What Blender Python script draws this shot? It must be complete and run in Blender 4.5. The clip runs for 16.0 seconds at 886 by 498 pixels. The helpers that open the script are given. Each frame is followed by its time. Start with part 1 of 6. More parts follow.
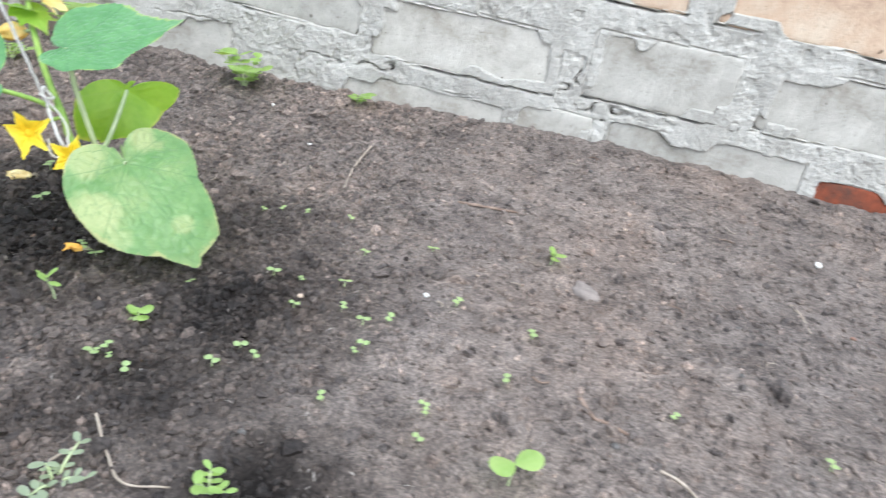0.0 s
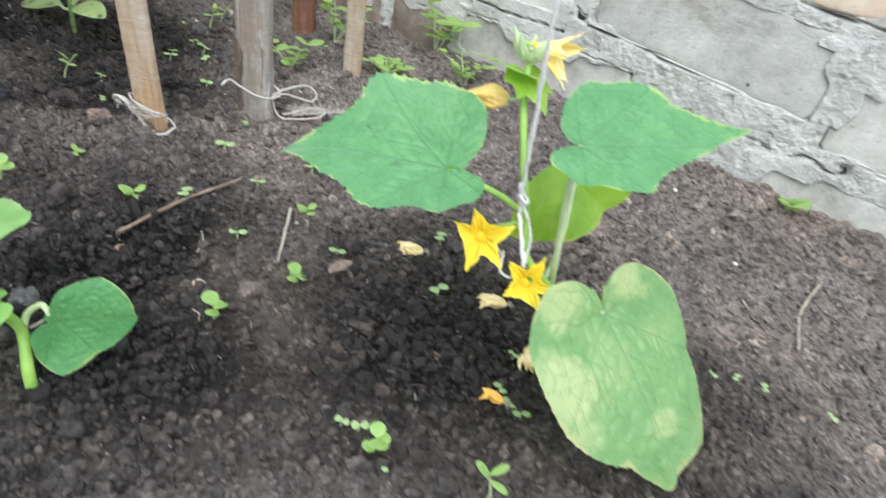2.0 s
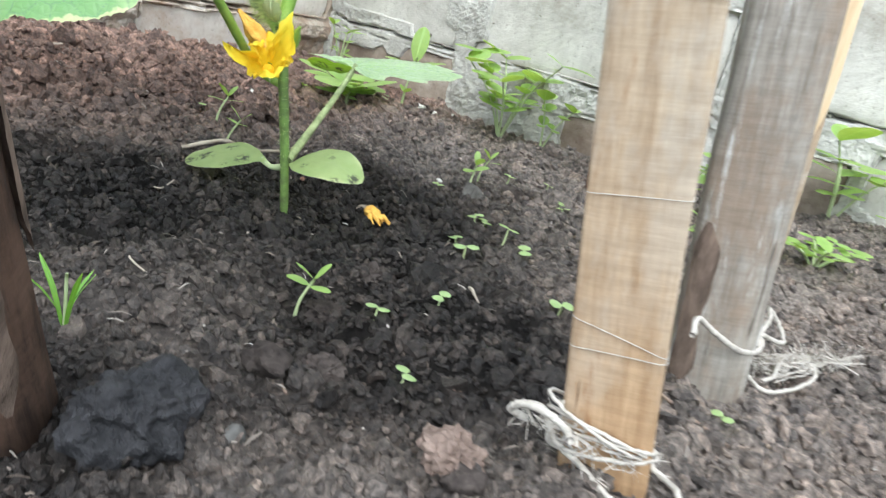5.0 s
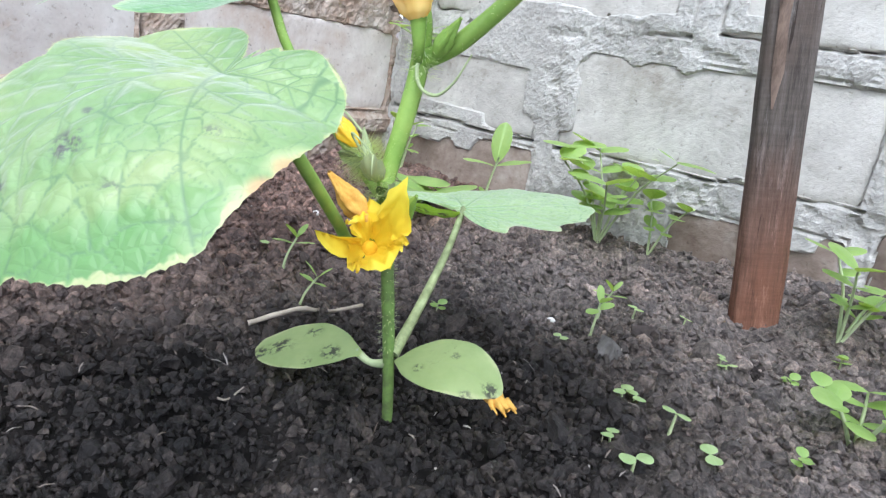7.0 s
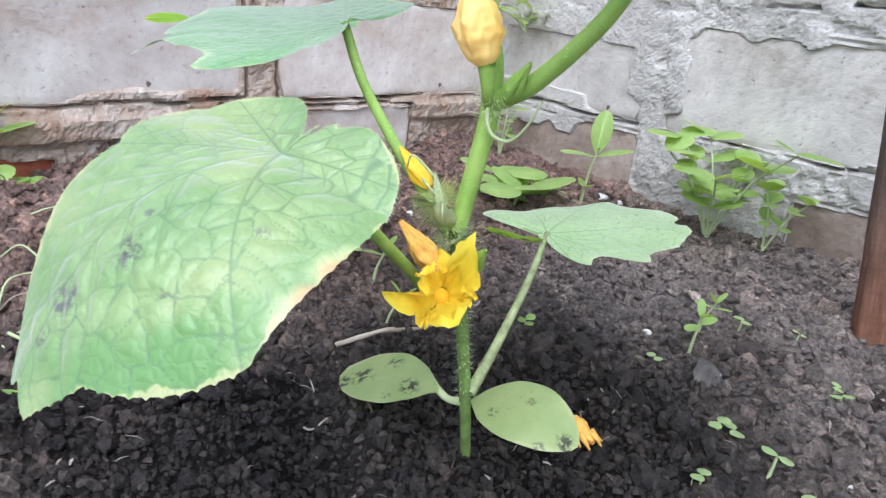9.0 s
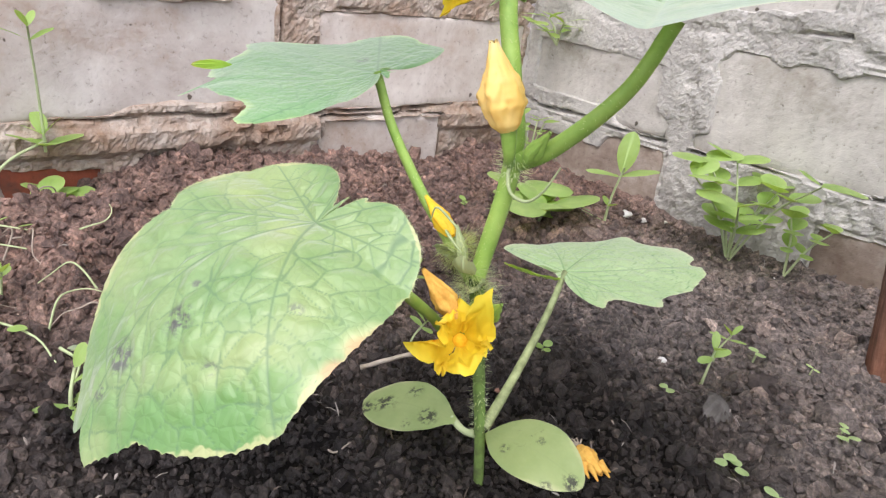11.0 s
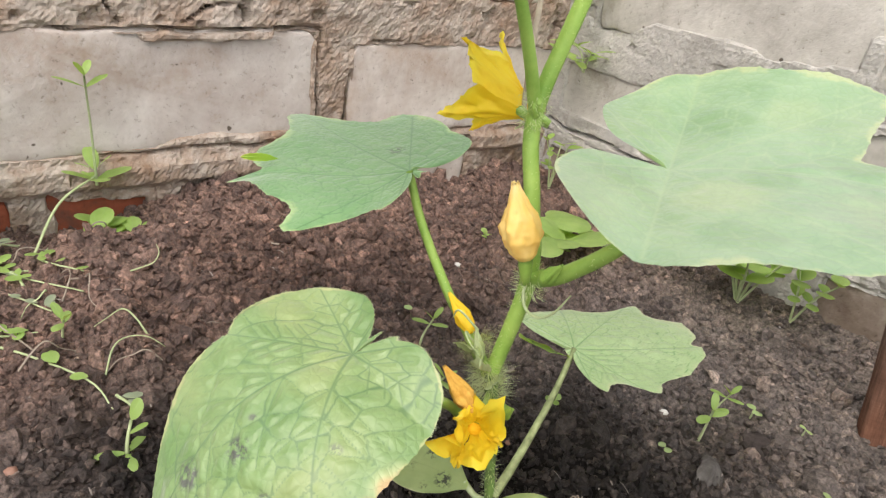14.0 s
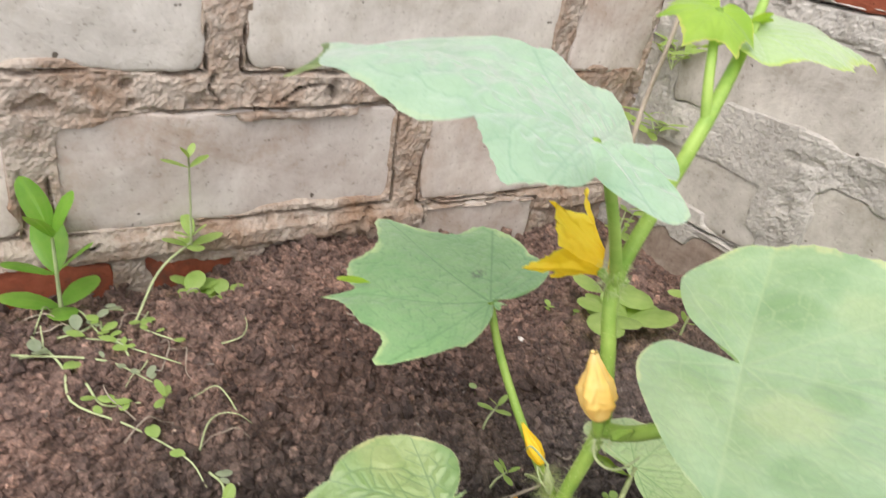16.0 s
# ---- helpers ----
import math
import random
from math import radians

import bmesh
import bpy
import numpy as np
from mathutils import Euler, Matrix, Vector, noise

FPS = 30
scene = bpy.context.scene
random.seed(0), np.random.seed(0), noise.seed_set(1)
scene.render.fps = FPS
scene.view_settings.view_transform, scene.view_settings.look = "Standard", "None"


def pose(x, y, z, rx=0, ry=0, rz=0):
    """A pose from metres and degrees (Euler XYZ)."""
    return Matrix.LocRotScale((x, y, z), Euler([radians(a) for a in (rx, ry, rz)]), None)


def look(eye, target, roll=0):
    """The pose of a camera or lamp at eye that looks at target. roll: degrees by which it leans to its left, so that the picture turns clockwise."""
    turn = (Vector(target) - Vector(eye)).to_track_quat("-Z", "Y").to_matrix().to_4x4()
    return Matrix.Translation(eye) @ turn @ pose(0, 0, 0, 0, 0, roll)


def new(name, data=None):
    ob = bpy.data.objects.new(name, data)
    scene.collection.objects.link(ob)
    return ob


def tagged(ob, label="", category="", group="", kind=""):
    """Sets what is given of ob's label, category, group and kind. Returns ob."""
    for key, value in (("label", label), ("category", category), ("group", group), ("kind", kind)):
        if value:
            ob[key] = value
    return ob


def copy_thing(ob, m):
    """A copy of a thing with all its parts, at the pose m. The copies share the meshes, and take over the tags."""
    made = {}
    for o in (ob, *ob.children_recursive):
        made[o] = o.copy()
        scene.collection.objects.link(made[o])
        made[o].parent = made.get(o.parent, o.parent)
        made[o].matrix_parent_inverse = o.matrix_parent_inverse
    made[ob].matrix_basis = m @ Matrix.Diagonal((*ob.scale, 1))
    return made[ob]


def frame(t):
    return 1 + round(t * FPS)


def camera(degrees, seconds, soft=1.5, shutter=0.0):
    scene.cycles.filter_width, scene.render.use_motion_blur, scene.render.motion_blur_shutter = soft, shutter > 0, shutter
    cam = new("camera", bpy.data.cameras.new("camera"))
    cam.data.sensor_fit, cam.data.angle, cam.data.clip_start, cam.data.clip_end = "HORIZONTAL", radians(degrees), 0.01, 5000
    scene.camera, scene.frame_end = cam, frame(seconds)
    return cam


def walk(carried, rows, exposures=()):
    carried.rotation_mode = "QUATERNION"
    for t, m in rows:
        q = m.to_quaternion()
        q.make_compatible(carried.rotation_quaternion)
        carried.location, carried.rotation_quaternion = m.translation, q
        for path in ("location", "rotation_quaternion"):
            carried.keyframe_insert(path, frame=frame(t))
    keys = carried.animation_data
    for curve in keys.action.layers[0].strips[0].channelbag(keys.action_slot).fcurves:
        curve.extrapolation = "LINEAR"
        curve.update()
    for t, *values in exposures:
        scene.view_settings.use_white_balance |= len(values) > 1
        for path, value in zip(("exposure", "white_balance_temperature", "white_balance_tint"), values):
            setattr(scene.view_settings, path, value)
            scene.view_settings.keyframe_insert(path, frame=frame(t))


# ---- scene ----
cam = camera(67.4, 16.0, 1.25, 0.35)
PATH = [
    (0, (0.2299, 0.1641, 0.3049), (0.0014, 1.9210, -0.6229), 12.91),
    (0.5, (0.1467, 0.1829, 0.2693), (-0.2064, 1.9137, -0.6685), 14.40),
    (1, (0.0709, 0.2222, 0.2513), (-0.4031, 1.8837, -0.7561), 15.84),
    (1.5, (0.0207, 0.2565, 0.2403), (-0.5445, 1.8544, -0.8214), 18.35),
    (2, (-0.0385, 0.2743, 0.2681), (-0.7465, 1.8200, -0.7852), 18.58),
    (2.5, (-0.1055, 0.3016, 0.2706), (-0.8980, 1.8236, -0.7567), 18.44),
    (3, (-0.1614, 0.3238, 0.2288), (-0.9206, 1.8051, -0.8799), 20.24),
    (3.5, (-0.2084, 0.3426, 0.1984), (-0.9696, 1.8267, -0.9052), 22.17),
    (4, (-0.3206, 0.3737, 0.1759), (-1.1860, 1.8975, -0.7881), 19.42),
    (4.5, (-0.4017, 0.4005, 0.1470), (-1.3050, 1.9880, -0.6678), 15.84),
    (5, (-0.4307, 0.4255, 0.1184), (-1.3922, 2.0278, -0.5945), 14.76),
    (5.2, (-0.4493, 0.4328, 0.1118), (-1.4476, 2.0305, -0.5597), 14.18),
    (7.3, (-0.5291, 0.4812, 0.1365), (-1.6353, 2.0383, -0.4567), 10.62),
    (7.5, (-0.5308, 0.4845, 0.1335), (-1.6460, 2.0356, -0.4585), 10.43),
    (8, (-0.5355, 0.4875, 0.1418), (-1.7454, 1.9511, -0.4858), 8.94),
    (8.5, (-0.5322, 0.4902, 0.1522), (-1.7918, 1.8679, -0.5658), 7.61),
    (9, (-0.5299, 0.4925, 0.1625), (-1.8312, 1.8032, -0.6047), 7.33),
    (9.2, (-0.5288, 0.4929, 0.1691), (-1.8505, 1.7670, -0.6244), 6.76),
    (11.3, (-0.5273, 0.4881, 0.1908), (-1.8668, 1.7220, -0.6358), 8.42),
    (11.5, (-0.5281, 0.4874, 0.1943), (-1.8647, 1.7129, -0.6494), 8.42),
    (12, (-0.5292, 0.4858, 0.2026), (-1.8575, 1.7069, -0.6603), 8.59),
    (12.5, (-0.5292, 0.4841, 0.2074), (-1.8691, 1.6897, -0.6591), 8.83),
    (13, (-0.5300, 0.4836, 0.2129), (-1.8575, 1.6928, -0.6679), 9.58),
    (13.5, (-0.5301, 0.4814, 0.2256), (-1.8696, 1.6708, -0.6638), 9.97),
    (14, (-0.5318, 0.4817, 0.2422), (-1.8665, 1.6557, -0.6744), 9.95),
    (14.5, (-0.5318, 0.4793, 0.2530), (-1.8634, 1.6163, -0.7137), 10.09),
    (15, (-0.5311, 0.4796, 0.2606), (-1.8817, 1.5720, -0.7307), 11.07),
    (15.5, (-0.5362, 0.4801, 0.2764), (-1.9022, 1.5567, -0.7109), 11.39),
    (16, (-0.5520, 0.4672, 0.3004), (-1.9645, 1.5173, -0.6492), 11.01),
]
EXPOSURES = [(0, 0.27, 5750, 6), (1.5, 0.52, 5500, 6), (2, 0.2, 5750, 3), (2.5, 0.14, 5950, 0), (3, 0.05, 5950, 0), (3.5, 0.26, 6050, 8), (4, 0.6, 6100, 8), (4.5, 0.58, 5850, 3), (5.2, 0.55, 5750, 2), (7.4, 0.46, 5450, 11), (9, 0.4, 5500, 13), (11.5, 0.3, 6280, 17), (13, 0.28, 6380, 17), (14.5, 0.02, 6700, 10), (16, 0.05, 6650, 13)]
walk(cam, [(t, look(eye, target, roll)) for t, eye, target, roll in PATH], EXPOSURES)

# ---- light: an overcast sky with a soft, high sun ----
SUN_FROM = Vector((0.35, -0.55, 0.95)).normalized()
world = bpy.data.worlds.new("overcast")
scene.world = world
world.use_nodes = True
wn = world.node_tree.nodes
sky = wn.new("ShaderNodeTexSky")
sky.sky_type, sky.sun_disc = "NISHITA", False
sky.sun_elevation = math.asin(SUN_FROM.z)
sky.sun_rotation = math.atan2(SUN_FROM.x, SUN_FROM.y)
sky.air_density, sky.dust_density, sky.ozone_density = 1.0, 6.0, 1.0
haze = wn.new("ShaderNodeMixRGB")
haze.inputs["Fac"].default_value = 0.7
haze.inputs["Color2"].default_value = (6.6, 6.7, 6.9, 1)
world.node_tree.links.new(sky.outputs[0], haze.inputs["Color1"])
world.node_tree.links.new(haze.outputs[0], wn["Background"].inputs["Color"])
wn["Background"].inputs["Strength"].default_value = 0.29
sun = new("sun", bpy.data.lights.new("sun", "SUN"))
sun.data.energy, sun.data.angle, sun.data.color = 1.15, radians(38), (1.0, 0.97, 0.92)
sun.matrix_world = look(SUN_FROM * 10, (0, 0, 0))

# ---- small tools ----
rng = np.random.default_rng(7)
TABLE = rng.random((256, 256))


def grain(x, y, seed=0):
    """Smooth value noise from 0 to 1 on arrays of places."""
    x, y = np.asarray(x, float) + 17.3 * seed + 511, np.asarray(y, float) + 9.7 * seed + 377
    i, j = np.floor(x).astype(int), np.floor(y).astype(int)
    a, b = x - i, y - j
    a, b = a * a * (3 - 2 * a), b * b * (3 - 2 * b)
    v = lambda p, q: TABLE[p % 256, q % 256]
    return (v(i, j) * (1 - a) + v(i + 1, j) * a) * (1 - b) + (v(i, j + 1) * (1 - a) + v(i + 1, j + 1) * a) * b


def rough(x, y, scale, seed=0, octaves=3):
    total, gain, norm = 0.0, 1.0, 0.0
    for k in range(octaves):
        total = total + gain * grain(np.asarray(x) * scale * 2**k, np.asarray(y) * scale * 2**k, seed + k)
        norm += gain
        gain *= 0.5
    return total / norm


def step(a, b, x):
    t = np.clip((np.asarray(x, float) - a) / (b - a), 0, 1)
    return t * t * (3 - 2 * t)


def mesh(name, verts, faces, smooth=True, **attributes):
    me = bpy.data.meshes.new(name)
    me.from_pydata(np.asarray(verts, float).tolist(), [], faces.tolist() if hasattr(faces, "tolist") else faces)
    if smooth:
        me.polygons.foreach_set("use_smooth", np.ones(len(me.polygons), bool))
    for key, values in attributes.items():
        me.attributes.new(key, "FLOAT", "POINT").data.foreach_set("value", np.asarray(values, np.float32).ravel())
    me.update()
    return me


def part(name, data, material, parent=None, label=""):
    """One mesh object, a bmesh or a mesh, under a thing or under a part."""
    if isinstance(data, bmesh.types.BMesh):
        bm, data = data, bpy.data.meshes.new(name)
        bm.to_mesh(data)
        bm.free()
    ob = new(name, data)
    if material and not data.materials:
        data.materials.append(material)
    ob.parent = parent
    return tagged(ob, label)


def thing(name, place, label, category, group="", kind=""):
    ob = new(name)
    ob.empty_display_size = 0.02
    ob.matrix_basis = Matrix.Translation(place)
    return tagged(ob, label, category, group, kind)


def sheet_faces(nu, nv, wrap=False):
    i, j = np.meshgrid(np.arange(nu - 1), np.arange(nv if wrap else nv - 1), indexing="ij")
    k = (j + 1) % nv
    return np.stack([i * nv + j, (i + 1) * nv + j, (i + 1) * nv + k, i * nv + k], -1).reshape(-1, 4)


def smooth_line(points, count):
    """Catmull-Rom through the points."""
    p = np.asarray(points, float)
    if len(p) == 2:
        return p[0] + np.linspace(0, 1, count)[:, None] * (p[1] - p[0])
    q = np.vstack([2 * p[0] - p[1], p, 2 * p[-1] - p[-2]])
    out = []
    for s in np.linspace(0, len(p) - 1 - 1e-9, count):
        k, t = int(s), s - int(s)
        a, b, c, d = q[k : k + 4]
        out.append(0.5 * (2 * b + (c - a) * t + (2 * a - 5 * b + 4 * c - d) * t * t + (3 * b - a - 3 * c + d) * t**3))
    return np.array(out)


def tube_data(points, radii, count=24, sides=8, ridges=0.0, lumpy=0.0, seed=0):
    line = smooth_line(points, count)
    rad = np.interp(np.linspace(0, 1, count), np.linspace(0, 1, len(radii)), radii)
    ahead = np.gradient(line, axis=0)
    ahead /= np.linalg.norm(ahead, axis=1)[:, None] + 1e-12
    side = np.cross(ahead[0], (0.3, 0.2, 0.93) if abs(ahead[0][2]) < 0.9 else (1, 0, 0))
    verts, around = [], np.linspace(0, 2 * np.pi, sides, endpoint=False)
    for n in range(count):
        side = side - ahead[n] * (side @ ahead[n])
        side /= np.linalg.norm(side) + 1e-12
        up = np.cross(ahead[n], side)
        r = rad[n] * (1 + ridges * np.cos(5 * around) + lumpy * (grain(around * 2, np.full(sides, n * 0.5), seed) - 0.5))
        verts.append(line[n] + r[:, None] * (np.cos(around)[:, None] * side + np.sin(around)[:, None] * up))
    verts = np.vstack([*verts, line[:1], line[-1:]])
    faces = sheet_faces(count, sides, True).tolist()
    a, b = count * sides, count * sides + 1
    faces += [[a, (k + 1) % sides, k] for k in range(sides)] + [[b, (count - 1) * sides + k, (count - 1) * sides + (k + 1) % sides] for k in range(sides)]
    return verts, faces


def tube(name, points, radii, material, parent=None, label="", **more):
    base = np.array(parent.matrix_basis.translation) if parent is not None else np.zeros(3)
    verts, faces = tube_data(np.asarray(points, float) - base, radii, **more)
    return part(name, mesh(name, verts, faces), material, parent, label)


# ---- materials ----
def matter(name, rough_=0.8, spec=0.3):
    m = bpy.data.materials.new(name)
    m.use_nodes = True
    nodes, links = m.node_tree.nodes, m.node_tree.links
    b = nodes["Principled BSDF"]
    b.inputs["Roughness"].default_value, b.inputs["Specular IOR Level"].default_value = rough_, spec
    return m, nodes, links, b


def noise_node(nodes, links, scale, detail=4.0, roughness=0.6, coords="Object", squeeze=None):
    """coords: those of the object, or "wood", which runs along the grain of a stake."""
    tex = nodes.new("ShaderNodeTexNoise")
    tex.inputs["Scale"].default_value, tex.inputs["Detail"].default_value, tex.inputs["Roughness"].default_value = scale, detail, roughness
    if coords == "wood":
        join = nodes.new("ShaderNodeCombineXYZ")
        for k, key in enumerate(("across", "through", "along")):
            links.new(attr(nodes, key), join.inputs[k])
        out = join.outputs[0]
    else:
        out = nodes.new("ShaderNodeTexCoord").outputs[coords]
    if squeeze:
        mp = nodes.new("ShaderNodeMapping")
        mp.inputs["Scale"].default_value = squeeze
        links.new(out, mp.inputs["Vector"])
        out = mp.outputs["Vector"]
    links.new(out, tex.inputs["Vector"])
    return tex


def ramp(nodes, links, source, *stops):
    r = nodes.new("ShaderNodeValToRGB")
    e = r.color_ramp.elements
    while len(e) < len(stops):
        e.new(0.5)
    for el, (at, c) in zip(e, stops):
        el.position, el.color = at, (*c, 1) if len(c) == 3 else c
    links.new(source, r.inputs["Fac"])
    return r


def mix(nodes, links, fac, a, b, how="MIX"):
    m = nodes.new("ShaderNodeMixRGB")
    m.blend_type = how
    for key, v in (("Fac", fac), ("Color1", a), ("Color2", b)):
        if isinstance(v, (int, float)):
            m.inputs[key].default_value = v
        elif isinstance(v, tuple):
            m.inputs[key].default_value = (*v, 1)
        else:
            links.new(v, m.inputs[key])
    return m.outputs["Color"]


def attr(nodes, key):
    a = nodes.new("ShaderNodeAttribute")
    a.attribute_name = key
    return a.outputs["Fac"]


def bumped(nodes, links, b, height, strength, distance=0.001):
    bump = nodes.new("ShaderNodeBump")
    bump.inputs["Strength"].default_value, bump.inputs["Distance"].default_value = strength, distance
    links.new(height, bump.inputs["Height"])
    links.new(bump.outputs["Normal"], b.inputs["Normal"])


def soil_matter(name, by_island=False):
    """Moist to dry garden soil. by_island: loose crumbs, each with a tone of its own; otherwise the sheet beneath them.
    """
    m, n, l, b = matter(name, 0.5 if by_island else 0.85, 0.3 if by_island else 0.1)
    coarse, fine = noise_node(n, l, 28, 5, 0.7), noise_node(n, l, 420, 5, 0.75)
    # the sheet's moist tone is darker: shade between crumbs put into its colour
    wet_or_shaded = ramp(n, l, coarse.outputs["Fac"], (0.3, (0.0115, 0.0098, 0.0092) if by_island else (0.0045, 0.004, 0.0038)), (0.7, (0.034, 0.0288, 0.0268) if by_island else (0.014, 0.012, 0.0112)))
    dry = ramp(n, l, coarse.outputs["Fac"], (0.28, (0.112, 0.093, 0.083)), (0.72, (0.25, 0.216, 0.194)))
    c = mix(n, l, attr(n, "dry"), wet_or_shaded.outputs["Color"], dry.outputs["Color"])
    speck = ramp(n, l, fine.outputs["Fac"], (0.36, (0.5, 0.5, 0.5)), (0.5, (0.97, 0.97, 0.97)), (0.64, (1.75, 1.7, 1.66)))
    c = mix(n, l, 1.0, c, speck.outputs["Color"], "MULTIPLY")
    c = mix(n, l, attr(n, "rust"), c, mix(n, l, 1.0, c, (1.04, 0.84, 0.785), "MULTIPLY"))
    broad = ramp(n, l, noise_node(n, l, 5, 4, 0.7).outputs["Fac"], (0.35, (0.86, 0.87, 0.89)), (0.5, (1, 1, 1)), (0.65, (1.17, 1.12, 1.08)))
    c = mix(n, l, 1.0, c, broad.outputs["Color"], "MULTIPLY")
    clotted = ramp(n, l, noise_node(n, l, 75, 5, 0.75).outputs["Fac"], (0.36, (0.72, 0.72, 0.73)), (0.5, (1, 1, 1)), (0.64, (1.22, 1.2, 1.17)))
    c = mix(n, l, 0.7, c, clotted.outputs["Color"], "MULTIPLY")
    chip = noise_node(n, l, 900, 2, 0.5)
    c = mix(n, l, ramp(n, l, chip.outputs["Fac"], (0.72, (0, 0, 0)), (0.76, (0.45, 0.45, 0.45))).outputs["Color"], c, (0.3, 0.27, 0.24))
    if by_island:
        geo = n.new("ShaderNodeNewGeometry")
        r = ramp(n, l, geo.outputs["Random Per Island"], (0.0, (0.6, 0.6, 0.62)), (0.5, (0.98, 0.96, 0.94)), (0.9, (1.3, 1.24, 1.19)), (0.985, (1.55, 1.45, 1.38)), (1.0, (2.5, 2.35, 2.2)))
        c = mix(n, l, 1.0, c, r.outputs["Color"], "MULTIPLY")
    l.new(c, b.inputs["Base Color"])
    bumped(n, l, b, noise_node(n, l, 560, 4, 0.7).outputs["Fac"] if by_island else fine.outputs["Fac"], 0.8, 0.0026)
    return m


def plain_matter(name, dark, light, scale=60, rough_=0.7, spec=0.3, bump=0.3, squeeze=None, distance=0.001, random_tint=0.0):
    m, n, l, b = matter(name, rough_, spec)
    tex = noise_node(n, l, scale, 6, 0.65, squeeze=squeeze)
    r = ramp(n, l, tex.outputs["Fac"], (0.3, dark), (0.7, light))
    c = r.outputs["Color"]
    if random_tint:
        info = n.new("ShaderNodeObjectInfo")
        t = ramp(n, l, info.outputs["Random"], (0, (1 - random_tint,) * 3), (1, (1 + random_tint,) * 3))
        c = mix(n, l, 1.0, c, t.outputs["Color"], "MULTIPLY")
    l.new(c, b.inputs["Base Color"])
    bumped(n, l, b, tex.outputs["Fac"], bump, distance)
    return m


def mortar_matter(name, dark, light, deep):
    """Old mortar: sandy, granular and pitted, with open cracks along the bricks, their earth and inner shade painted
    dark.
    """
    m, n, l, b = matter(name, 0.95, 0.1)
    tc = n.new("ShaderNodeTexCoord")
    grit, lumps = n.new("ShaderNodeTexVoronoi"), n.new("ShaderNodeTexVoronoi")
    big, fine = noise_node(n, l, 16, 6, 0.75), noise_node(n, l, 300, 5, 0.75)
    bent = mix(n, l, 0.006, tc.outputs["Object"], noise_node(n, l, 120, 3).outputs["Color"], "ADD")
    for node, scale in ((grit, 330), (lumps, 130)):
        node.inputs["Scale"].default_value = scale
        l.new(bent, node.inputs["Vector"])
    c = ramp(n, l, big.outputs["Fac"], (0.36, dark), (0.48, tuple(0.5 * (p + q) for p, q in zip(dark, light))), (0.58, light)).outputs["Color"]
    bits = ramp(n, l, grit.outputs["Color"], (0.1, (0.78, 0.77, 0.76)), (0.5, (1, 1, 1)), (0.9, (1.22, 1.2, 1.18)))
    c = mix(n, l, 0.4, c, bits.outputs["Color"], "MULTIPLY")
    hole = ramp(n, l, fine.outputs["Fac"], (0.33, deep), (0.43, (1, 1, 1)))
    c = mix(n, l, 0.55, c, hole.outputs["Color"], "MULTIPLY")
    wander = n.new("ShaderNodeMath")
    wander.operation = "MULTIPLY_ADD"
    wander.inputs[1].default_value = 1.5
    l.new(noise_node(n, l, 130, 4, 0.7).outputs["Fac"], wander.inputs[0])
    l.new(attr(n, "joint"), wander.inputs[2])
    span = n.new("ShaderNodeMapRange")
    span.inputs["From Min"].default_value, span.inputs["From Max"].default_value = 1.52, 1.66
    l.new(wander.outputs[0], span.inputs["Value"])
    # dark crack colour: earth, and the shade of the gap painted with it
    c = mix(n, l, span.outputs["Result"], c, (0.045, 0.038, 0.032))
    l.new(c, b.inputs["Base Color"])
    rise = mix(n, l, 0.45, lumps.outputs["Distance"], grit.outputs["Distance"])
    bumped(n, l, b, mix(n, l, 0.4, rise, fine.outputs["Fac"]), 0.75, 0.0035)
    return m


def brick_matter(name, low, high, stain):
    m, n, l, b = matter(name, 0.9, 0.2)
    big, small = noise_node(n, l, 14, 5, 0.7), noise_node(n, l, 240, 4, 0.7)
    c = ramp(n, l, big.outputs["Fac"], (0.35, stain), (0.48, low), (0.64, high)).outputs["Color"]
    info = n.new("ShaderNodeObjectInfo")
    t = ramp(n, l, info.outputs["Random"], (0, (0.86, 0.85, 0.84)), (1, (1.1, 1.08, 1.06)))
    c = mix(n, l, 1.0, c, t.outputs["Color"], "MULTIPLY")
    pit = ramp(n, l, small.outputs["Fac"], (0.3, (0.5, 0.47, 0.43)), (0.4, (1, 1, 1)), (0.7, (1.08, 1.08, 1.08)))
    hole = ramp(n, l, noise_node(n, l, 85, 2, 0.5).outputs["Fac"], (0.265, (0.25, 0.23, 0.21)), (0.29, (1, 1, 1)))
    c = mix(n, l, 1.0, c, hole.outputs["Color"], "MULTIPLY")
    c = mix(n, l, 0.75, c, pit.outputs["Color"], "MULTIPLY")
    l.new(c, b.inputs["Base Color"])
    bumped(n, l, b, small.outputs["Fac"], 0.6, 0.0016)
    return m


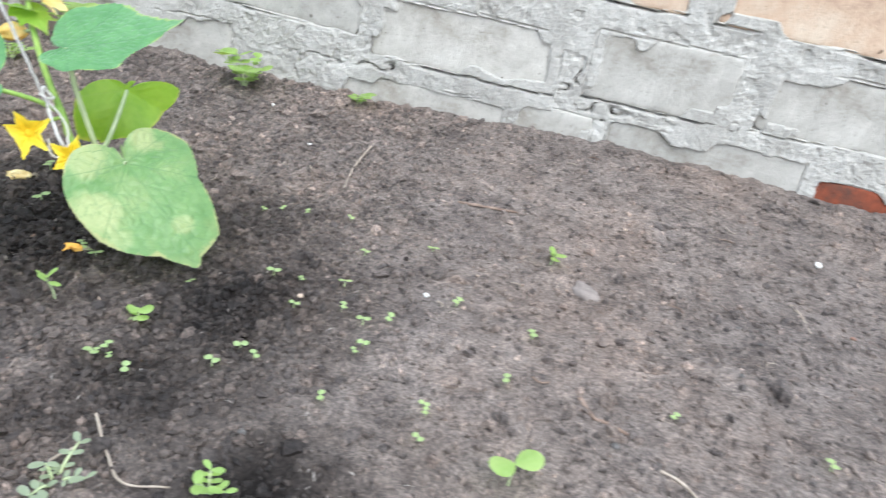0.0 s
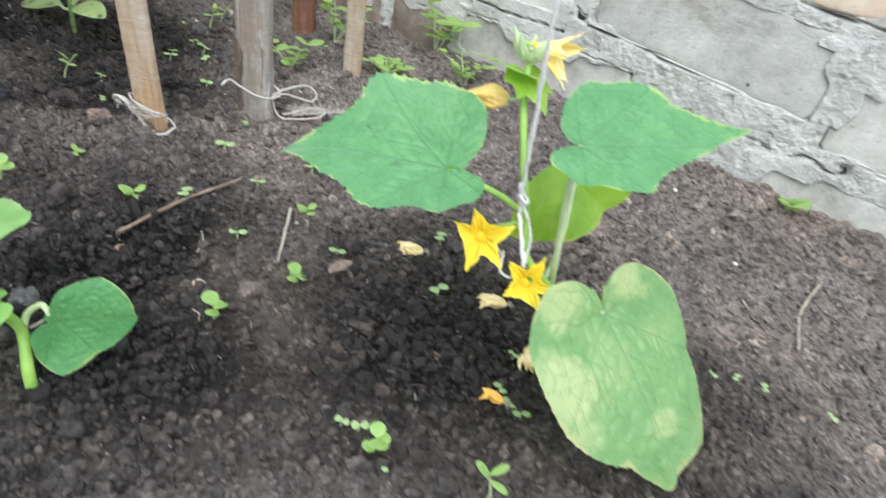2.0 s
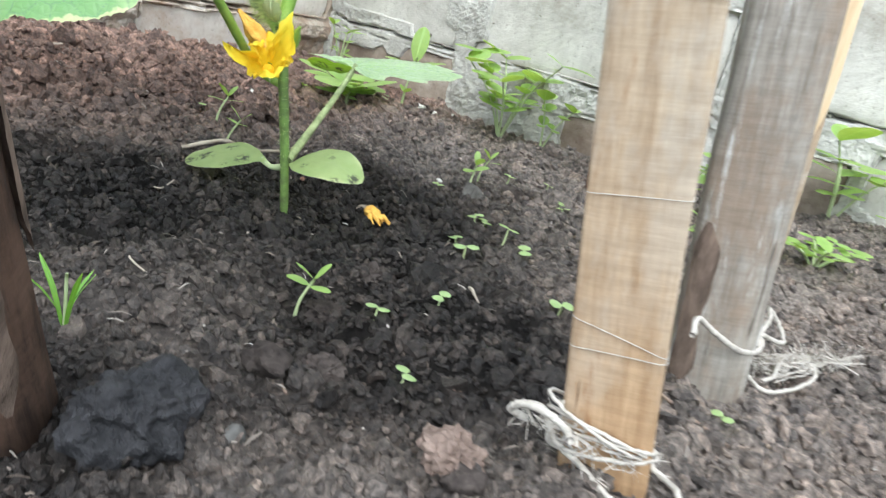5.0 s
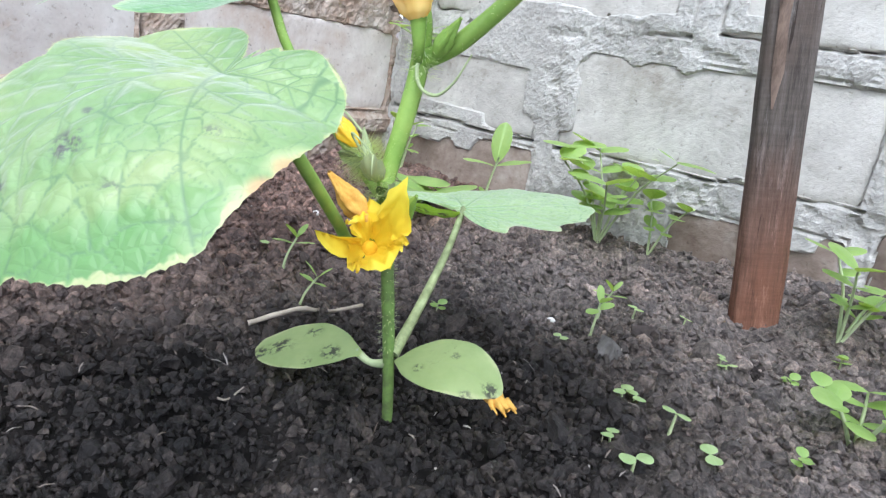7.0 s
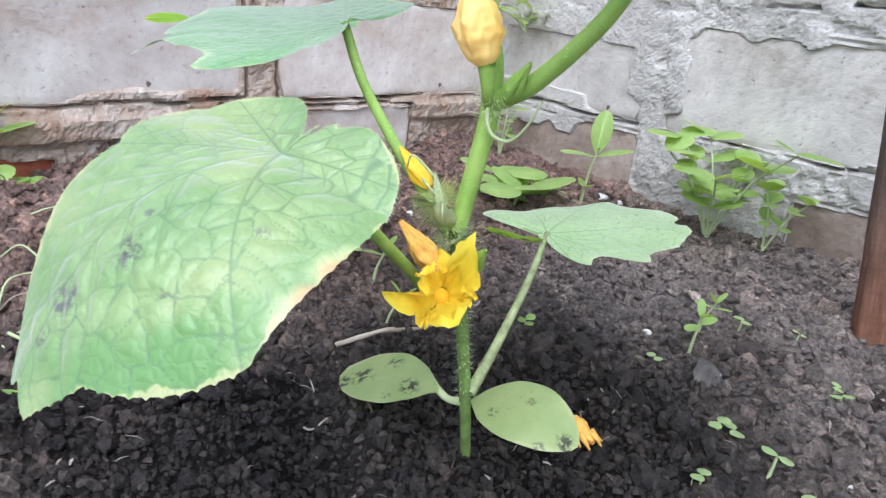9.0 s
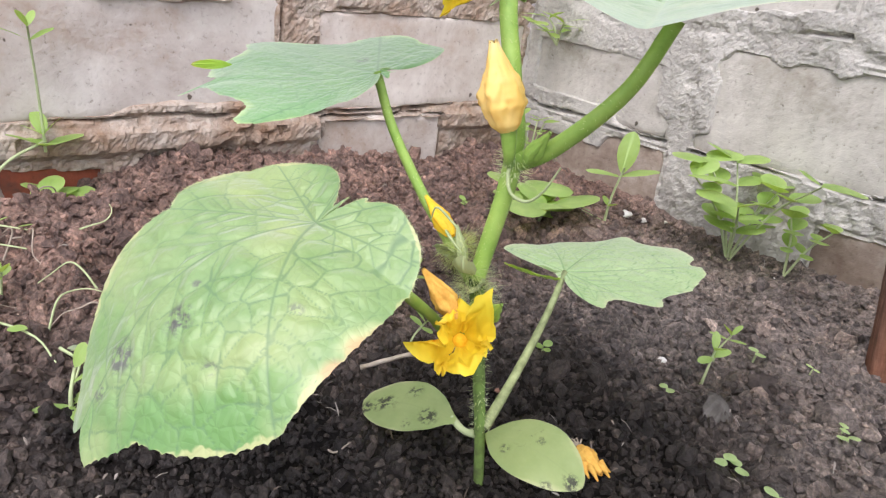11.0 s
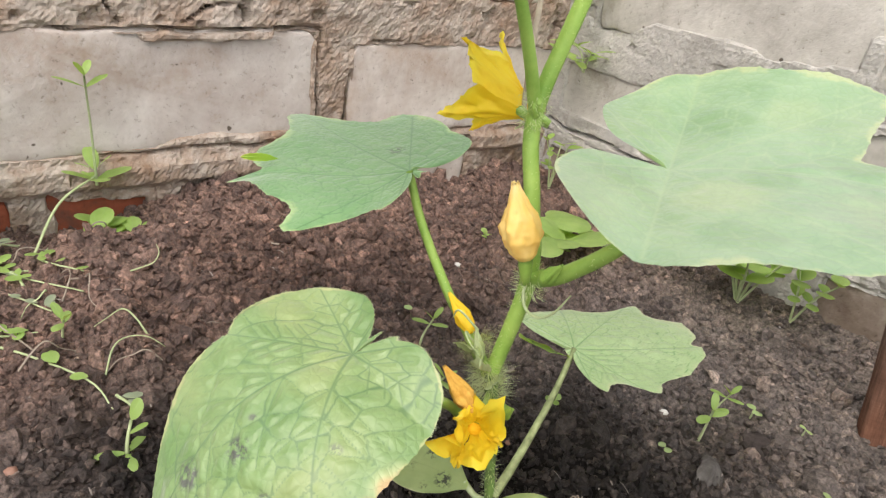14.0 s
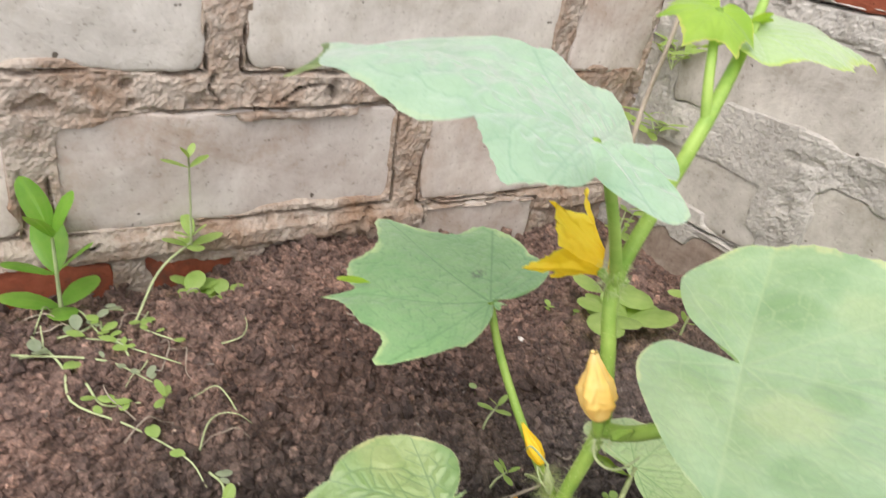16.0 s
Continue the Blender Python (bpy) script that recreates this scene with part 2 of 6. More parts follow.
def leaf_matter(name, deep, pale, vein, rim, rim_from=0.8, blotch=0.0, spots=0.0, gloss=0.42, through_=0.4, net=0, sheen=0.0, vein_mix=0.7, web_mix=0.4, coat=0.0, spec=0.6):
    m, n, l, b = matter(name, gloss, spec)
    tex, cells = noise_node(n, l, 55, 4, 0.6), noise_node(n, l, 320, 3, 0.6)
    c = ramp(n, l, tex.outputs["Fac"], (0.3, deep), (0.7, pale)).outputs["Color"]
    if blotch:
        patch = noise_node(n, l, 30, 2, 0.5)
        f = ramp(n, l, patch.outputs["Fac"], (0.5, (0, 0, 0)), (0.68, (blotch,) * 3)).outputs["Color"]
        c = mix(n, l, f, c, (0.38, 0.43, 0.16))
    c = mix(n, l, attr(n, "fade"), c, (0.62, 0.62, 0.3))
    c = mix(n, l, attr(n, "lush"), c, (0.075, 0.23, 0.02))
    edge = n.new("ShaderNodeMath")
    edge.operation = "ADD"
    l.new(attr(n, "rim"), edge.inputs[0])
    wob = n.new("ShaderNodeMath")
    wob.operation = "MULTIPLY_ADD"
    wob.inputs[1].default_value, wob.inputs[2].default_value = 0.3, -0.15
    l.new(tex.outputs["Fac"], wob.inputs[0])
    l.new(wob.outputs[0], edge.inputs[1])
    c = mix(n, l, ramp(n, l, edge.outputs[0], (rim_from, (0, 0, 0)), (1.0, (0.85, 0.85, 0.85))).outputs["Color"], c, rim)
    c = mix(n, l, ramp(n, l, attr(n, "vein"), (0.25, (0, 0, 0)), (1.0, (vein_mix,) * 3)).outputs["Color"], c, vein)
    if spots:
        dirt = noise_node(n, l, 120, 5, 0.8)
        area = noise_node(n, l, 24, 1, 0.5)
        both = mix(n, l, 1.0, ramp(n, l, dirt.outputs["Fac"], (0.54, (0, 0, 0)), (0.6, (1, 1, 1))).outputs["Color"], ramp(n, l, area.outputs["Fac"], (0.56, (0, 0, 0)), (0.62, (spots,) * 3)).outputs["Color"], "MULTIPLY")
        c = mix(n, l, both, c, (0.035, 0.035, 0.03))
    c = mix(n, l, attr(n, "scorch"), c, (0.52, 0.27, 0.1))
    speck = ramp(n, l, noise_node(n, l, 420, 4, 0.7).outputs["Fac"], (0.45, (0, 0, 0)), (0.55, (1, 1, 1)))
    c = mix(n, l, mix(n, l, 1.0, attr(n, "dirt"), speck.outputs["Color"], "MULTIPLY"), c, (0.03, 0.028, 0.025))
    if net:
        web = n.new("ShaderNodeTexVoronoi")
        web.feature = "DISTANCE_TO_EDGE"
        web.inputs["Scale"].default_value = net
        tc = n.new("ShaderNodeTexCoord")
        wv = mix(n, l, 0.0022, tc.outputs["Object"], noise_node(n, l, 140, 2).outputs["Color"], "ADD")
        l.new(wv, web.inputs["Vector"])
        thin = ramp(n, l, web.outputs["Distance"], (0.0, (0.42, 0.56, 0.4)), (0.075, (1, 1, 1)))
        c = mix(n, l, web_mix, c, thin.outputs["Color"], "MULTIPLY")
        swell = ramp(n, l, web.outputs["Distance"], (0.0, (0, 0, 0)), (0.3, (1, 1, 1)))
        groove = ramp(n, l, attr(n, "vein"), (0.0, (1, 1, 1)), (0.8, (0.1, 0.1, 0.1)))
        bumped(n, l, b, mix(n, l, 1.0, swell.outputs["Color"], groove.outputs["Color"], "MULTIPLY"), 0.2, 0.0008)
    else:
        bumped(n, l, b, cells.outputs["Fac"], 0.25, 0.0006)
    b.inputs["Coat Weight"].default_value, b.inputs["Coat Roughness"].default_value = coat, 0.5
    b.inputs["Sheen Weight"].default_value, b.inputs["Sheen Roughness"].default_value = sheen, 0.45
    l.new(c, b.inputs["Base Color"])
    tr = n.new("ShaderNodeBsdfTranslucent")
    warm = mix(n, l, 1.0, c, (1.25, 1.15, 0.45), "MULTIPLY")
    l.new(warm, tr.inputs["Color"])
    mx = n.new("ShaderNodeMixShader")
    mx.inputs["Fac"].default_value = through_
    l.new(b.outputs[0], mx.inputs[1])
    l.new(tr.outputs[0], mx.inputs[2])
    l.new(mx.outputs[0], n["Material Output"].inputs["Surface"])
    return m


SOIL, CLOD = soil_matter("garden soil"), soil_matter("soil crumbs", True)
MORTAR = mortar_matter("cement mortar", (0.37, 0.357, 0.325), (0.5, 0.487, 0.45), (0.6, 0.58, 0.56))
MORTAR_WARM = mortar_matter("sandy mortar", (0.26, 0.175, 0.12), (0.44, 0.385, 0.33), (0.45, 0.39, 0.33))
BRICK_GREY = brick_matter("whitewashed brick", (0.44, 0.428, 0.392), (0.55, 0.538, 0.497), (0.3, 0.28, 0.24))
BRICK_PINK = brick_matter("faded pinkish brick", (0.52, 0.475, 0.435), (0.64, 0.61, 0.57), (0.42, 0.34, 0.28))
BRICK_WHITE = brick_matter("chalky whitewashed brick", (0.53, 0.515, 0.475), (0.64, 0.625, 0.585), (0.4, 0.37, 0.32))
BRICK_ORANGE = brick_matter("pale orange brick", (0.6, 0.45, 0.33), (0.68, 0.57, 0.45), (0.45, 0.32, 0.24))
BRICK_EARTHY = brick_matter("earth-stained brick", (0.25, 0.205, 0.17), (0.4, 0.355, 0.31), (0.16, 0.12, 0.095))
BRICK_RED = brick_matter("red brick", (0.24, 0.07, 0.038), (0.34, 0.11, 0.065), (0.1, 0.055, 0.042))
LEAF_FRESH = leaf_matter("fresh cucumber leaf", (0.08, 0.25, 0.075), (0.14, 0.35, 0.12), (0.04, 0.15, 0.045), (0.36, 0.48, 0.14), 0.985, gloss=0.42, net=300, sheen=0.4, vein_mix=0.9, web_mix=0.15, through_=0.32)
LEAF_LIGHT = leaf_matter("light green leaf", (0.2, 0.42, 0.08), (0.31, 0.52, 0.15), (0.12, 0.3, 0.06), (0.42, 0.56, 0.2), 0.98, gloss=0.45, sheen=0.3, vein_mix=0.55)
LEAF_MID = leaf_matter("soft green cucumber leaf", (0.15, 0.315, 0.125), (0.23, 0.4, 0.18), (0.05, 0.165, 0.05), (0.4, 0.54, 0.24), 0.95, gloss=0.42, net=300, sheen=0.6, vein_mix=0.85, web_mix=0.15, through_=0.15)
LEAF_SMALL = leaf_matter("small mint leaf", (0.38, 0.54, 0.24), (0.5, 0.65, 0.33), (0.1, 0.29, 0.07), (0.58, 0.64, 0.36), 0.95, gloss=0.4, net=420, sheen=0.45, vein_mix=0.9, web_mix=0.15, through_=0.15)
LEAF_PALE = leaf_matter("pale cucumber leaf", (0.24, 0.41, 0.205), (0.36, 0.525, 0.3), (0.42, 0.56, 0.31), (0.5, 0.58, 0.3), 0.97, 0.15, gloss=0.4, net=300, sheen=0.75, vein_mix=0.7, web_mix=0.15, through_=0.35, coat=0.4)
LEAF_TOP = leaf_matter("whitish upper leaf", (0.25, 0.41, 0.27), (0.34, 0.5, 0.35), (0.11, 0.27, 0.15), (0.36, 0.5, 0.32), 0.99, gloss=0.38, net=300, sheen=0.9, vein_mix=0.65, web_mix=0.15, through_=0.3, coat=0.25)
LEAF_TIP = leaf_matter("pale young leaf", (0.33, 0.5, 0.2), (0.44, 0.6, 0.3), (0.3, 0.48, 0.16), (0.45, 0.6, 0.08), 0.9, gloss=0.42, net=300, sheen=0.7, vein_mix=0.4, web_mix=0.15, through_=0.35)
LEAF_OLD = leaf_matter("yellowing cucumber leaf", (0.11, 0.235, 0.045), (0.235, 0.35, 0.12), (0.03, 0.12, 0.025), (0.42, 0.44, 0.18), 0.99, 0.45, 0.0, 0.45, net=330, sheen=0.85, vein_mix=0.95, web_mix=0.15, through_=0.2, coat=0.55, spec=0.8)
LEAF_BLOTCHED = leaf_matter("blotched cucumber leaf", (0.125, 0.275, 0.07), (0.205, 0.36, 0.115), (0.07, 0.2, 0.05), (0.42, 0.43, 0.17), 0.97, 0.3, 0.0, 0.38, net=300, sheen=0.45, vein_mix=0.75, web_mix=0.15, through_=0.32, coat=0.2)
# also colours back-lit blades, the light through them put into the tone
LEAF_YOUNG_OR_BACKLIT = leaf_matter("young yellow-green leaf", (0.22, 0.42, 0.03), (0.34, 0.54, 0.06), (0.3, 0.46, 0.08), (0.5, 0.56, 0.12), 0.95, 0.0, 0.0, 0.5, 0.45, sheen=0.2)
COTYLEDON = leaf_matter("pale seed leaf", (0.3, 0.4, 0.15), (0.42, 0.52, 0.22), (0.36, 0.46, 0.2), (0.5, 0.55, 0.28), 0.95, 0.0, 1.0, 0.5)
WEED_GLOSSY = leaf_matter("glossy bright weed leaf", (0.13, 0.34, 0.035), (0.23, 0.46, 0.07), (0.22, 0.42, 0.08), (0.25, 0.46, 0.08), 0.95, gloss=0.35)
WEED = leaf_matter("weed leaf", (0.27, 0.44, 0.1), (0.42, 0.58, 0.19), (0.34, 0.5, 0.16), (0.4, 0.55, 0.19), 0.95, gloss=0.42)
WEED_PALE = leaf_matter("pale seedling leaf", (0.34, 0.48, 0.19), (0.47, 0.61, 0.28), (0.44, 0.56, 0.3), (0.48, 0.6, 0.3), 0.95, gloss=0.55)
WILTED = leaf_matter("wilted leaf", (0.25, 0.32, 0.2), (0.4, 0.46, 0.33), (0.3, 0.36, 0.25), (0.4, 0.42, 0.3), 0.95, gloss=0.7)
STEM_DARK = plain_matter("soil-stained stem", (0.07, 0.09, 0.035), (0.19, 0.31, 0.075), 140, 0.55, 0.3, 0.3)
STEM = plain_matter("green stem", (0.18, 0.33, 0.05), (0.35, 0.5, 0.115), 70, 0.5, 0.4, 0.2)
STEM_PALE = plain_matter("pale stem", (0.32, 0.4, 0.2), (0.5, 0.56, 0.32), 60, 0.6, 0.3, 0.2)
STALK = plain_matter("brown-specked pale stalk", (0.16, 0.19, 0.08), (0.42, 0.48, 0.24), 190, 0.6, 0.3, 0.4)
HAIR = leaf_matter("pale plant hair", (0.5, 0.6, 0.42), (0.68, 0.76, 0.58), (0.6, 0.7, 0.5), (0.6, 0.7, 0.5), 2.0, gloss=0.6, through_=0.5)
PETAL = leaf_matter("yellow petal", (0.88, 0.6, 0.012), (0.94, 0.74, 0.04), (0.88, 0.52, 0.008), (0.94, 0.78, 0.07), 0.85, gloss=0.6, through_=0.3, vein_mix=0.45)
PETAL_PALE = leaf_matter("pale yellow bud", (0.9, 0.64, 0.17), (0.94, 0.78, 0.36), (0.9, 0.58, 0.12), (0.9, 0.76, 0.38), 0.75, gloss=0.6, through_=0.25, vein_mix=0.4)
PETAL_CREAM = plain_matter("shrivelled cream petal", (0.62, 0.42, 0.14), (0.86, 0.74, 0.44), 160, 0.8, 0.2, 0.5)
STAMEN = plain_matter("flower middle", (0.75, 0.42, 0.01), (0.85, 0.55, 0.03), 300, 0.8, 0.2, 0.5)
WITHERED = plain_matter("withered petal", (0.55, 0.26, 0.04), (0.8, 0.5, 0.12), 200, 0.8, 0.2, 0.5)
def aged_wood(name, dark, light, tint, bleach, soaked=None):
    m, n, l, b = matter(name, 0.85, 0.2)
    grain_, patch_, line_ = noise_node(n, l, 80, 7, 0.75, "wood", (4, 4, 0.3)), noise_node(n, l, 24, 5, 0.7, "wood", (2.2, 2.2, 0.8)), noise_node(n, l, 40, 6, 0.75, "wood", (4, 4, 0.5))
    c = ramp(n, l, grain_.outputs["Fac"], (0.32, dark), (0.68, light)).outputs["Color"]
    c = mix(n, l, ramp(n, l, patch_.outputs["Fac"], (0.48, (0, 0, 0)), (0.62, (0.75, 0.75, 0.75))).outputs["Color"], c, tint)
    c = mix(n, l, ramp(n, l, line_.outputs["Fac"], (0.56, (0, 0, 0)), (0.68, (0.8, 0.8, 0.8))).outputs["Color"], c, bleach)
    crack = ramp(n, l, noise_node(n, l, 60, 4, 0.65, "wood", (5, 5, 0.3)).outputs["Fac"], (0.29, (0.25, 0.22, 0.2)), (0.34, (1, 1, 1)))
    c = mix(n, l, 0.8, c, crack.outputs["Color"], "MULTIPLY")
    if soaked:
        # a stain that has crept up the wood: (colour, lowest place, highest place)
        rise = n.new("ShaderNodeMath")
        rise.operation = "MULTIPLY_ADD"
        rise.inputs[1].default_value = 0.06
        l.new(noise_node(n, l, 30, 4, 0.6, "wood", (2, 2, 0.6)).outputs["Fac"], rise.inputs[0])
        l.new(attr(n, "along"), rise.inputs[2])
        span = n.new("ShaderNodeMapRange")
        span.inputs["From Min"].default_value, span.inputs["From Max"].default_value = soaked[1], soaked[2]
        span.inputs["To Min"].default_value, span.inputs["To Max"].default_value = 0.75, 0.0
        l.new(rise.outputs[0], span.inputs["Value"])
        c = mix(n, l, span.outputs["Result"], c, mix(n, l, 1.0, c, soaked[0], "MULTIPLY"))
    scrape = ramp(n, l, noise_node(n, l, 90, 4, 0.7, "wood", (0.6, 0.6, 5)).outputs["Fac"], (0.36, (0.8, 0.79, 0.78)), (0.5, (1, 1, 1)), (0.66, (1.22, 1.22, 1.22)))
    c = mix(n, l, 0.5, c, scrape.outputs["Color"], "MULTIPLY")
    l.new(c, b.inputs["Base Color"])
    bumped(n, l, b, grain_.outputs["Fac"], 0.6, 0.0012)
    return m


LATH = aged_wood("planed lath wood", (0.28, 0.2, 0.13), (0.47, 0.375, 0.27), (0.44, 0.385, 0.32), (0.25, 0.14, 0.07), ((0.98, 0.74, 0.5), 0.4, 0.52))
GREYWOOD = aged_wood("weathered grey wood", (0.15, 0.13, 0.11), (0.37, 0.335, 0.295), (0.23, 0.17, 0.125), (0.56, 0.55, 0.53))
DARKWOOD = aged_wood("dark barked wood", (0.045, 0.037, 0.032), (0.15, 0.128, 0.112), (0.1, 0.078, 0.065), (0.22, 0.2, 0.185), ((2.1, 1.05, 0.68), 1.53, 1.63))
PALEWOOD = plain_matter("fresh split wood", (0.55, 0.4, 0.24), (0.72, 0.58, 0.4), 60, 0.8, 0.2, 0.4, (3, 3, 0.2))
BLACKWOOD = aged_wood("old dark wood", (0.03, 0.02, 0.015), (0.1, 0.06, 0.042), (0.14, 0.085, 0.06), (0.06, 0.05, 0.045))
BARK = plain_matter("flaking bark", (0.06, 0.045, 0.036), (0.26, 0.19, 0.15), 90, 0.95, 0.1, 1.0, (2, 2, 0.5), 0.002)
DEADLEAF = plain_matter("dead leaf", (0.05, 0.045, 0.04), (0.15, 0.14, 0.13), 120, 0.9, 0.15, 0.6)
TWIG = plain_matter("dry twig", (0.1, 0.065, 0.05), (0.32, 0.24, 0.19), 90, 0.9, 0.15, 0.6)
STRAW = plain_matter("dry pale stalk", (0.26, 0.215, 0.17), (0.46, 0.4, 0.33), 90, 0.9, 0.15, 0.4)
STRING = plain_matter("off-white string", (0.36, 0.32, 0.28), (0.6, 0.56, 0.51), 500, 0.95, 0.1, 0.9, distance=0.0008)
WHITESTRING = plain_matter("white string", (0.58, 0.56, 0.53), (0.8, 0.78, 0.75), 500, 0.95, 0.1, 0.9, distance=0.0008)
STONE = plain_matter("small grey stone", (0.04, 0.038, 0.036), (0.2, 0.19, 0.18), 80, 0.9, 0.2, 0.6, random_tint=0.35)
LUMP = plain_matter("black earth lump", (0.006, 0.006, 0.0075), (0.04, 0.038, 0.042), 110, 0.6, 0.4, 1.0, distance=0.006)
EARTH = plain_matter("earth clod", (0.022, 0.018, 0.017), (0.085, 0.07, 0.063), 160, 0.95, 0.1, 1.0, distance=0.003, random_tint=0.3)


# ---- ground ----
def height(x, y):
    """The lie of the bed, without its crumbs."""
    x, y = np.asarray(x, float), np.asarray(y, float)
    z = -0.004 + 0.03 * step(-0.25, 0.35, x) * step(0.35, 0.6, y)
    z = z + step(0.72, 1.0, y) * (0.012 + 0.03 * step(-0.75, -0.3, x) + 0.02 * step(-0.3, 0.2, x) - 0.03 * step(-0.25, 0.35, x) + 0.018 * step(0, 0.4, x))
    z = z + 0.03 * step(0.72, 0.98, -x) * (1 - step(0.62, 0.92, y)) - 0.024 * step(0.93, 0.985, -x) * (1 - step(0.56, 0.66, y))
    z = z + 0.008 * np.exp(-((x + 0.462) ** 2 + (y - 0.588) ** 2) / 0.035**2)
    z = z - 0.018 * np.exp(-((x + 0.588) ** 2 + (y - 0.474) ** 2) / 0.032**2)
    return z - 0.016 * step(-0.62, -0.4, -y) * step(0.05, 0.3, -x) * (1 - step(0.5, 0.7, -x))


def dryness_less_shade(x, y):
    blob = lambda cx, cy, r: np.exp(-((x - cx) ** 2 + (y - cy) ** 2) / r**2)
    # two spots hold painted shade: beside the thick stake, below the large leaf
    wet_or_shaded = np.maximum.reduce([blob(-0.16, 0.56, 0.17), blob(-0.38, 0.5, 0.16), blob(-0.64, 0.66, 0.15), blob(-0.55, 0.62, 0.13), blob(-0.7, 0.565, 0.14), blob(-0.575, 0.495, 0.07), 0.5 * blob(-0.8, 0.66, 0.17), 0.85 * blob(0.04, 0.55, 0.11), 0.8 * blob(0.13, 0.4, 0.07), 0.6 * blob(-0.02, 0.4, 0.06), 0.95 * blob(-0.26, 0.45, 0.14), 0.7 * blob(-0.01, 0.66, 0.1), 0.85 * blob(-0.49, 0.49, 0.1), 0.75 * blob(0.02, 0.46, 0.09), 0.3 * blob(0.18, 0.5, 0.1)])
    pale = 0.55 * np.maximum(0.4 * blob(-0.5, 0.535, 0.04), blob(-0.41, 0.68, 0.08))
    return np.clip(1.25 + pale - 1.35 * wet_or_shaded + 0.7 * (rough(x, y, 9, 3) - 0.5), 0, 1)


def rustiness(x, y):
    x, y = np.asarray(x, float), np.asarray(y, float)
    return step(0.7, 0.88, -x) * (1 - step(1.0, 1.3, -x)) * step(0.1, 0.3, y) * (1 - step(1.1, 1.5, y))


def relief(x, y):
    flat = 1 - 0.45 * step(-0.1, 0.2, x)
    lumps = (rough(x, y, 26, 11) - 0.5) * 0.023 + (np.abs(rough(x, y, 75, 5) - 0.5)) * 0.021 + (grain(x * 160, y * 160, 8) - 0.5) * 0.003
    return height(x, y) + lumps * flat - 0.002


near_x, near_y = np.arange(-1.03, 0.8, 0.004), np.arange(0.12, 1.03, 0.004)
far = np.array([0.02, 0.06, 0.15, 0.4, 1, 3, 10, 40, 150, 600])
gx, gy = np.r_[near_x[0] - far[::-1], near_x, near_x[-1] + far], np.r_[near_y[0] - far[::-1], near_y, near_y[-1] + far]
X, Y = np.meshgrid(gx, gy, indexing="ij")
ground = part("ground", mesh("ground", np.stack([X, Y, relief(X, Y)], -1).reshape(-1, 3), sheet_faces(len(gx), len(gy)), dry=dryness_less_shade(X, Y), rust=rustiness(X, Y)), SOIL)
tagged(ground, "dark crumbly garden soil, paler and drier towards the walls", "soil", kind="structure")


def ground_at(x, y):
    return float(relief(np.array([x]), np.array([y]))[0])


def ico(level):
    bm = bmesh.new()
    bmesh.ops.create_icosphere(bm, subdivisions=level, radius=1.0)
    v, fc = np.array([p.co for p in bm.verts]), np.array([[p.index for p in q.verts] for q in bm.faces])
    bm.free()
    return v, fc


def crumb_places(seed, sizes, area, tight):
    """Where crumbs of soil lie side by side, the large ones first and smaller ones in the gaps. sizes: (radius, share of places taken)."""
    r = np.random.default_rng(seed)
    cell = 0.0006
    taken = np.zeros((int((area[1] - area[0]) / cell) + 60, int((area[3] - area[2]) / cell) + 60), bool)
    found = []
    for size, share in sizes:
        gap = 2.05 * size
        x, y = np.meshgrid(np.arange(area[0], area[1], gap), np.arange(area[2], area[3], gap), indexing="ij")
        x, y = x.ravel(), y.ravel()
        x, y = x + r.uniform(-0.5, 0.5, x.size) * gap, y + r.uniform(-0.5, 0.5, x.size) * gap
        d = dryness_less_shade(x, y)
        patchy = 0.45 + 1.1 * rough(x, y, 17, 29, 2)
        if size > 0.0022:
            patchy = patchy * (1.7 + 2.6 * step(0.74, 0.82, -x)) * (1 - 0.8 * np.exp(-((x + 0.65) ** 2 + (y - 0.59) ** 2) / 0.13**2))
        if size < 0.002:
            patchy = patchy * (1 - 0.5 * step(0.76, 0.84, -x))
        if size < 0.0015:
            patchy = patchy * (0.3 + 0.7 * step(-0.98, -0.9, x) * (1 - step(-0.42, -0.36, x)) * step(0.44, 0.5, y) * (1 - step(0.78, 0.86, y))) * (1 if size > 0.001 else step(-0.9, -0.84, x) * (1 - step(-0.5, -0.46, x)) * (1 - step(0.7, 0.78, y)))
        keep = (r.random(x.size) < share * patchy * (1.0 - (0.35 if size > 0.0018 else 0.2) * d) * (1 - 0.78 * step(-0.03, 0.22, x))) & (y < area[3]) & (y > area[2])
        x, y = x[keep], y[keep]
        i, j = ((x - area[0]) / cell).astype(int) + 25, ((y - area[2]) / cell).astype(int) + 25
        k = max(1, int(0.6 * size / cell))
        free = ~(taken[i, j] | taken[i + k, j] | taken[i - k, j] | taken[i, j + k] | taken[i, j - k])
        x, y, i, j = x[free], y[free], i[free], j[free]
        w = int(tight * size / cell)
        for p in range(-w, w + 1):
            for q in range(-w, w + 1):
                if p * p + q * q <= w * w:
                    taken[i + p, j + q] = True
        found.append((x, y, size * r.uniform(0.78, 1.28, x.size)))
    return (np.concatenate(v) for v in zip(*found))


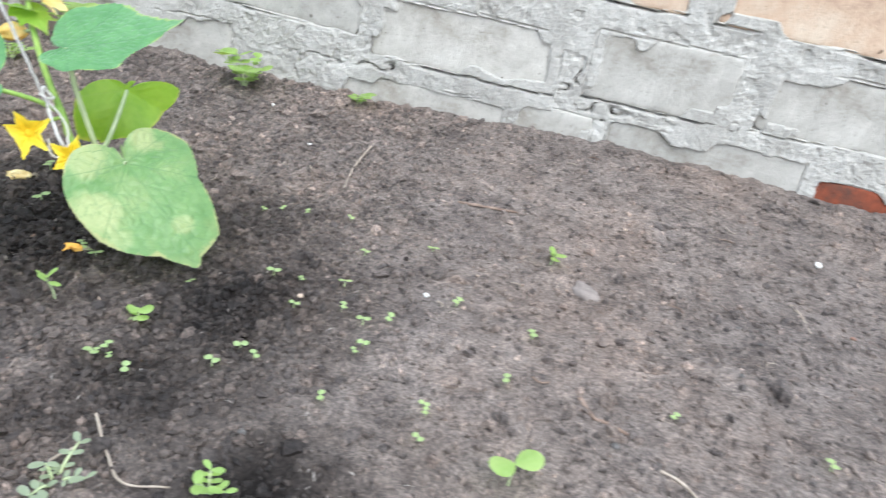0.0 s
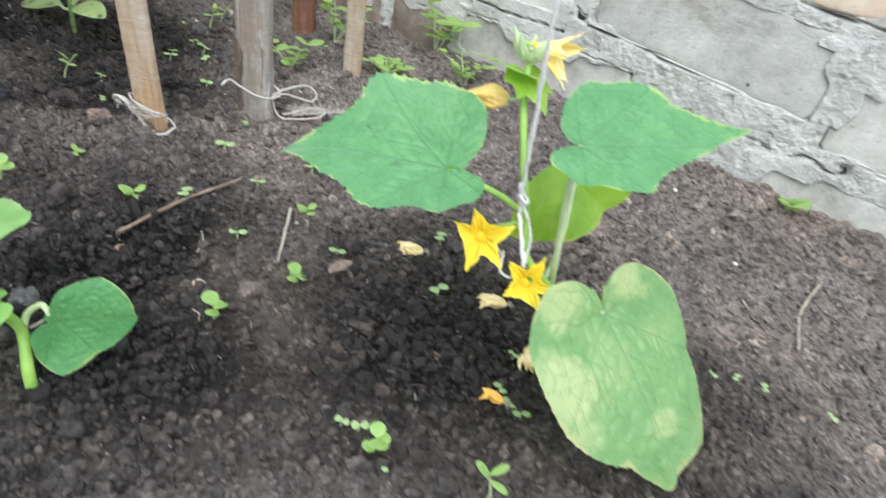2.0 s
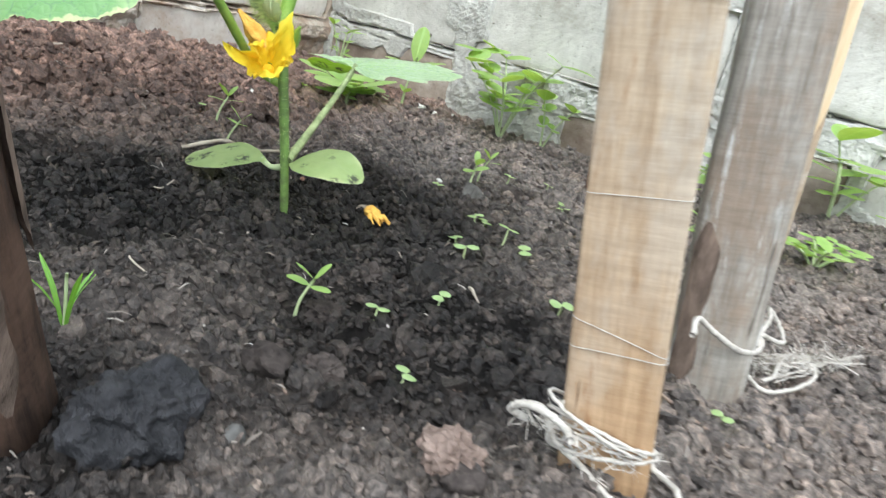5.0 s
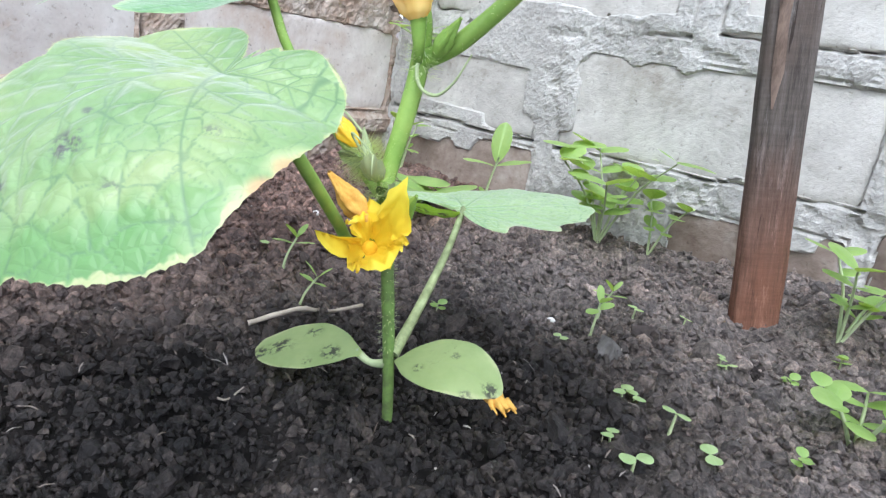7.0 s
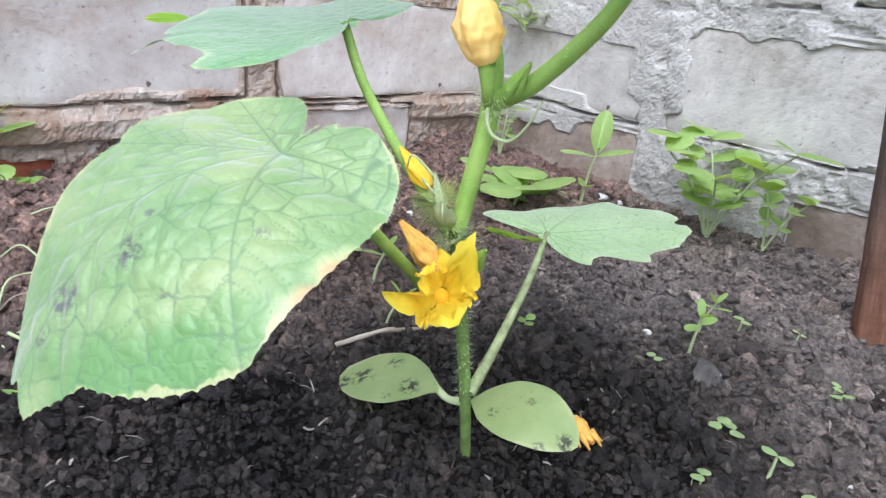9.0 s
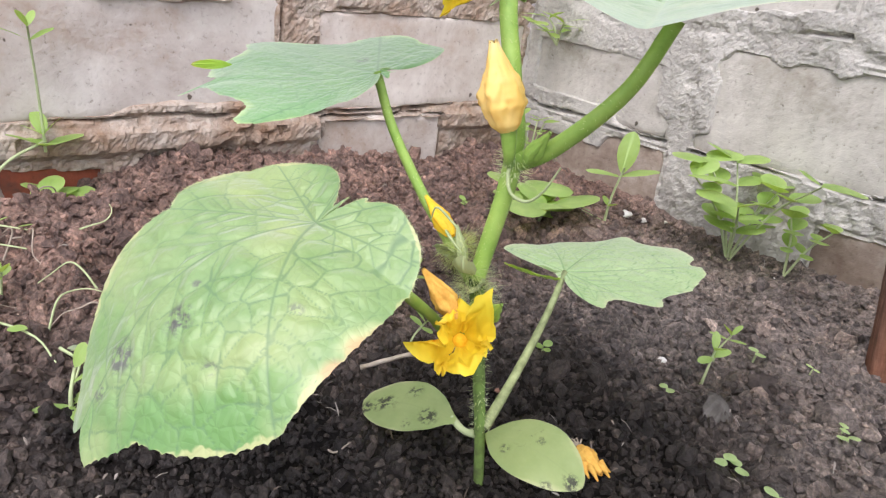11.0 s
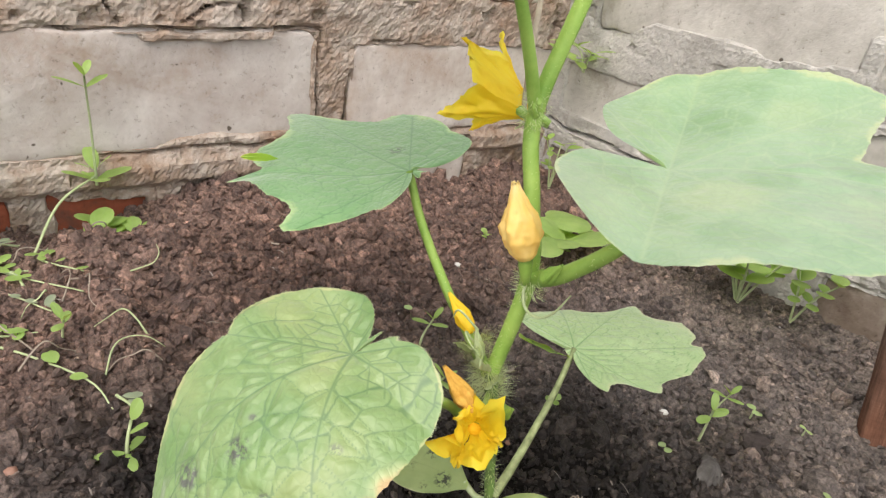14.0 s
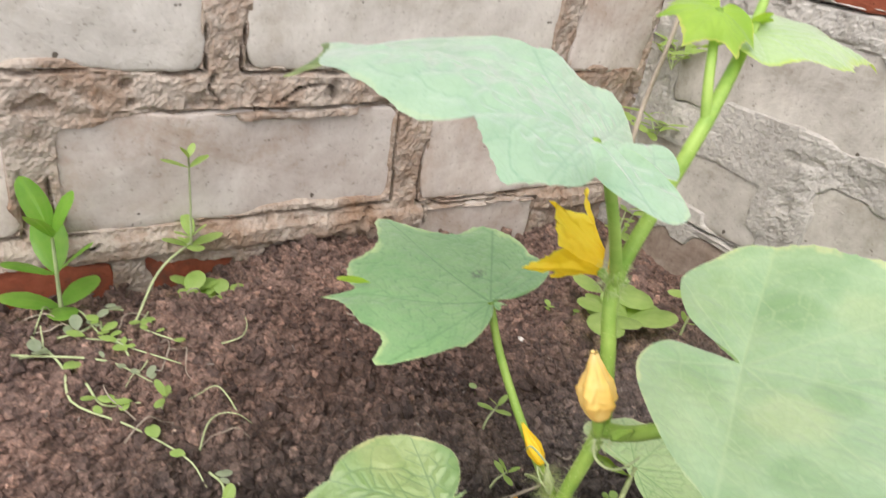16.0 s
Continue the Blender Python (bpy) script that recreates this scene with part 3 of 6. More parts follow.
def dome(sides, rings):
    """A small lump without its buried underside. rings: (radius, height), from the ground up."""
    v = [(f * math.cos(2 * math.pi * (k + 0.5 * n) / sides), f * math.sin(2 * math.pi * (k + 0.5 * n) / sides), z) for n, (f, z) in enumerate(rings) for k in range(sides)] + [(0, 0, 0.85)]
    fc = []
    for n in range(len(rings) - 1):
        for k in range(sides):
            p, q = n * sides + k, n * sides + (k + 1) % sides
            fc += [(p, q, p + sides), (q, q + sides, p + sides)]
    top = (len(rings) - 1) * sides
    fc += [(top + k, top + (k + 1) % sides, len(v) - 1) for k in range(sides)]
    return np.array(v), np.array(fc)


def crumbs(seed, x, y, size, shape, jitter, lift=0.2):
    """Many lumps of soil as one joined mesh."""
    r = np.random.default_rng(seed)
    base, tri = shape
    n = len(x)
    body = base[None] * (1 + jitter * (r.random((n, len(base), 1)) - 0.5)) * r.uniform(0.68, 1.2, (n, 1, 3)) + 0.22 * jitter * r.normal(size=(n, len(base), 3))
    a, lean = r.uniform(0, 6.28, n), r.normal(0, 0.28, (n, 2))
    c, s_ = np.cos(a)[:, None], np.sin(a)[:, None]
    vx, vy, vz = body[..., 0], body[..., 1], body[..., 2]
    vz = vz + lean[:, :1] * vx + lean[:, 1:] * vy
    v = np.stack([vx * c - vy * s_, vx * s_ + vy * c, vz], -1) * size[:, None, None]
    v += np.stack([x, y, relief(x, y) + size * lift], -1)[:, None]
    fc = tri[None] + (np.arange(n) * len(base))[:, None, None]
    dry = np.clip(dryness_less_shade(x, y) + 0.3 * (r.random(n) - 0.5), 0, 1)
    return mesh("soil_crumbs", v.reshape(-1, 3), fc.reshape(-1, 3), False, dry=np.repeat(dry, len(base)), rust=np.repeat(rustiness(x, y), len(base)))


bed = (-1.0, 0.74, 0.31, 0.99)
cx_, cy_, cs_ = crumb_places(21, [(0.0066, 0.022), (0.0048, 0.06), (0.0034, 0.2), (0.0025, 0.4), (0.0018, 0.72), (0.0013, 0.95), (0.0009, 0.6)], bed, 0.78)
big_ = cs_ > 0.0026
tagged(part("soil_lumps", crumbs(22, cx_[big_], cy_[big_], cs_[big_], dome(7, [(0.95, -0.6), (1.0, 0.05), (0.66, 0.62)]), 0.55, 0.2), CLOD), "rounded lumps of dark garden soil", "soil", kind="stuff")
tagged(part("soil_crumbs", crumbs(23, cx_[~big_], cy_[~big_], cs_[~big_], dome(5, [(1.0, -0.55), (0.86, 0.3)]), 0.75), CLOD), "loose fine crumbs of dark garden soil", "soil", kind="stuff")


# ---- walls ----
def brick_mesh(w, h, d, seed, chip=0.004):
    """A worn brick lying along x, its face towards -y at y = 0."""
    nu, nv = max(12, int(w / 0.006)), max(11, int(h / 0.006))
    tight = lambda s: np.sign(s) * (1 - (1 - np.abs(s)) ** 1.7)
    u, v = np.meshgrid(tight(np.linspace(-1, 1, nu)), tight(np.linspace(-1, 1, nv)), indexing="ij")
    wob = lambda a, s: (rough(a * 3, np.full_like(a, s), 1.6, seed) - 0.5) * 2 * chip
    corner = 1 - 0.012 * (np.abs(u) ** 8) * (np.abs(v) ** 8) * 4
    x = u * w / 2 * corner + np.abs(u) ** 6 * wob(v, 1.3) * np.sign(u)
    z = v * h / 2 * (1 - 0.025 * (np.abs(u) ** 10) * (np.abs(v) ** 10)) + np.abs(v) ** 6 * wob(u * 2, 4.1) * np.sign(v)
    edge = np.maximum(np.abs(u) ** (w / 0.004), np.abs(v) ** (h / 0.004))
    y = 0.0012 * edge + (rough(x, z, 60, seed + 2) - 0.5) * 0.003 + (rough(x, z, 14, seed + 4) - 0.5) * 0.004
    front = np.stack([x, y, z], -1)
    back = front.copy()
    back[..., 1] = d
    ring = [(i, 0) for i in range(nu)] + [(nu - 1, j) for j in range(1, nv)] + [(i, nv - 1) for i in range(nu - 2, -1, -1)] + [(0, j) for j in range(nv - 2, 0, -1)]
    verts = front.reshape(-1, 3).tolist() + [back[i, j].tolist() for i, j in ring]
    faces = sheet_faces(nu, nv).tolist()
    n0 = nu * nv
    for k, (i, j) in enumerate(ring):
        i2, j2 = ring[(k + 1) % len(ring)]
        k2 = (k + 1) % len(ring)
        faces.append([i2 * nv + j2, i * nv + j, n0 + k, n0 + k2])
    return mesh("brick", verts, faces)


def brick_wall(name, frame_, long_from, long_to, low, top, bricks, mortar, label, warm):
    """A wall in its own plane: a along it, z up, its face towards -y. bricks: (a0, a1, z0, z1, tilt in degrees, material)."""
    step_ = 0.0021
    a, z = np.meshgrid(np.arange(long_from, long_to + step_, step_), np.arange(low, top, step_), indexing="ij")
    gap, under = np.full(a.shape, 1.0), np.zeros(a.shape)
    for a0, a1, z0, z1, tilt, _ in bricks:
        ca, cz = (a0 + a1) / 2, (z0 + z1) / 2
        s, c = math.sin(radians(tilt)), math.cos(radians(tilt))
        p, q = (a - ca) * c + (z - cz) * s, -(a - ca) * s + (z - cz) * c
        dx, dz = np.abs(p) - (a1 - a0) / 2, np.abs(q) - (z1 - z0) / 2
        own = np.hypot(np.maximum(dx, 0), np.maximum(dz, 0)) + np.minimum(np.maximum(dx, dz), 0)
        under = np.where(own < gap, (q < 0) & (dz > dx), under)
        gap = np.minimum(gap, own)
    gap = gap + 0.007 * (rough(a, z, 28, 83, 3) - 0.5)
    lump = rough(a * 0.6, z, 38, 31, 4) - 0.5
    relief_ = 0.0048 if warm else 0.0034
    broken = step(0.45, 0.6, rough(a * 0.7, z, 13, 91, 2))
    strata = rough(a * 0.22, z, 70, 93, 2) - 0.5
    depth = (0.0006 if warm else 0.0002) - relief_ * lump + relief_ * (np.abs(rough(a, z, 90, 35, 3) - 0.5)) + (0.002 if warm else 0.0006 + 0.0014 * broken) * (rough(a, z, 190, 71, 2) - 0.5) - (0.0016 if warm else 0.0006) * strata * (0.4 + broken) + (0.001 if warm else 0.0001 + 0.0005 * broken) * (rng.random(a.shape) - 0.5)
    if warm:
        depth = depth - 0.005 * step(0.028, 0.035, z) * (1 - step(0.045, 0.051, z)) * (0.5 + rough(a, z * 0.3, 16, 77, 3))
    cover = (0.005 if warm else 0.013) * step(0.5, 0.62, rough(a, z, 12, 101, 3))
    depth = depth - 0.22 * cover
    smear = step(0.46, 0.58, rough(a, z, 11, 41, 3))
    depth = depth - 0.002 * smear
    crack = np.exp(-((gap - 0.0012) / (0.0007 + 0.0009 * rough(a, z, 40, 97, 2))) ** 2) * step(0.43, 0.58, rough(a, z, 9, 47, 3) + (0.02 if warm else 0.06 * under - 0.02)) * (1 if warm else 0.2 + 0.8 * under)
    stray = np.exp(-((rough(a * 0.5, z, 10, 61, 4) - 0.5) / 0.006) ** 2) * step(0.004, 0.008, gap) * step(0.52, 0.58, rough(a, z, 7, 67, 2))
    pit = step(0.7, 0.78, rough(a, z, 70, 53, 2)) * step(0.003, 0.006, gap)
    depth = depth + 0.013 * crack + (0.008 if warm else 0.006) * stray + (0.005 if warm else 0.002) * pit
    depth = np.maximum(depth, -0.011 if warm else -0.0025) + 0.011 * step(0.0005 + cover, 0.004 + cover, -gap)
    # where crack shade is painted; the real dip is already in depth
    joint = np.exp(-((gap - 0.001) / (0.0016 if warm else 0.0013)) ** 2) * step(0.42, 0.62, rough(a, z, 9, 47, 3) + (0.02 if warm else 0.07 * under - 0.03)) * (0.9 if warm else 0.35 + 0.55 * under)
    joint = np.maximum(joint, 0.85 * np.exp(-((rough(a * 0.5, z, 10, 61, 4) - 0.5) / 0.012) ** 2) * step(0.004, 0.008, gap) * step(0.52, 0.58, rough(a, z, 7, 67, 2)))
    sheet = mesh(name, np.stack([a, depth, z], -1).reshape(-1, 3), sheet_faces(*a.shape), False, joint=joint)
    wall = part(name, sheet, mortar)
    wall.matrix_basis = frame_
    tagged(wall, label, "wall", kind="structure")
    body = bmesh.new()
    bmesh.ops.create_cube(body, size=1, matrix=Matrix.Translation(((long_from + long_to) / 2, 0.16, (low + top) / 2)) @ Matrix.Diagonal((long_to - long_from, 0.27, top - low, 1)))
    part("wall_core", body, MORTAR, wall)
    for k, (a0, a1, z0, z1, tilt, material) in enumerate(bricks):
        ob = part("brick", brick_mesh(a1 - a0, z1 - z0, 0.02, 100 + 7 * k + int(warm), 0.0025), material, wall)
        ob.matrix_basis = Matrix.Translation(((a0 + a1) / 2, 0.001 * math.sin(k * 2.3) + (0.0016 if warm else 0.0008), (z0 + z1) / 2)) @ Matrix.Rotation(radians(-tilt), 4, "Y")
    return wall


G, P, O, R, W, E = BRICK_GREY, BRICK_PINK, BRICK_ORANGE, BRICK_RED, BRICK_WHITE, BRICK_EARTHY
bricks_north = [
    # lowest course, half buried
    (-0.99, -0.82, -0.03, 0.052, 2, E), (-0.684, -0.56, -0.05, 0.048, 6, E), (-0.545, -0.45, -0.04, 0.068, 4, E), (-0.44, -0.22, 0.0, 0.092, 4, G),
    (-0.06, 0.16, 0.0, 0.082, 1, G), (0.175, 0.27, 0.01, 0.098, 0, G), (0.29, 0.53, 0.03, 0.108, 3, G), (0.545, 0.7, 0.03, 0.1, 2, R),
    # first full course
    (-0.995, -0.825, 0.063, 0.137, 1, G), (-0.803, -0.566, 0.07, 0.15, 3, G), (-0.552, -0.318, 0.104, 0.188, 3, G), (-0.288, -0.046, 0.126, 0.205, -1, G),
    (-0.03, 0.21, 0.11, 0.183, 2, G), (0.245, 0.415, 0.126, 0.205, 2, G), (0.447, 0.69, 0.138, 0.214, 2, G),
    # second course
    (-0.96, -0.71, 0.165, 0.245, 2, G), (-0.69, -0.45, 0.178, 0.256, 2, G), (-0.43, -0.19, 0.212, 0.29, 1, O), (-0.175, 0.065, 0.222, 0.298, 1, O), (0.085, 0.335, 0.236, 0.312, 1, O), (0.365, 0.61, 0.24, 0.318, 1, O),
    # third course
    (-0.985, -0.88, 0.268, 0.34, 0, R), (-0.865, -0.62, 0.272, 0.345, 0, R), (-0.6, -0.36, 0.28, 0.352, 0, R), (-0.34, -0.09, 0.31, 0.385, 0, R), (-0.07, 0.18, 0.322, 0.392, 0, O), (0.2, 0.45, 0.334, 0.4, 0, O),
]
bricks_west = [
    (-0.6, -0.485, -0.045, 0.03, -3, R), (-0.465, -0.395, -0.04, 0.028, -4, R), (-0.23, -0.1, -0.03, 0.046, 0, P),
    (-0.8, -0.535, 0.055, 0.137, 0, P), (-0.515, -0.268, 0.056, 0.138, 1, P), (-0.237, -0.004, 0.054, 0.132, 0, P),
    (-0.7, -0.42, 0.166, 0.245, 0, W), (-0.392, -0.122, 0.17, 0.25, 0.5, W), (-0.1, -0.003, 0.172, 0.25, 0, P),
    (-0.56, -0.29, 0.272, 0.35, 0, G), (-0.27, -0.02, 0.275, 0.35, 0, G),
]
brick_wall("wall_north", Matrix.Translation((0, 1.0, 0)), -1.0, 0.85, -0.08, 0.42, bricks_north, MORTAR, "old whitewashed brick plinth with crumbling mortar", False)
brick_wall("wall_west", Matrix.Translation((-1.0, 1.0, 0)) @ Matrix.Rotation(radians(90), 4, "Z"), -0.95, 0.0, -0.08, 0.42, bricks_west, MORTAR_WARM, "old pinkish-grey brick plinth with crumbling mortar", True)


# ---- stakes ----
def stake(base, top, width, deep, turn, material, label, seed, rounded=0.35, taper=0.0, notch=None):
    """An upright wooden stake with worn edges, sunk into the soil."""
    base, top = Vector(base), Vector(top)
    ob = thing("garden_stake", base, label, "stake", "stakes in the bed")
    axis = (top - base).normalized()
    side = Vector((math.cos(radians(turn)), math.sin(radians(turn)), 0))
    side = (side - axis * side.dot(axis)).normalized()
    other = axis.cross(side)
    n, m = 40, 28
    ang = np.linspace(0, 2 * np.pi, m, endpoint=False)
    p = 2 / max(rounded, 0.12)
    cx = np.sign(np.cos(ang)) * np.abs(np.cos(ang)) ** (2 / p)
    cy = np.sign(np.sin(ang)) * np.abs(np.sin(ang)) ** (2 / p)
    verts, along = [], np.linspace(-0.05, (top - base).length, n)
    for s in along:
        g = 1 + 0.06 * (grain(ang * 1.3, np.full(m, s * 30), seed) - 0.5) + 0.05 * (grain(ang * 6, np.full(m, s * 6), seed + 3) - 0.5) - taper * s
        k = Vector(base * 0) + axis * s
        for a in range(m):
            verts.append(k + side * (cx[a] * width / 2 * g[a]) + other * (cy[a] * deep / 2 * g[a]))
    faces = sheet_faces(n, m, True).tolist() + [list(range((n - 1) * m, n * m))]
    part("shaft", mesh("shaft", [tuple(v) for v in verts], faces, across=np.tile(cx * width / 2, n), through=np.tile(cy * deep / 2, n), along=np.repeat(along + 0.37 * seed, m)), material, ob)

    def patch(name, low, high, from_, to_, matter_, label="", out=0.0006, seed=0):
        """A strip of other wood or bark on the shaft, between two heights and two angles in degrees."""
        s, a = np.meshgrid(np.linspace(low, high, 26), np.radians(np.linspace(from_, to_, 12)), indexing="ij")
        mid, half = np.radians((from_ + to_) / 2), np.radians((to_ - from_) / 2)
        ragged = 0.55 + 0.6 * rough(s * 60, a * 0.7, 1.0, seed + 5)
        a = mid + (a - mid) * np.clip(ragged * np.minimum(1, 6 * np.minimum(s - low, high - s) / (high - low) + 0.15), 0.05, 1.3)
        bulge = out * (1 - ((a - mid) / half) ** 2 * 0.6) + 0.0004 * rough(s * 300, a * 5, 1.0, seed)
        ca, sa = np.cos(a), np.sin(a)
        px = np.sign(ca) * np.abs(ca) ** (2 / p) * (width / 2 * (1.02 - taper * s) + bulge)
        py = np.sign(sa) * np.abs(sa) ** (2 / p) * (deep / 2 * (1.02 - taper * s) + bulge)
        v = s[..., None] * np.array(axis) + px[..., None] * np.array(side) + py[..., None] * np.array(other)
        part(name, mesh(name, v.reshape(-1, 3), sheet_faces(26, 12), across=px, through=py, along=s), matter_, ob, label)

    return ob, patch


lath, on_lath = stake((-0.4595, 0.5915, -0.002), (-0.514, 0.557, 0.3), 0.0245, 0.007, 14, LATH, "flat brown planed lath stake tied with string", 1, 0.2)
for k, (low, tilt) in enumerate([(0.047, 0.0025), (0.052, -0.001), (0.089, 0.003), (0.133, 0.002)]):
    # threads of string left round the lath
    axis_ = Vector((-0.0545, -0.0345, 0.302)).normalized()
    c_, s_ = math.cos(radians(14)), math.sin(radians(14))
    ring_ = [axis_ * (low + tilt * a) + Vector((c_ * 0.0126 * a - s_ * 0.0037 * b, s_ * 0.0126 * a + c_ * 0.0037 * b, 0)) for a, b in ((-1, 0.6), (-0.95, -1), (-0.5, -1.05), (0, -1.05), (0.4, -1.05), (0.95, -1), (1, 0.6))]
    verts_, faces_ = tube_data([tuple(p) for p in ring_], [0.00014] * 3, count=30, sides=5, lumpy=0.5, seed=k)
    part("thread", mesh("thread", verts_, faces_), STRING, lath)
_, on_grey = stake((-0.457, 0.697, -0.004), (-0.503, 0.682, 0.3), 0.031, 0.02, 20, GREYWOOD, "weathered grey wooden stake tied with string", 2, 0.6)
on_grey("bark_strip", 0.0, 0.07, 205, 262, BARK, "dark brown strip of bark", seed=1)
_, on_narrow = stake((-0.468, 0.842, 0.006), (-0.5, 0.82, 0.3), 0.019, 0.01, 20, LATH, "narrow brown stake with a pale split upper face", 3, 0.4)
on_narrow("split_face", 0.088, 0.29, 200, 345, PALEWOOD, "pale freshly split wood", seed=4)
_, on_dark = stake((-0.587, 0.89, 0.004), (-0.638, 0.872, 0.3), 0.0275, 0.016, 30, DARKWOOD, "dark brown barked stake near the plinth", 4, 0.6)
on_dark("bark_strip", 0.13, 0.29, 236, 268, BARK, "grey weathered bark", seed=5)
_, on_thick = stake((-0.592, 0.491, -0.005), (-0.539, 0.443, 0.15), 0.026, 0.023, 35, BLACKWOOD, "thick dark stake with peeling bark", 5, 0.7)
on_thick("bark_strip", 0.01, 0.14, 280, 350, BARK, "peeling grey bark", 0.0012, 6)
on_thick("bark_strip", 0.05, 0.15, 20, 80, BARK, "peeling grey bark", 0.0012, 7)


# ---- leaves and flowers ----
CUCUMBER = [(1.0, 0.0), (0.9, 0.075), (0.76, 0.2), (0.62, 0.34), (0.55, 0.5), (0.4, 0.54), (0.22, 0.53), (0.06, 0.56), (-0.1, 0.52), (-0.22, 0.4), (-0.27, 0.25), (-0.22, 0.1), (-0.1, 0.02), (-0.015, 0.0)]
ROUND = [(1.0, 0.0), (0.97, 0.1), (0.88, 0.27), (0.7, 0.44), (0.48, 0.54), (0.24, 0.58), (0.02, 0.56), (-0.16, 0.48), (-0.28, 0.34), (-0.32, 0.2), (-0.25, 0.07), (-0.12, 0.015), (-0.02, 0.0)]
LOBED = [(1.0, 0.0), (0.86, 0.07), (0.66, 0.2), (0.52, 0.33), (0.56, 0.55), (0.38, 0.5), (0.2, 0.49), (0.1, 0.6), (-0.08, 0.5), (-0.2, 0.38), (-0.24, 0.22), (-0.17, 0.08), (-0.08, 0.02), (-0.015, 0.0)]
ELLIPSE = [(1.0, 0.0), (0.97, 0.1), (0.88, 0.21), (0.7, 0.29), (0.48, 0.3), (0.26, 0.23), (0.1, 0.12), (0.02, 0.04), (-0.01, 0.0)]
OVAL = [(1.0, 0.0), (0.96, 0.09), (0.84, 0.2), (0.64, 0.27), (0.42, 0.27), (0.22, 0.2), (0.07, 0.09), (0.0, 0.03), (-0.01, 0.0)]


def leaf_mesh(attach, tip, side, outline=CUCUMBER, left=(1, 1), right=(1, 1), bow=0.08, fall=0.25, fall_right=None, curl=0.0, teeth=0.012, quilt=0.012, wave=0.02, seed=0, rings=34, half=84, sweep=0.0, veins=True, net=0.0, lift=0.0, fade=(), scorch=(), dirt=(), lush=()):
    """A leaf blade. attach: where the stalk meets it; tip: its point; side: a place on its left half.
    bow: how the midrib arches; fall: how the halves drop from it; curl: how the point turns down; quilt: swelling between the veins."""
    attach, tip, side = (np.asarray(v, float) for v in (attach, tip, side))
    long = np.linalg.norm(tip - attach)
    ex = (tip - attach) / long
    ey = (side - attach) - ex * ((side - attach) @ ex)
    ey /= np.linalg.norm(ey)
    ez = np.cross(ex, ey)
    curve = smooth_line(np.array([(*p, 0) for p in outline]), half)[:, :2]
    saw = np.arange(half)
    push = teeth * ((saw % 4 == 1) * 1.0 - 0.35) * np.clip((curve[:, 0] + 0.2) * 3, 0, 1) * np.clip(8 * np.abs(curve[:, 1]), 0, 1)
    r = np.random.default_rng(seed)
    push = push * r.uniform(0.5, 1.3, half)
    away = curve / (np.linalg.norm(curve, axis=1)[:, None] + 1e-9)
    curve = curve + away * push[:, None]
    share = lambda k: np.array((1, k[0])) if len(k) == 2 else 1 + (np.interp(np.linspace(0, 1, half), np.linspace(0, 1, len(k)), k)[:, None] - 1) * np.clip(np.abs(curve[:, 1:]) * 12, 0, 1)
    rim = np.vstack([curve * share(left), (curve * share(right) * (1, -1))[::-1]])
    frac = np.linspace(0, 1, rings) ** 0.85
    uv = frac[:, None, None] * rim[None]
    u, v = uv[..., 0], uv[..., 1]
    # veins: main ones to the lobes, smaller ones branching off
    lines, weights = [], []
    ends = [rim[0]] + [rim[int(k)] * 0.97 for k in half * np.array([0.33, 0.56, 0.76])] + [rim[2 * half - 1 - int(k)] * 0.97 for k in half * np.array([0.33, 0.56, 0.76])]
    for n, e in enumerate(ends):
        lines.append((np.zeros(2), e))
        weights.append(1.0)
        if n in (3, 6):
            continue
        for s in np.arange(0.22, 0.9, 0.17):
            for turn in (-0.75, 0.75):
                c, t = math.cos(turn), math.sin(turn)
                d = np.array([e[0] * c - e[1] * t, e[0] * t + e[1] * c])
                p = e * (s + 0.05 * r.random())
                lines.append((p, p + d / np.linalg.norm(d) * 0.3 * (1.15 - s) * np.linalg.norm(e) * 1.4))
                weights.append(0.45)
    near, second = np.full(u.shape, 1.0), np.full(u.shape, 1.0)
    for (p, q), w in zip(lines, weights):
        d = q - p
        t = np.clip(((u - p[0]) * d[0] + (v - p[1]) * d[1]) / (d @ d), 0, 1)
        dist = np.hypot(u - p[0] - t * d[0], v - p[1] - t * d[1])
        if w == 1.0:
            near = np.minimum(near, dist * (0.7 + 0.6 * t))
        second = np.minimum(second, dist)
    vein = np.maximum(0.75 * np.exp(-(near / 0.0055) ** 2), 0.65 * np.exp(-(second / 0.0045) ** 2)) if veins else np.zeros(u.shape)
    if net:
        # the mesh of small veins: cells round scattered sites
        sx, sy = np.meshgrid(np.arange(-0.9, 1.3, net), np.arange(-0.9, 0.9, net * 0.85), indexing="ij")
        sx, sy = (sx + 0.5 * net * (np.arange(sx.shape[1]) % 2)).ravel(), sy.ravel()
        sx, sy = sx + net * r.uniform(-0.36, 0.36, sx.size), sy + net * r.uniform(-0.36, 0.36, sx.size)
        bent_u, bent_v = u + 0.25 * net * (rough(u * 14, v * 14, 1.0, seed + 6) - 0.5), v + 0.25 * net * (rough(u * 14, v * 14, 1.0, seed + 8) - 0.5)
        first, other = np.full(u.shape, 9.0), np.full(u.shape, 9.0)
        for p, q in zip(sx, sy):
            d = np.hypot(bent_u - p, bent_v - q)
            other = np.minimum(other, np.maximum(first, d))
            first = np.minimum(first, d)
        seam = (other - first) / 2
        vein = np.maximum(vein, (0.3 + 0.75 * rough(u * 5, v * 5, 1.0, seed + 9)) * np.exp(-((seam / 0.004) ** 2)))
        second = np.minimum(second, seam)
    fr = fall if fall_right is None else fall_right
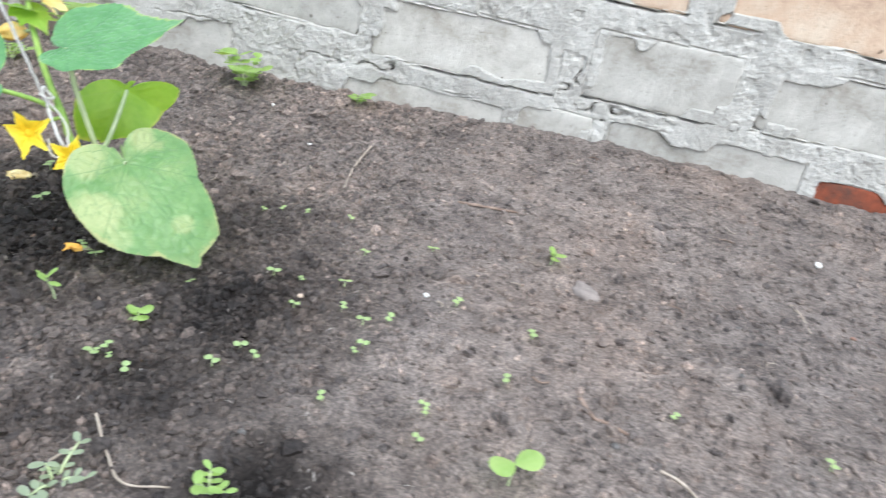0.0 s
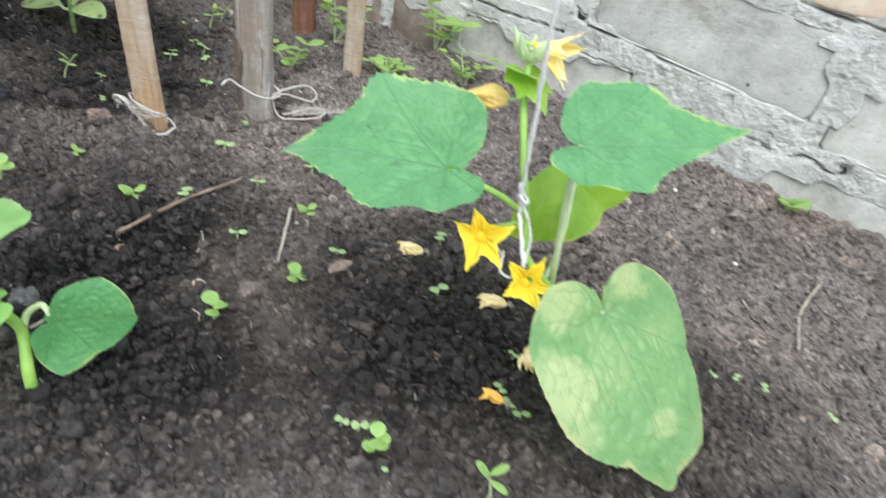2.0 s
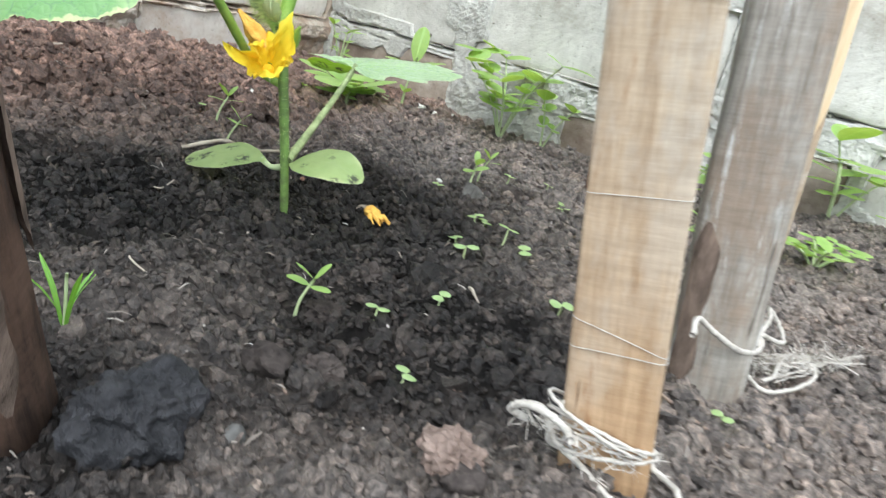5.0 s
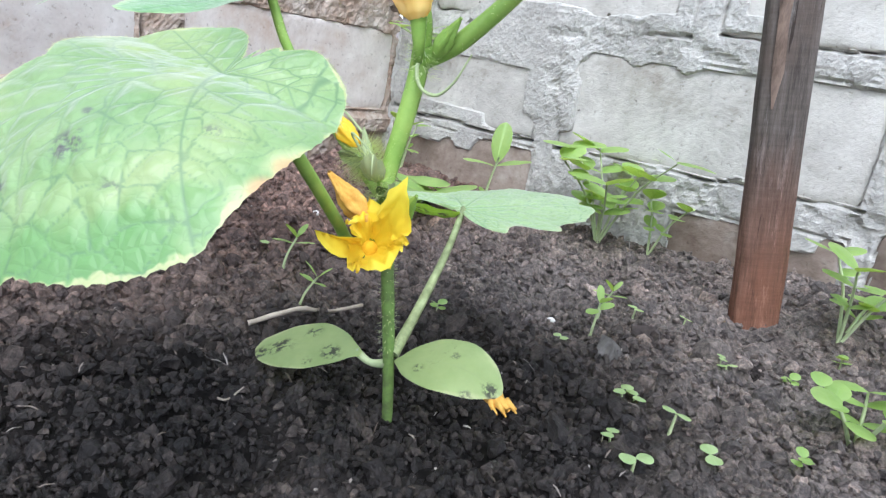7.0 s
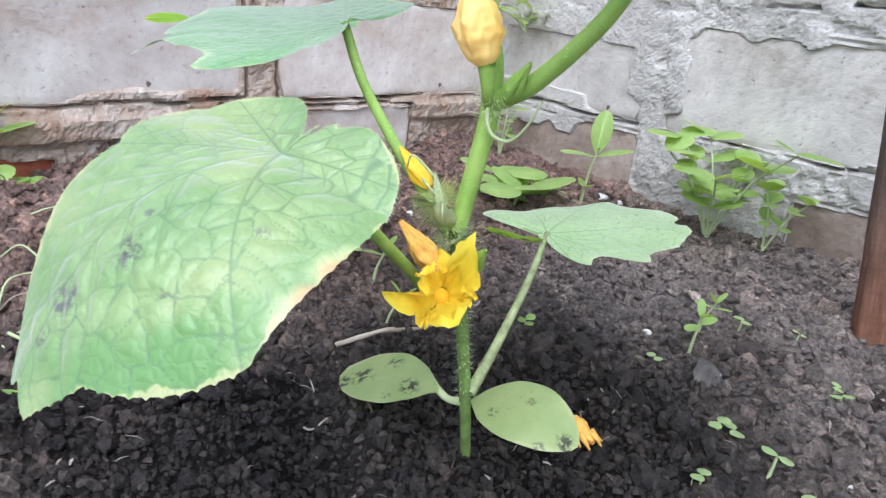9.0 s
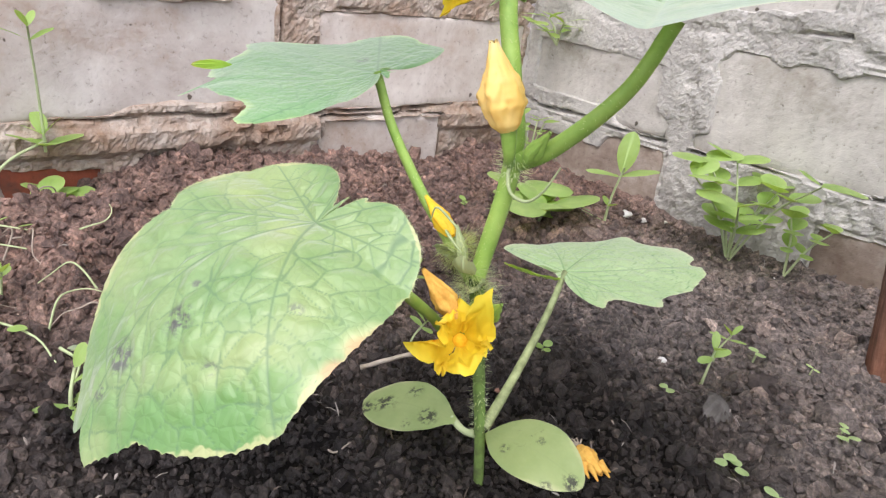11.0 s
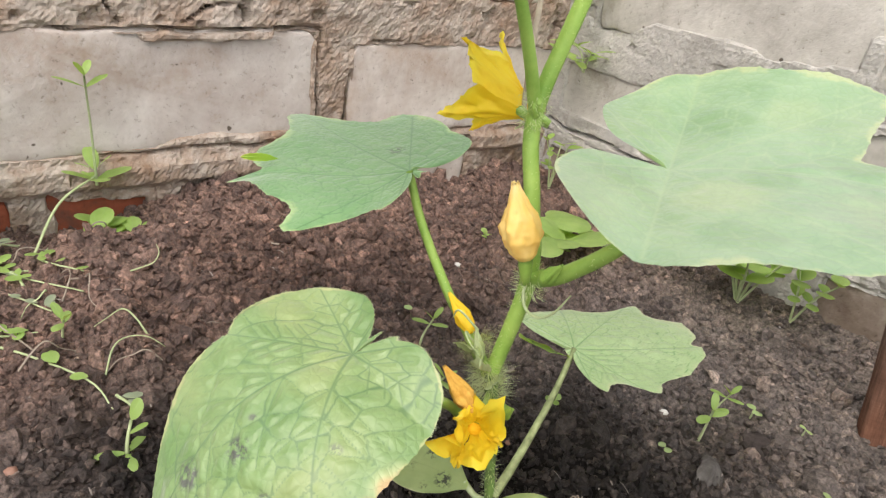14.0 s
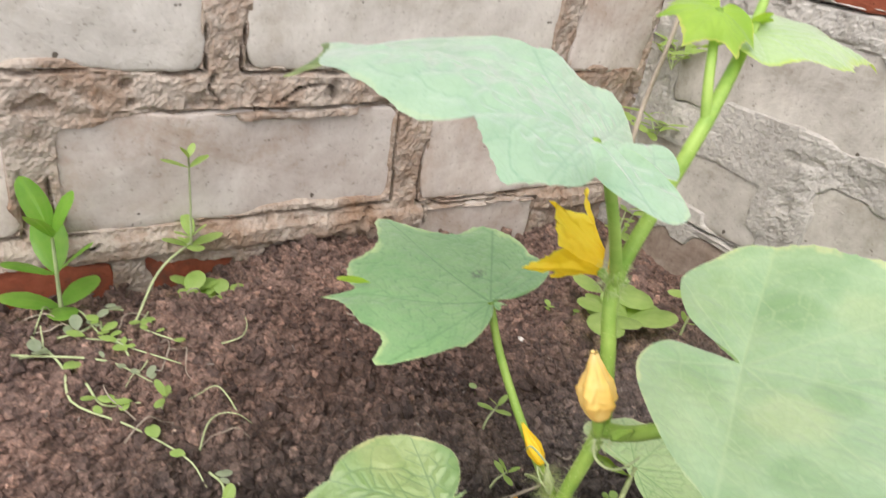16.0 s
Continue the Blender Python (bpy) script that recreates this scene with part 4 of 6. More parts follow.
    drop = np.where(v > 0, fall, fr) * v**2 + curl * np.clip(u - 0.55, 0, 1) ** 2
    arch = bow * 4 * u * (1 - u) * (u > 0) + lift * np.clip(-u, 0, 1)
    puff = quilt * (1 - np.exp(-((second / (0.026 if net else 0.05)) ** 2))) * (1 - frac[:, None] ** 6) if veins else 0
    around = np.linspace(0, 2 * np.pi, 2 * half)[None]
    ripple = wave * frac[:, None] ** 3 * (np.sin(around * 5 + seed) * 0.6 + np.sin(around * 11 + 2 * seed) * 0.4)
    w = arch - drop + puff + ripple + 0.01 * (rough(u * 3 + seed, v * 3, 1.0, seed) - 0.5)
    place = attach + long * (u[..., None] * ex + (v + sweep * u * (1 - u))[..., None] * ey + w[..., None] * ez)
    marks = {}
    ragged = 0.55 + 0.9 * rough(u * 9 + seed, v * 9, 1.0, seed + 3)
    for key, spots in (("fade", fade), ("scorch", scorch), ("dirt", dirt), ("lush", lush)):
        m = np.zeros(u.shape)
        for a, c, size, amount in spots:
            m = np.maximum(m, amount * (1 - step(0.45, 1.0, np.hypot(u - a, v - c) / size * ragged)))
        marks[key] = m
    return mesh("leaf", place.reshape(-1, 3), sheet_faces(rings, 2 * half, True), vein=vein, rim=np.broadcast_to(frac[:, None], u.shape), **marks)


def leaf(plant, material, attach, tip, side, label="", name="leaf", **more):
    base = np.array(plant.matrix_basis.translation)
    return part(name, leaf_mesh(np.asarray(attach) - base, np.asarray(tip) - base, np.asarray(side) - base, **more), material, plant, label)


def bristles(plant, points, radius, count, length, seed, name="bristles"):
    """Stiff fine hairs along a stalk, as one fringe."""
    r = np.random.default_rng(seed)
    base = np.array(plant.matrix_basis.translation)
    line = smooth_line(np.asarray(points, float) - base, 60)
    verts, faces = [], []
    for n in range(count):
        k = r.integers(0, 58)
        p = line[k] + (line[k + 1] - line[k]) * r.random()
        a = line[k + 1] - line[k]
        a /= np.linalg.norm(a) + 1e-12
        d = np.cross(a, r.normal(size=3))
        d /= np.linalg.norm(d) + 1e-12
        w = np.cross(a, d) * 0.00013
        out = d + 0.35 * r.normal(size=3) * 0.5
        rad = radius * (1 if np.isscalar(radius) else 1)
        q = p + d * rad * 0.9
        verts += [q - w, q + w, q + out * length * r.uniform(0.5, 1.2)]
        faces.append([3 * n, 3 * n + 1, 3 * n + 2])
    return part(name, mesh(name, np.array(verts), faces, False), HAIR, plant)


def fringe(blade, rings, count, length, seed):
    """Fine pale hairs standing off the edge of a leaf blade."""
    r = np.random.default_rng(seed)
    v = np.array([p.co for p in blade.data.vertices])
    n = len(v) // rings
    edge, inner = v[-n:], v[-3 * n : -2 * n]
    k = r.choice(np.flatnonzero(edge[:, 2] > np.quantile(edge[:, 2], 0.4)), count)
    a = edge[k] + (edge[(k + 1) % n] - edge[k]) * r.random((count, 1))
    out = edge[k] - inner[k]
    out /= np.linalg.norm(out, axis=1)[:, None] + 1e-9
    out = out + 0.45 * r.normal(size=(count, 3))
    side = np.cross(out, r.normal(size=(count, 3)))
    side *= 0.00004 / (np.linalg.norm(side, axis=1)[:, None] + 1e-9)
    tip = a + out * length * r.uniform(0.4, 1.2, (count, 1))
    verts = np.stack([a - side, a + side, tip], 1).reshape(-1, 3)
    return part("hair_fringe", mesh("hair_fringe", verts, np.arange(3 * count).reshape(-1, 3), False), HAIR, blade)


def frame_of(ahead, roll=0.0):
    """A turn whose z points along ahead."""
    return Vector(ahead).to_track_quat("Z", "Y").to_matrix().to_4x4() @ Matrix.Rotation(roll, 4, "Z")


def flower(plant, centre, ahead, size, roll=0.0, cup=0.35, back=0.1, petals=5, label="open yellow star-shaped flower", deep=0.55, seed=0, valley=0.48, material=None, crumple=0.06, tips=None, lobe=0.8):
    """A bell of petals grown together below. ahead: where it faces; cup: how far the points reach forward; tips: the points themselves, where known."""
    material = material or PETAL
    base = np.array(plant.matrix_basis.translation)
    m = np.array(frame_of(ahead, roll))[:3, :3]
    r = np.random.default_rng(seed)
    if tips is None:
        ang = 2 * np.pi * np.arange(petals) / petals + 0.14 * r.normal(size=petals)
        far_ = size * r.uniform(0.9, 1.08, petals)
        local = np.stack([far_ * np.cos(ang), far_ * np.sin(ang), size * cup + 0.12 * size * r.normal(size=petals)], -1)
    else:
        local = (np.asarray(tips, float) - np.asarray(centre, float)) @ m
        ang = np.arctan2(local[:, 1], local[:, 0])
        order = np.argsort(ang)
        local, ang = local[order], ang[order]
    count = len(local)
    body = part("flower", bmesh.new(), None, plant, label)
    body.matrix_basis = Matrix.Translation(Vector(centre) - Vector(base)) @ Matrix(m.tolist()).to_4x4()
    gaps = [(ang[(k + 1) % count] - ang[k]) % (2 * np.pi) for k in range(count)]
    edges = [ang[k] + gaps[k] / 2 for k in range(count)]
    dips = [np.array((valley * size * math.cos(e), valley * size * math.sin(e), 0.5 * valley * (local[k][2] + local[(k + 1) % count][2]))) for k, e in enumerate(edges)]
    nu, nv = 20, 25
    s, v = np.meshgrid(np.linspace(0, 1, nu), np.linspace(-1, 1, nv), indexing="ij")
    for k in range(count):
        low, high = edges[k - 1], edges[k]
        low = ang[k] - (ang[k] - low) % (2 * np.pi)
        high = ang[k] + (high - ang[k]) % (2 * np.pi)
        a = ang[k] + np.where(v < 0, -v * (low - ang[k]), v * (high - ang[k]))
        dip = np.where(v[..., None] < 0, dips[k - 1], dips[k])
        lip = dip + (local[k] - dip) * ((1 - np.abs(v)) ** lobe)[..., None]
        ring = lambda rad, z: np.stack([rad * size * np.cos(a), rad * size * np.sin(a), np.full(a.shape, z * size)], -1)
        t = s[..., None]
        place = (1 - t) ** 2 * ring(0.1, -deep) + 2 * t * (1 - t) * ring(0.26, -0.05) + t**2 * lip
        place[..., 2] -= back * size * np.clip(s - 0.6, 0, 1) ** 2 * 3
        place += crumple * size * (np.stack([rough(a * 2.2, s * 3.5, 1.6, seed + q) for q in range(3)], -1) - 0.5) * s[..., None] ** 1.3 * 2
        place += 0.5 * crumple * size * (np.stack([rough(a * 7, s * 6, 1.4, seed + 5 + q, 2) for q in range(3)], -1) - 0.5) * s[..., None] ** 2 * 2
        place[..., 2] += 0.03 * size * np.cos(9 * v) * s * (1 - s) * 4
        part("petal", mesh("petal", place.reshape(-1, 3), sheet_faces(nu, nv), vein=np.exp(-((v / 0.14) ** 2)) * (1 - s) + 0.4 * np.exp(-(((np.abs(v) - 0.45) / 0.1) ** 2)) * (1 - s), rim=s), material, body)
    eye = bmesh.new()
    bmesh.ops.create_icosphere(eye, subdivisions=2, radius=size * 0.17, matrix=Matrix.Translation((0, 0, -size * deep * 0.85)) @ Matrix.Diagonal((1, 1, 0.9, 1)))
    part("stamens", eye, STAMEN, body)
    cal = bmesh.new()
    bmesh.ops.create_cone(cal, segments=12, radius1=size * 0.07, radius2=size * 0.11, depth=size * 0.3, cap_ends=True, matrix=Matrix.Translation((0, 0, -size * (deep + 0.16))))
    part("calyx", cal, STEM, body)
    for k in range(5):
        a = 2 * math.pi * k / 5
        verts, faces = tube_data([(0.1 * size * math.cos(a), 0.1 * size * math.sin(a), -deep * size), (0.22 * size * math.cos(a), 0.22 * size * math.sin(a), -deep * size * 0.9), (0.34 * size * math.cos(a), 0.34 * size * math.sin(a), -deep * size * 0.75)], [0.0006, 0.0005, 0.0002], count=6, sides=5)
        part("sepal", mesh("sepal", verts, faces), STEM_PALE, body)
    return body


def bud(plant, base_at, tip_at, radius, material, label, seed=0, ribs=0.16, blunt=0.55, name="flower_bud"):
    """A closed, pleated flower bud."""
    origin = np.array(plant.matrix_basis.translation) if plant is not None else np.zeros(3)
    a, b = np.asarray(base_at, float) - origin, np.asarray(tip_at, float) - origin
    ahead = b - a
    long = np.linalg.norm(ahead)
    ahead /= long
    side = np.cross(ahead, (0.31, 0.7, 0.2))
    side /= np.linalg.norm(side)
    up = np.cross(ahead, side)
    n, m = 36, 48
    s, ang = np.linspace(0, 1, n), np.linspace(0, 2 * np.pi, m, endpoint=False)
    shape = np.interp(s, [0, 0.08, 0.3, 0.48, 0.72, 0.9, 1], [0.4, 0.7, 1.0, 0.93, blunt, 0.33, 0.2])
    S, A = np.meshgrid(s, ang, indexing="ij")
    rad = radius * shape[:, None] * (1 + ribs * np.cos(5 * A + 3.0 * S) * np.sin(np.pi * S) + 0.12 * (rough(A * 1.5, S * 6, 1.5, seed) - 0.5) + 0.5 * (np.abs(rough(np.abs(A - np.pi) * 4.5 + 3 * S, S * 6, 1.7, seed + 2, 2) - 0.5)) * np.sin(np.pi * S) + 0.045 * np.cos(13 * A + 4 * np.sin(6 * S + seed)) * np.sin(np.pi * S))
    v = a + long * S[..., None] * ahead + rad[..., None] * (np.cos(A)[..., None] * side + np.sin(A)[..., None] * up)
    v = v + (0.02 * long * np.cos(7 * A + seed) * step(0.9, 1.0, S))[..., None] * ahead
    v = v + (0.05 * long * (S**2) * math.sin(seed))[..., None] * side
    me = mesh(name, v.reshape(-1, 3), sheet_faces(n, m, True).tolist() + [list(range((n - 1) * m, n * m))], vein=0.5 + 0.5 * np.cos(5 * A + 3 * S), rim=S)
    return part(name, me, material, plant, label)


def tendril(plant, points, radius=0.0006, material=None):
    return tube("tendril", points, [radius * 1.2, radius, radius * 0.5], material or STEM_PALE, plant, count=40, sides=6)


V = lambda *p: np.array(p, float)

# ---- the main cucumber plant ----
main = thing("cucumber_plant", (-0.658, 0.647, -0.004), "upright cucumber plant with yellow flowers and yellowing lower leaf", "plant", "cucumber plants")
stem_line = [(-0.657, 0.648, -0.012), (-0.660, 0.644, 0.025), (-0.664, 0.641, 0.055), (-0.671, 0.64, 0.085), (-0.6695, 0.646, 0.128), (-0.679, 0.649, 0.153), (-0.690, 0.6525, 0.18), (-0.691, 0.662, 0.212), (-0.692, 0.674, 0.243), (-0.705, 0.70, 0.27), (-0.712, 0.712, 0.288)]
tube("lower_stem", stem_line[:4], [0.0019, 0.0021, 0.0023, 0.0027], STEM_DARK, main, "dark green lower stem stained with soil", count=30, sides=12, ridges=0.06, lumpy=0.16)
tube("stem", stem_line[3:], [0.0029, 0.0031, 0.003, 0.0029, 0.0028, 0.0026, 0.0022, 0.0014], STEM, main, count=60, sides=12, ridges=0.06, lumpy=0.1)
bristles(main, stem_line[1:-2], 0.0029, 1100, 0.0022, 5)
# seed leaves
leaf(main, COTYLEDON, (-0.6713, 0.6415, 0.0218), (-0.7119, 0.6279, 0.0088), (-0.6956, 0.6119, 0.0042), "pale seed leaf speckled with soil", "seed_leaf", outline=OVAL, bow=0.052, fall=0.107, fall_right=0.160, curl=-0.106, sweep=-0.149, left=(1.06, 1.06), right=(1.0, 1.0), teeth=0, quilt=0.004, wave=0.008, seed=3, dirt=[(0.25, 0.05, 0.12, 0.9), (0.5, -0.15, 0.1, 0.8), (0.75, 0.02, 0.13, 0.9), (0.92, 0.1, 0.1, 0.9), (0.4, 0.2, 0.06, 0.7)])
leaf(main, COTYLEDON, (-0.6570, 0.6451, 0.0246), (-0.6162, 0.6483, 0.0332), (-0.6296, 0.6479, 0.0307), "pale seed leaf speckled with soil", "seed_leaf", outline=OVAL, bow=0.090, fall=0.159, fall_right=0.183, curl=0.500, lift=-0.062, sweep=0.073, left=(1.06, 1.06), right=(1.02, 1.02), teeth=0, quilt=0.004, wave=0.008, seed=4, dirt=[(0.3, -0.1, 0.07, 0.8), (0.55, 0.1, 0.06, 0.7), (0.95, -0.05, 0.09, 0.9), (0.8, -0.2, 0.05, 0.7)])
tube("stalk", [(-0.660, 0.644, 0.022), (-0.667, 0.643, 0.0195), (-0.674, 0.6425, 0.021)], [0.0018, 0.0013, 0.0016], STEM_PALE, main, count=8)
# large yellowing leaf towards the lens
L1 = V(-0.6680, 0.5730, 0.1176)
tube("leaf_stalk", [(-0.667, 0.641, 0.06), (-0.674, 0.631, 0.065), (-0.6735, 0.623, 0.0735), (-0.667, 0.603, 0.0915), (-0.665, 0.587, 0.107), L1 - (0, 0, 0.001)], [0.0022, 0.002, 0.002, 0.0019, 0.0019], STEM, main, count=24, ridges=0.08)
# the two faintest fade marks paint pale sky sheen near the stalk
old_leaf = leaf(main, LEAF_OLD, (-0.6680, 0.5730, 0.1176), (-0.6675, 0.5202, 0.0687), (-0.6200, 0.5548, 0.0976), "large pale green leaf with yellow, scorched margin", outline=ROUND, bow=0.225, fall=0.428, fall_right=-0.194, curl=-0.653, lift=-0.084, sweep=-0.287, left=(1.16, 1.00, 1.20, 0.88, 0.71, 0.64, 1.01), right=(1.17, 0.86, 0.63, 0.87, 0.76, 0.29, 0.96), teeth=0.006, quilt=0.013, net=0.125, wave=0.012, seed=1, rings=120, half=240, lush=[(0.68, 0.5, 0.2, 0.95), (0.85, 0.3, 0.18, 0.8), (0.95, 0.1, 0.15, 0.5), (0.5, 0.56, 0.14, 0.65), (0.6, 0.25, 0.2, 0.35), (0.75, -0.12, 0.15, 0.35)], fade=[(0.98, 0.32, 0.07, 0.3), (1.02, 0.12, 0.09, 0.4), (0.15, -0.25, 0.25, 0.06), (0.05, 0.1, 0.25, 0.06), (0.4, 0.68, 0.12, 0.5), (0.2, 0.63, 0.1, 0.5)], scorch=[(0.33, 0.65, 0.065, 0.85), (0.23, 0.62, 0.05, 0.7), (0.44, 0.7, 0.05, 0.5), (0.15, 0.61, 0.04, 0.7)], dirt=[(0.53, 0.155, 0.065, 0.95), (0.76, 0.04, 0.07, 0.9), (0.42, 0.1, 0.02, 0.8), (0.88, 0.02, 0.05, 0.8), (0.57, 0.36, 0.04, 0.6), (0.27, 0.4, 0.03, 0.6)])
fringe(old_leaf, 120, 1600, 0.0007, 71)
# small leaf on the other side
L2 = V(-0.6817, 0.7048, 0.0684)
tube("leaf_stalk", [(-0.659, 0.645, 0.026), (-0.6635, 0.662, 0.04), (-0.672, 0.685, 0.056), L2], [0.0022, 0.0018, 0.0015, 0.0013], STALK, main, count=24, ridges=0.08)
leaf(main, LEAF_SMALL, (-0.6817, 0.7048, 0.0684), (-0.6493, 0.7583, 0.0770), (-0.7097, 0.7287, 0.0745), "small pale green veined leaf", outline=LOBED, bow=0.020, fall=0.421, fall_right=-0.161, curl=0.237, lift=-0.037, sweep=-0.227, left=(0.78, 1.56, 1.14, 1.11, 1.09, 1.57, 1.00), right=(1.13, 1.22, 0.72, 0.79, 0.13, 0.41, 0.98), teeth=0.006, quilt=0.014, net=0.12, seed=2, rings=64, half=128)
# lobe seen from below; its bright green includes the light shining through it
leaf(main, LEAF_YOUNG_OR_BACKLIT, (-0.679, 0.699, 0.0675), (-0.707, 0.694, 0.0635), (-0.692, 0.708, 0.06), "bright green lobe folded under, specked with soil", outline=OVAL, left=(1.0, 1.0), right=(1.0, 1.0), bow=0.05, fall=0.3, teeth=0.01, wave=0.02, seed=11, dirt=[(0.3, 0.05, 0.12, 0.9), (0.6, -0.05, 0.15, 0.9), (0.8, 0.1, 0.1, 0.9)])
# middle leaf over the soil behind
LM = V(-0.7413, 0.6399, 0.1408)
mid_stalk = [(-0.673, 0.641, 0.082), (-0.69, 0.64, 0.094), (-0.705, 0.639, 0.105), (-0.729, 0.641, 0.122), LM]
tube("leaf_stalk", mid_stalk, [0.0026, 0.0022, 0.002, 0.0019, 0.0018], STEM, main, count=28, ridges=0.08)
bristles(main, mid_stalk, 0.002, 140, 0.0015, 6)
leaf(main, LEAF_MID, (-0.7413, 0.6399, 0.1408), (-0.7937, 0.5795, 0.1344), (-0.7435, 0.5834, 0.1327), "fresh green lobed leaf", outline=LOBED, bow=-0.051, fall=0.110, fall_right=0.034, curl=0.800, lift=0.131, sweep=0.152, left=(0.92, 1.10, 0.91, 0.66, 0.10, 0.33, 0.96), right=(0.47, 1.46, 1.59, 1.54, 1.08, 1.42, 1.00), teeth=0.01, quilt=0.006, net=0.11, seed=5, rings=72, half=144, dirt=[(0.1, -0.28, 0.06, 0.7)])
leaf(main, LEAF_YOUNG_OR_BACKLIT, (-0.778, 0.5976, 0.1362), (-0.7885, 0.5857, 0.134), (-0.778, 0.5976, 0.147), "bright yellow-green folded leaf tip", outline=OVAL, left=(0.42, 0.42), right=(0.4, 0.4), bow=0.05, fall=0.2, teeth=0.02, seed=12, rings=12, half=30)
# large pale leaf beside the stem
LR = V(-0.6358, 0.6572, 0.1818)
right_stalk = [(-0.669, 0.646, 0.127), (-0.656, 0.649, 0.136), (-0.639, 0.654, 0.157), LR + V(0.004, 0.002, -0.0035)]
tube("leaf_stalk", right_stalk, [0.0034, 0.003, 0.0026, 0.0024], STEM, main, count=28, ridges=0.08)
bristles(main, right_stalk, 0.003, 160, 0.0018, 7)
leaf(main, LEAF_PALE, (-0.6358, 0.6572, 0.1818), (-0.5445, 0.7102, 0.1896), (-0.6519, 0.7359, 0.1910), "broad pale green leaf", outline=CUCUMBER, bow=0.088, fall=-0.324, fall_right=-0.102, curl=0.007, lift=0.157, sweep=-0.184, left=(0.90, 0.63, 1.08, 1.14, 0.96, 0.95, 1.02), right=(1.00, 1.00, 0.98, 1.10, 1.07, 1.03, 1.05), teeth=0.006, quilt=0.005, net=0.1, wave=0.02, seed=6, rings=70, half=150, lush=[(0.25, -0.05, 0.1, 0.3), (0.45, 0.1, 0.12, 0.22), (0.1, 0.32, 0.13, 0.3), (0.2, -0.42, 0.12, 0.3), (-0.1, -0.2, 0.1, 0.25), (0.62, -0.1, 0.12, 0.25)], fade=[(0.15, -0.2, 0.13, 0.16), (0.3, 0.36, 0.12, 0.12), (0.5, -0.2, 0.15, 0.1)])
# upper leaf
LT = V(-0.6834, 0.6122, 0.2419)
top_stalk = [(-0.6895, 0.6525, 0.181), (-0.6875, 0.64, 0.205), (-0.685, 0.624, 0.23), LT]
tube("leaf_stalk", top_stalk, [0.0026, 0.0022, 0.002, 0.0019], STEM, main, count=26, ridges=0.08)
leaf(main, LEAF_TOP, (-0.6834, 0.6122, 0.2419), (-0.7732, 0.5613, 0.2383), (-0.7606, 0.5646, 0.2396), "pale green drooping upper leaf", outline=CUCUMBER, bow=0.109, fall=1.234, fall_right=-0.642, curl=-0.119, lift=-0.213, sweep=-0.006, left=(0.93, 1.11, 0.53, 0.73, 0.35, 1.40, 1.03), right=(1.03, 1.71, 0.77, 0.85, 0.43, 1.02, 0.99), teeth=0.01, quilt=0.022, net=0.14, wave=0.04, seed=7, rings=72, half=144)
# young growth at the top
tube("leaf_stalk", [(-0.692, 0.674, 0.243), (-0.697, 0.674, 0.258), (-0.707, 0.68, 0.279)], [0.002, 0.0018, 0.0016], STEM, main, count=16)
leaf(main, LEAF_YOUNG_OR_BACKLIT, (-0.707, 0.68, 0.279), (-0.703, 0.662, 0.266), (-0.69, 0.70, 0.283), "young yellow-green leaf", outline=LOBED, left=(1.3, 1.3), right=(1.3, 1.3), bow=0.1, fall=0.5, teeth=0.02, wave=0.05, seed=8)
leaf(main, LEAF_TIP, (-0.704, 0.701, 0.272), (-0.68, 0.752, 0.265), (-0.715, 0.745, 0.275), "young pale leaf with a yellow-green rim", outline=CUCUMBER, left=(0.8, 0.8), right=(0.62, 0.62), bow=0.1, fall=0.35, teeth=0.02, seed=9)
leaf(main, LEAF_YOUNG_OR_BACKLIT, (-0.707, 0.704, 0.275), (-0.722, 0.69, 0.262), (-0.715, 0.715, 0.268), "tiny folded leaf", outline=CUCUMBER, left=(0.5, 0.5), right=(0.5, 0.5), bow=0.1, fall=0.6, teeth=0.02, seed=10)
# flowers
flower(main, (-0.6585, 0.6238, 0.0705), (0.6, -0.64, 0.42), 0.0168, label="crumpled open yellow flower", seed=2, crumple=0.17, valley=0.6, deep=0.6, lobe=2.2, back=0.0, tips=[(-0.6589, 0.5997, 0.0788), (-0.6662, 0.6274, 0.0828), (-0.6484, 0.6258, 0.0942), (-0.644, 0.6171, 0.07), (-0.6515, 0.6116, 0.0772)])
tube("flower_stalk", [(-0.669, 0.64, 0.078), (-0.664, 0.63, 0.069)], [0.0013, 0.0016], STEM, main, count=8)
bud(main, (-0.664, 0.627, 0.076), (-0.679, 0.622, 0.0885), 0.0037, WITHERED, "withered orange flower", 3)
flower(main, (-0.708, 0.6555, 0.1815), (-0.78, -0.5, 0.3), 0.024, label="open yellow flower seen from the side", seed=5, valley=0.5, deep=0.45, lobe=0.88, crumple=0.1, back=0.05, tips=[(-0.724, 0.641, 0.2), (-0.72, 0.633, 0.172), (-0.729, 0.664, 0.201), (-0.722, 0.672, 0.178), (-0.722, 0.65, 0.163)])
tube("flower_stalk", [(-0.69, 0.6525, 0.179), (-0.699, 0.654, 0.18)], [0.0014, 0.002], STEM, main, count=8)
bud(main, (-0.6655, 0.637, 0.139), (-0.6735, 0.633, 0.1645), 0.0064, PETAL_PALE, "closed pale yellow flower bud", 1)
tube("flower_stalk", [(-0.669, 0.644, 0.126), (-0.665, 0.639, 0.131), (-0.6655, 0.637, 0.14)], [0.0016, 0.0018, 0.0028], STEM, main, count=10)
bud(main, (-0.684, 0.638, 0.096), (-0.7, 0.637, 0.105), 0.0031, PETAL, "narrow yellow bud on its stalk", 4)
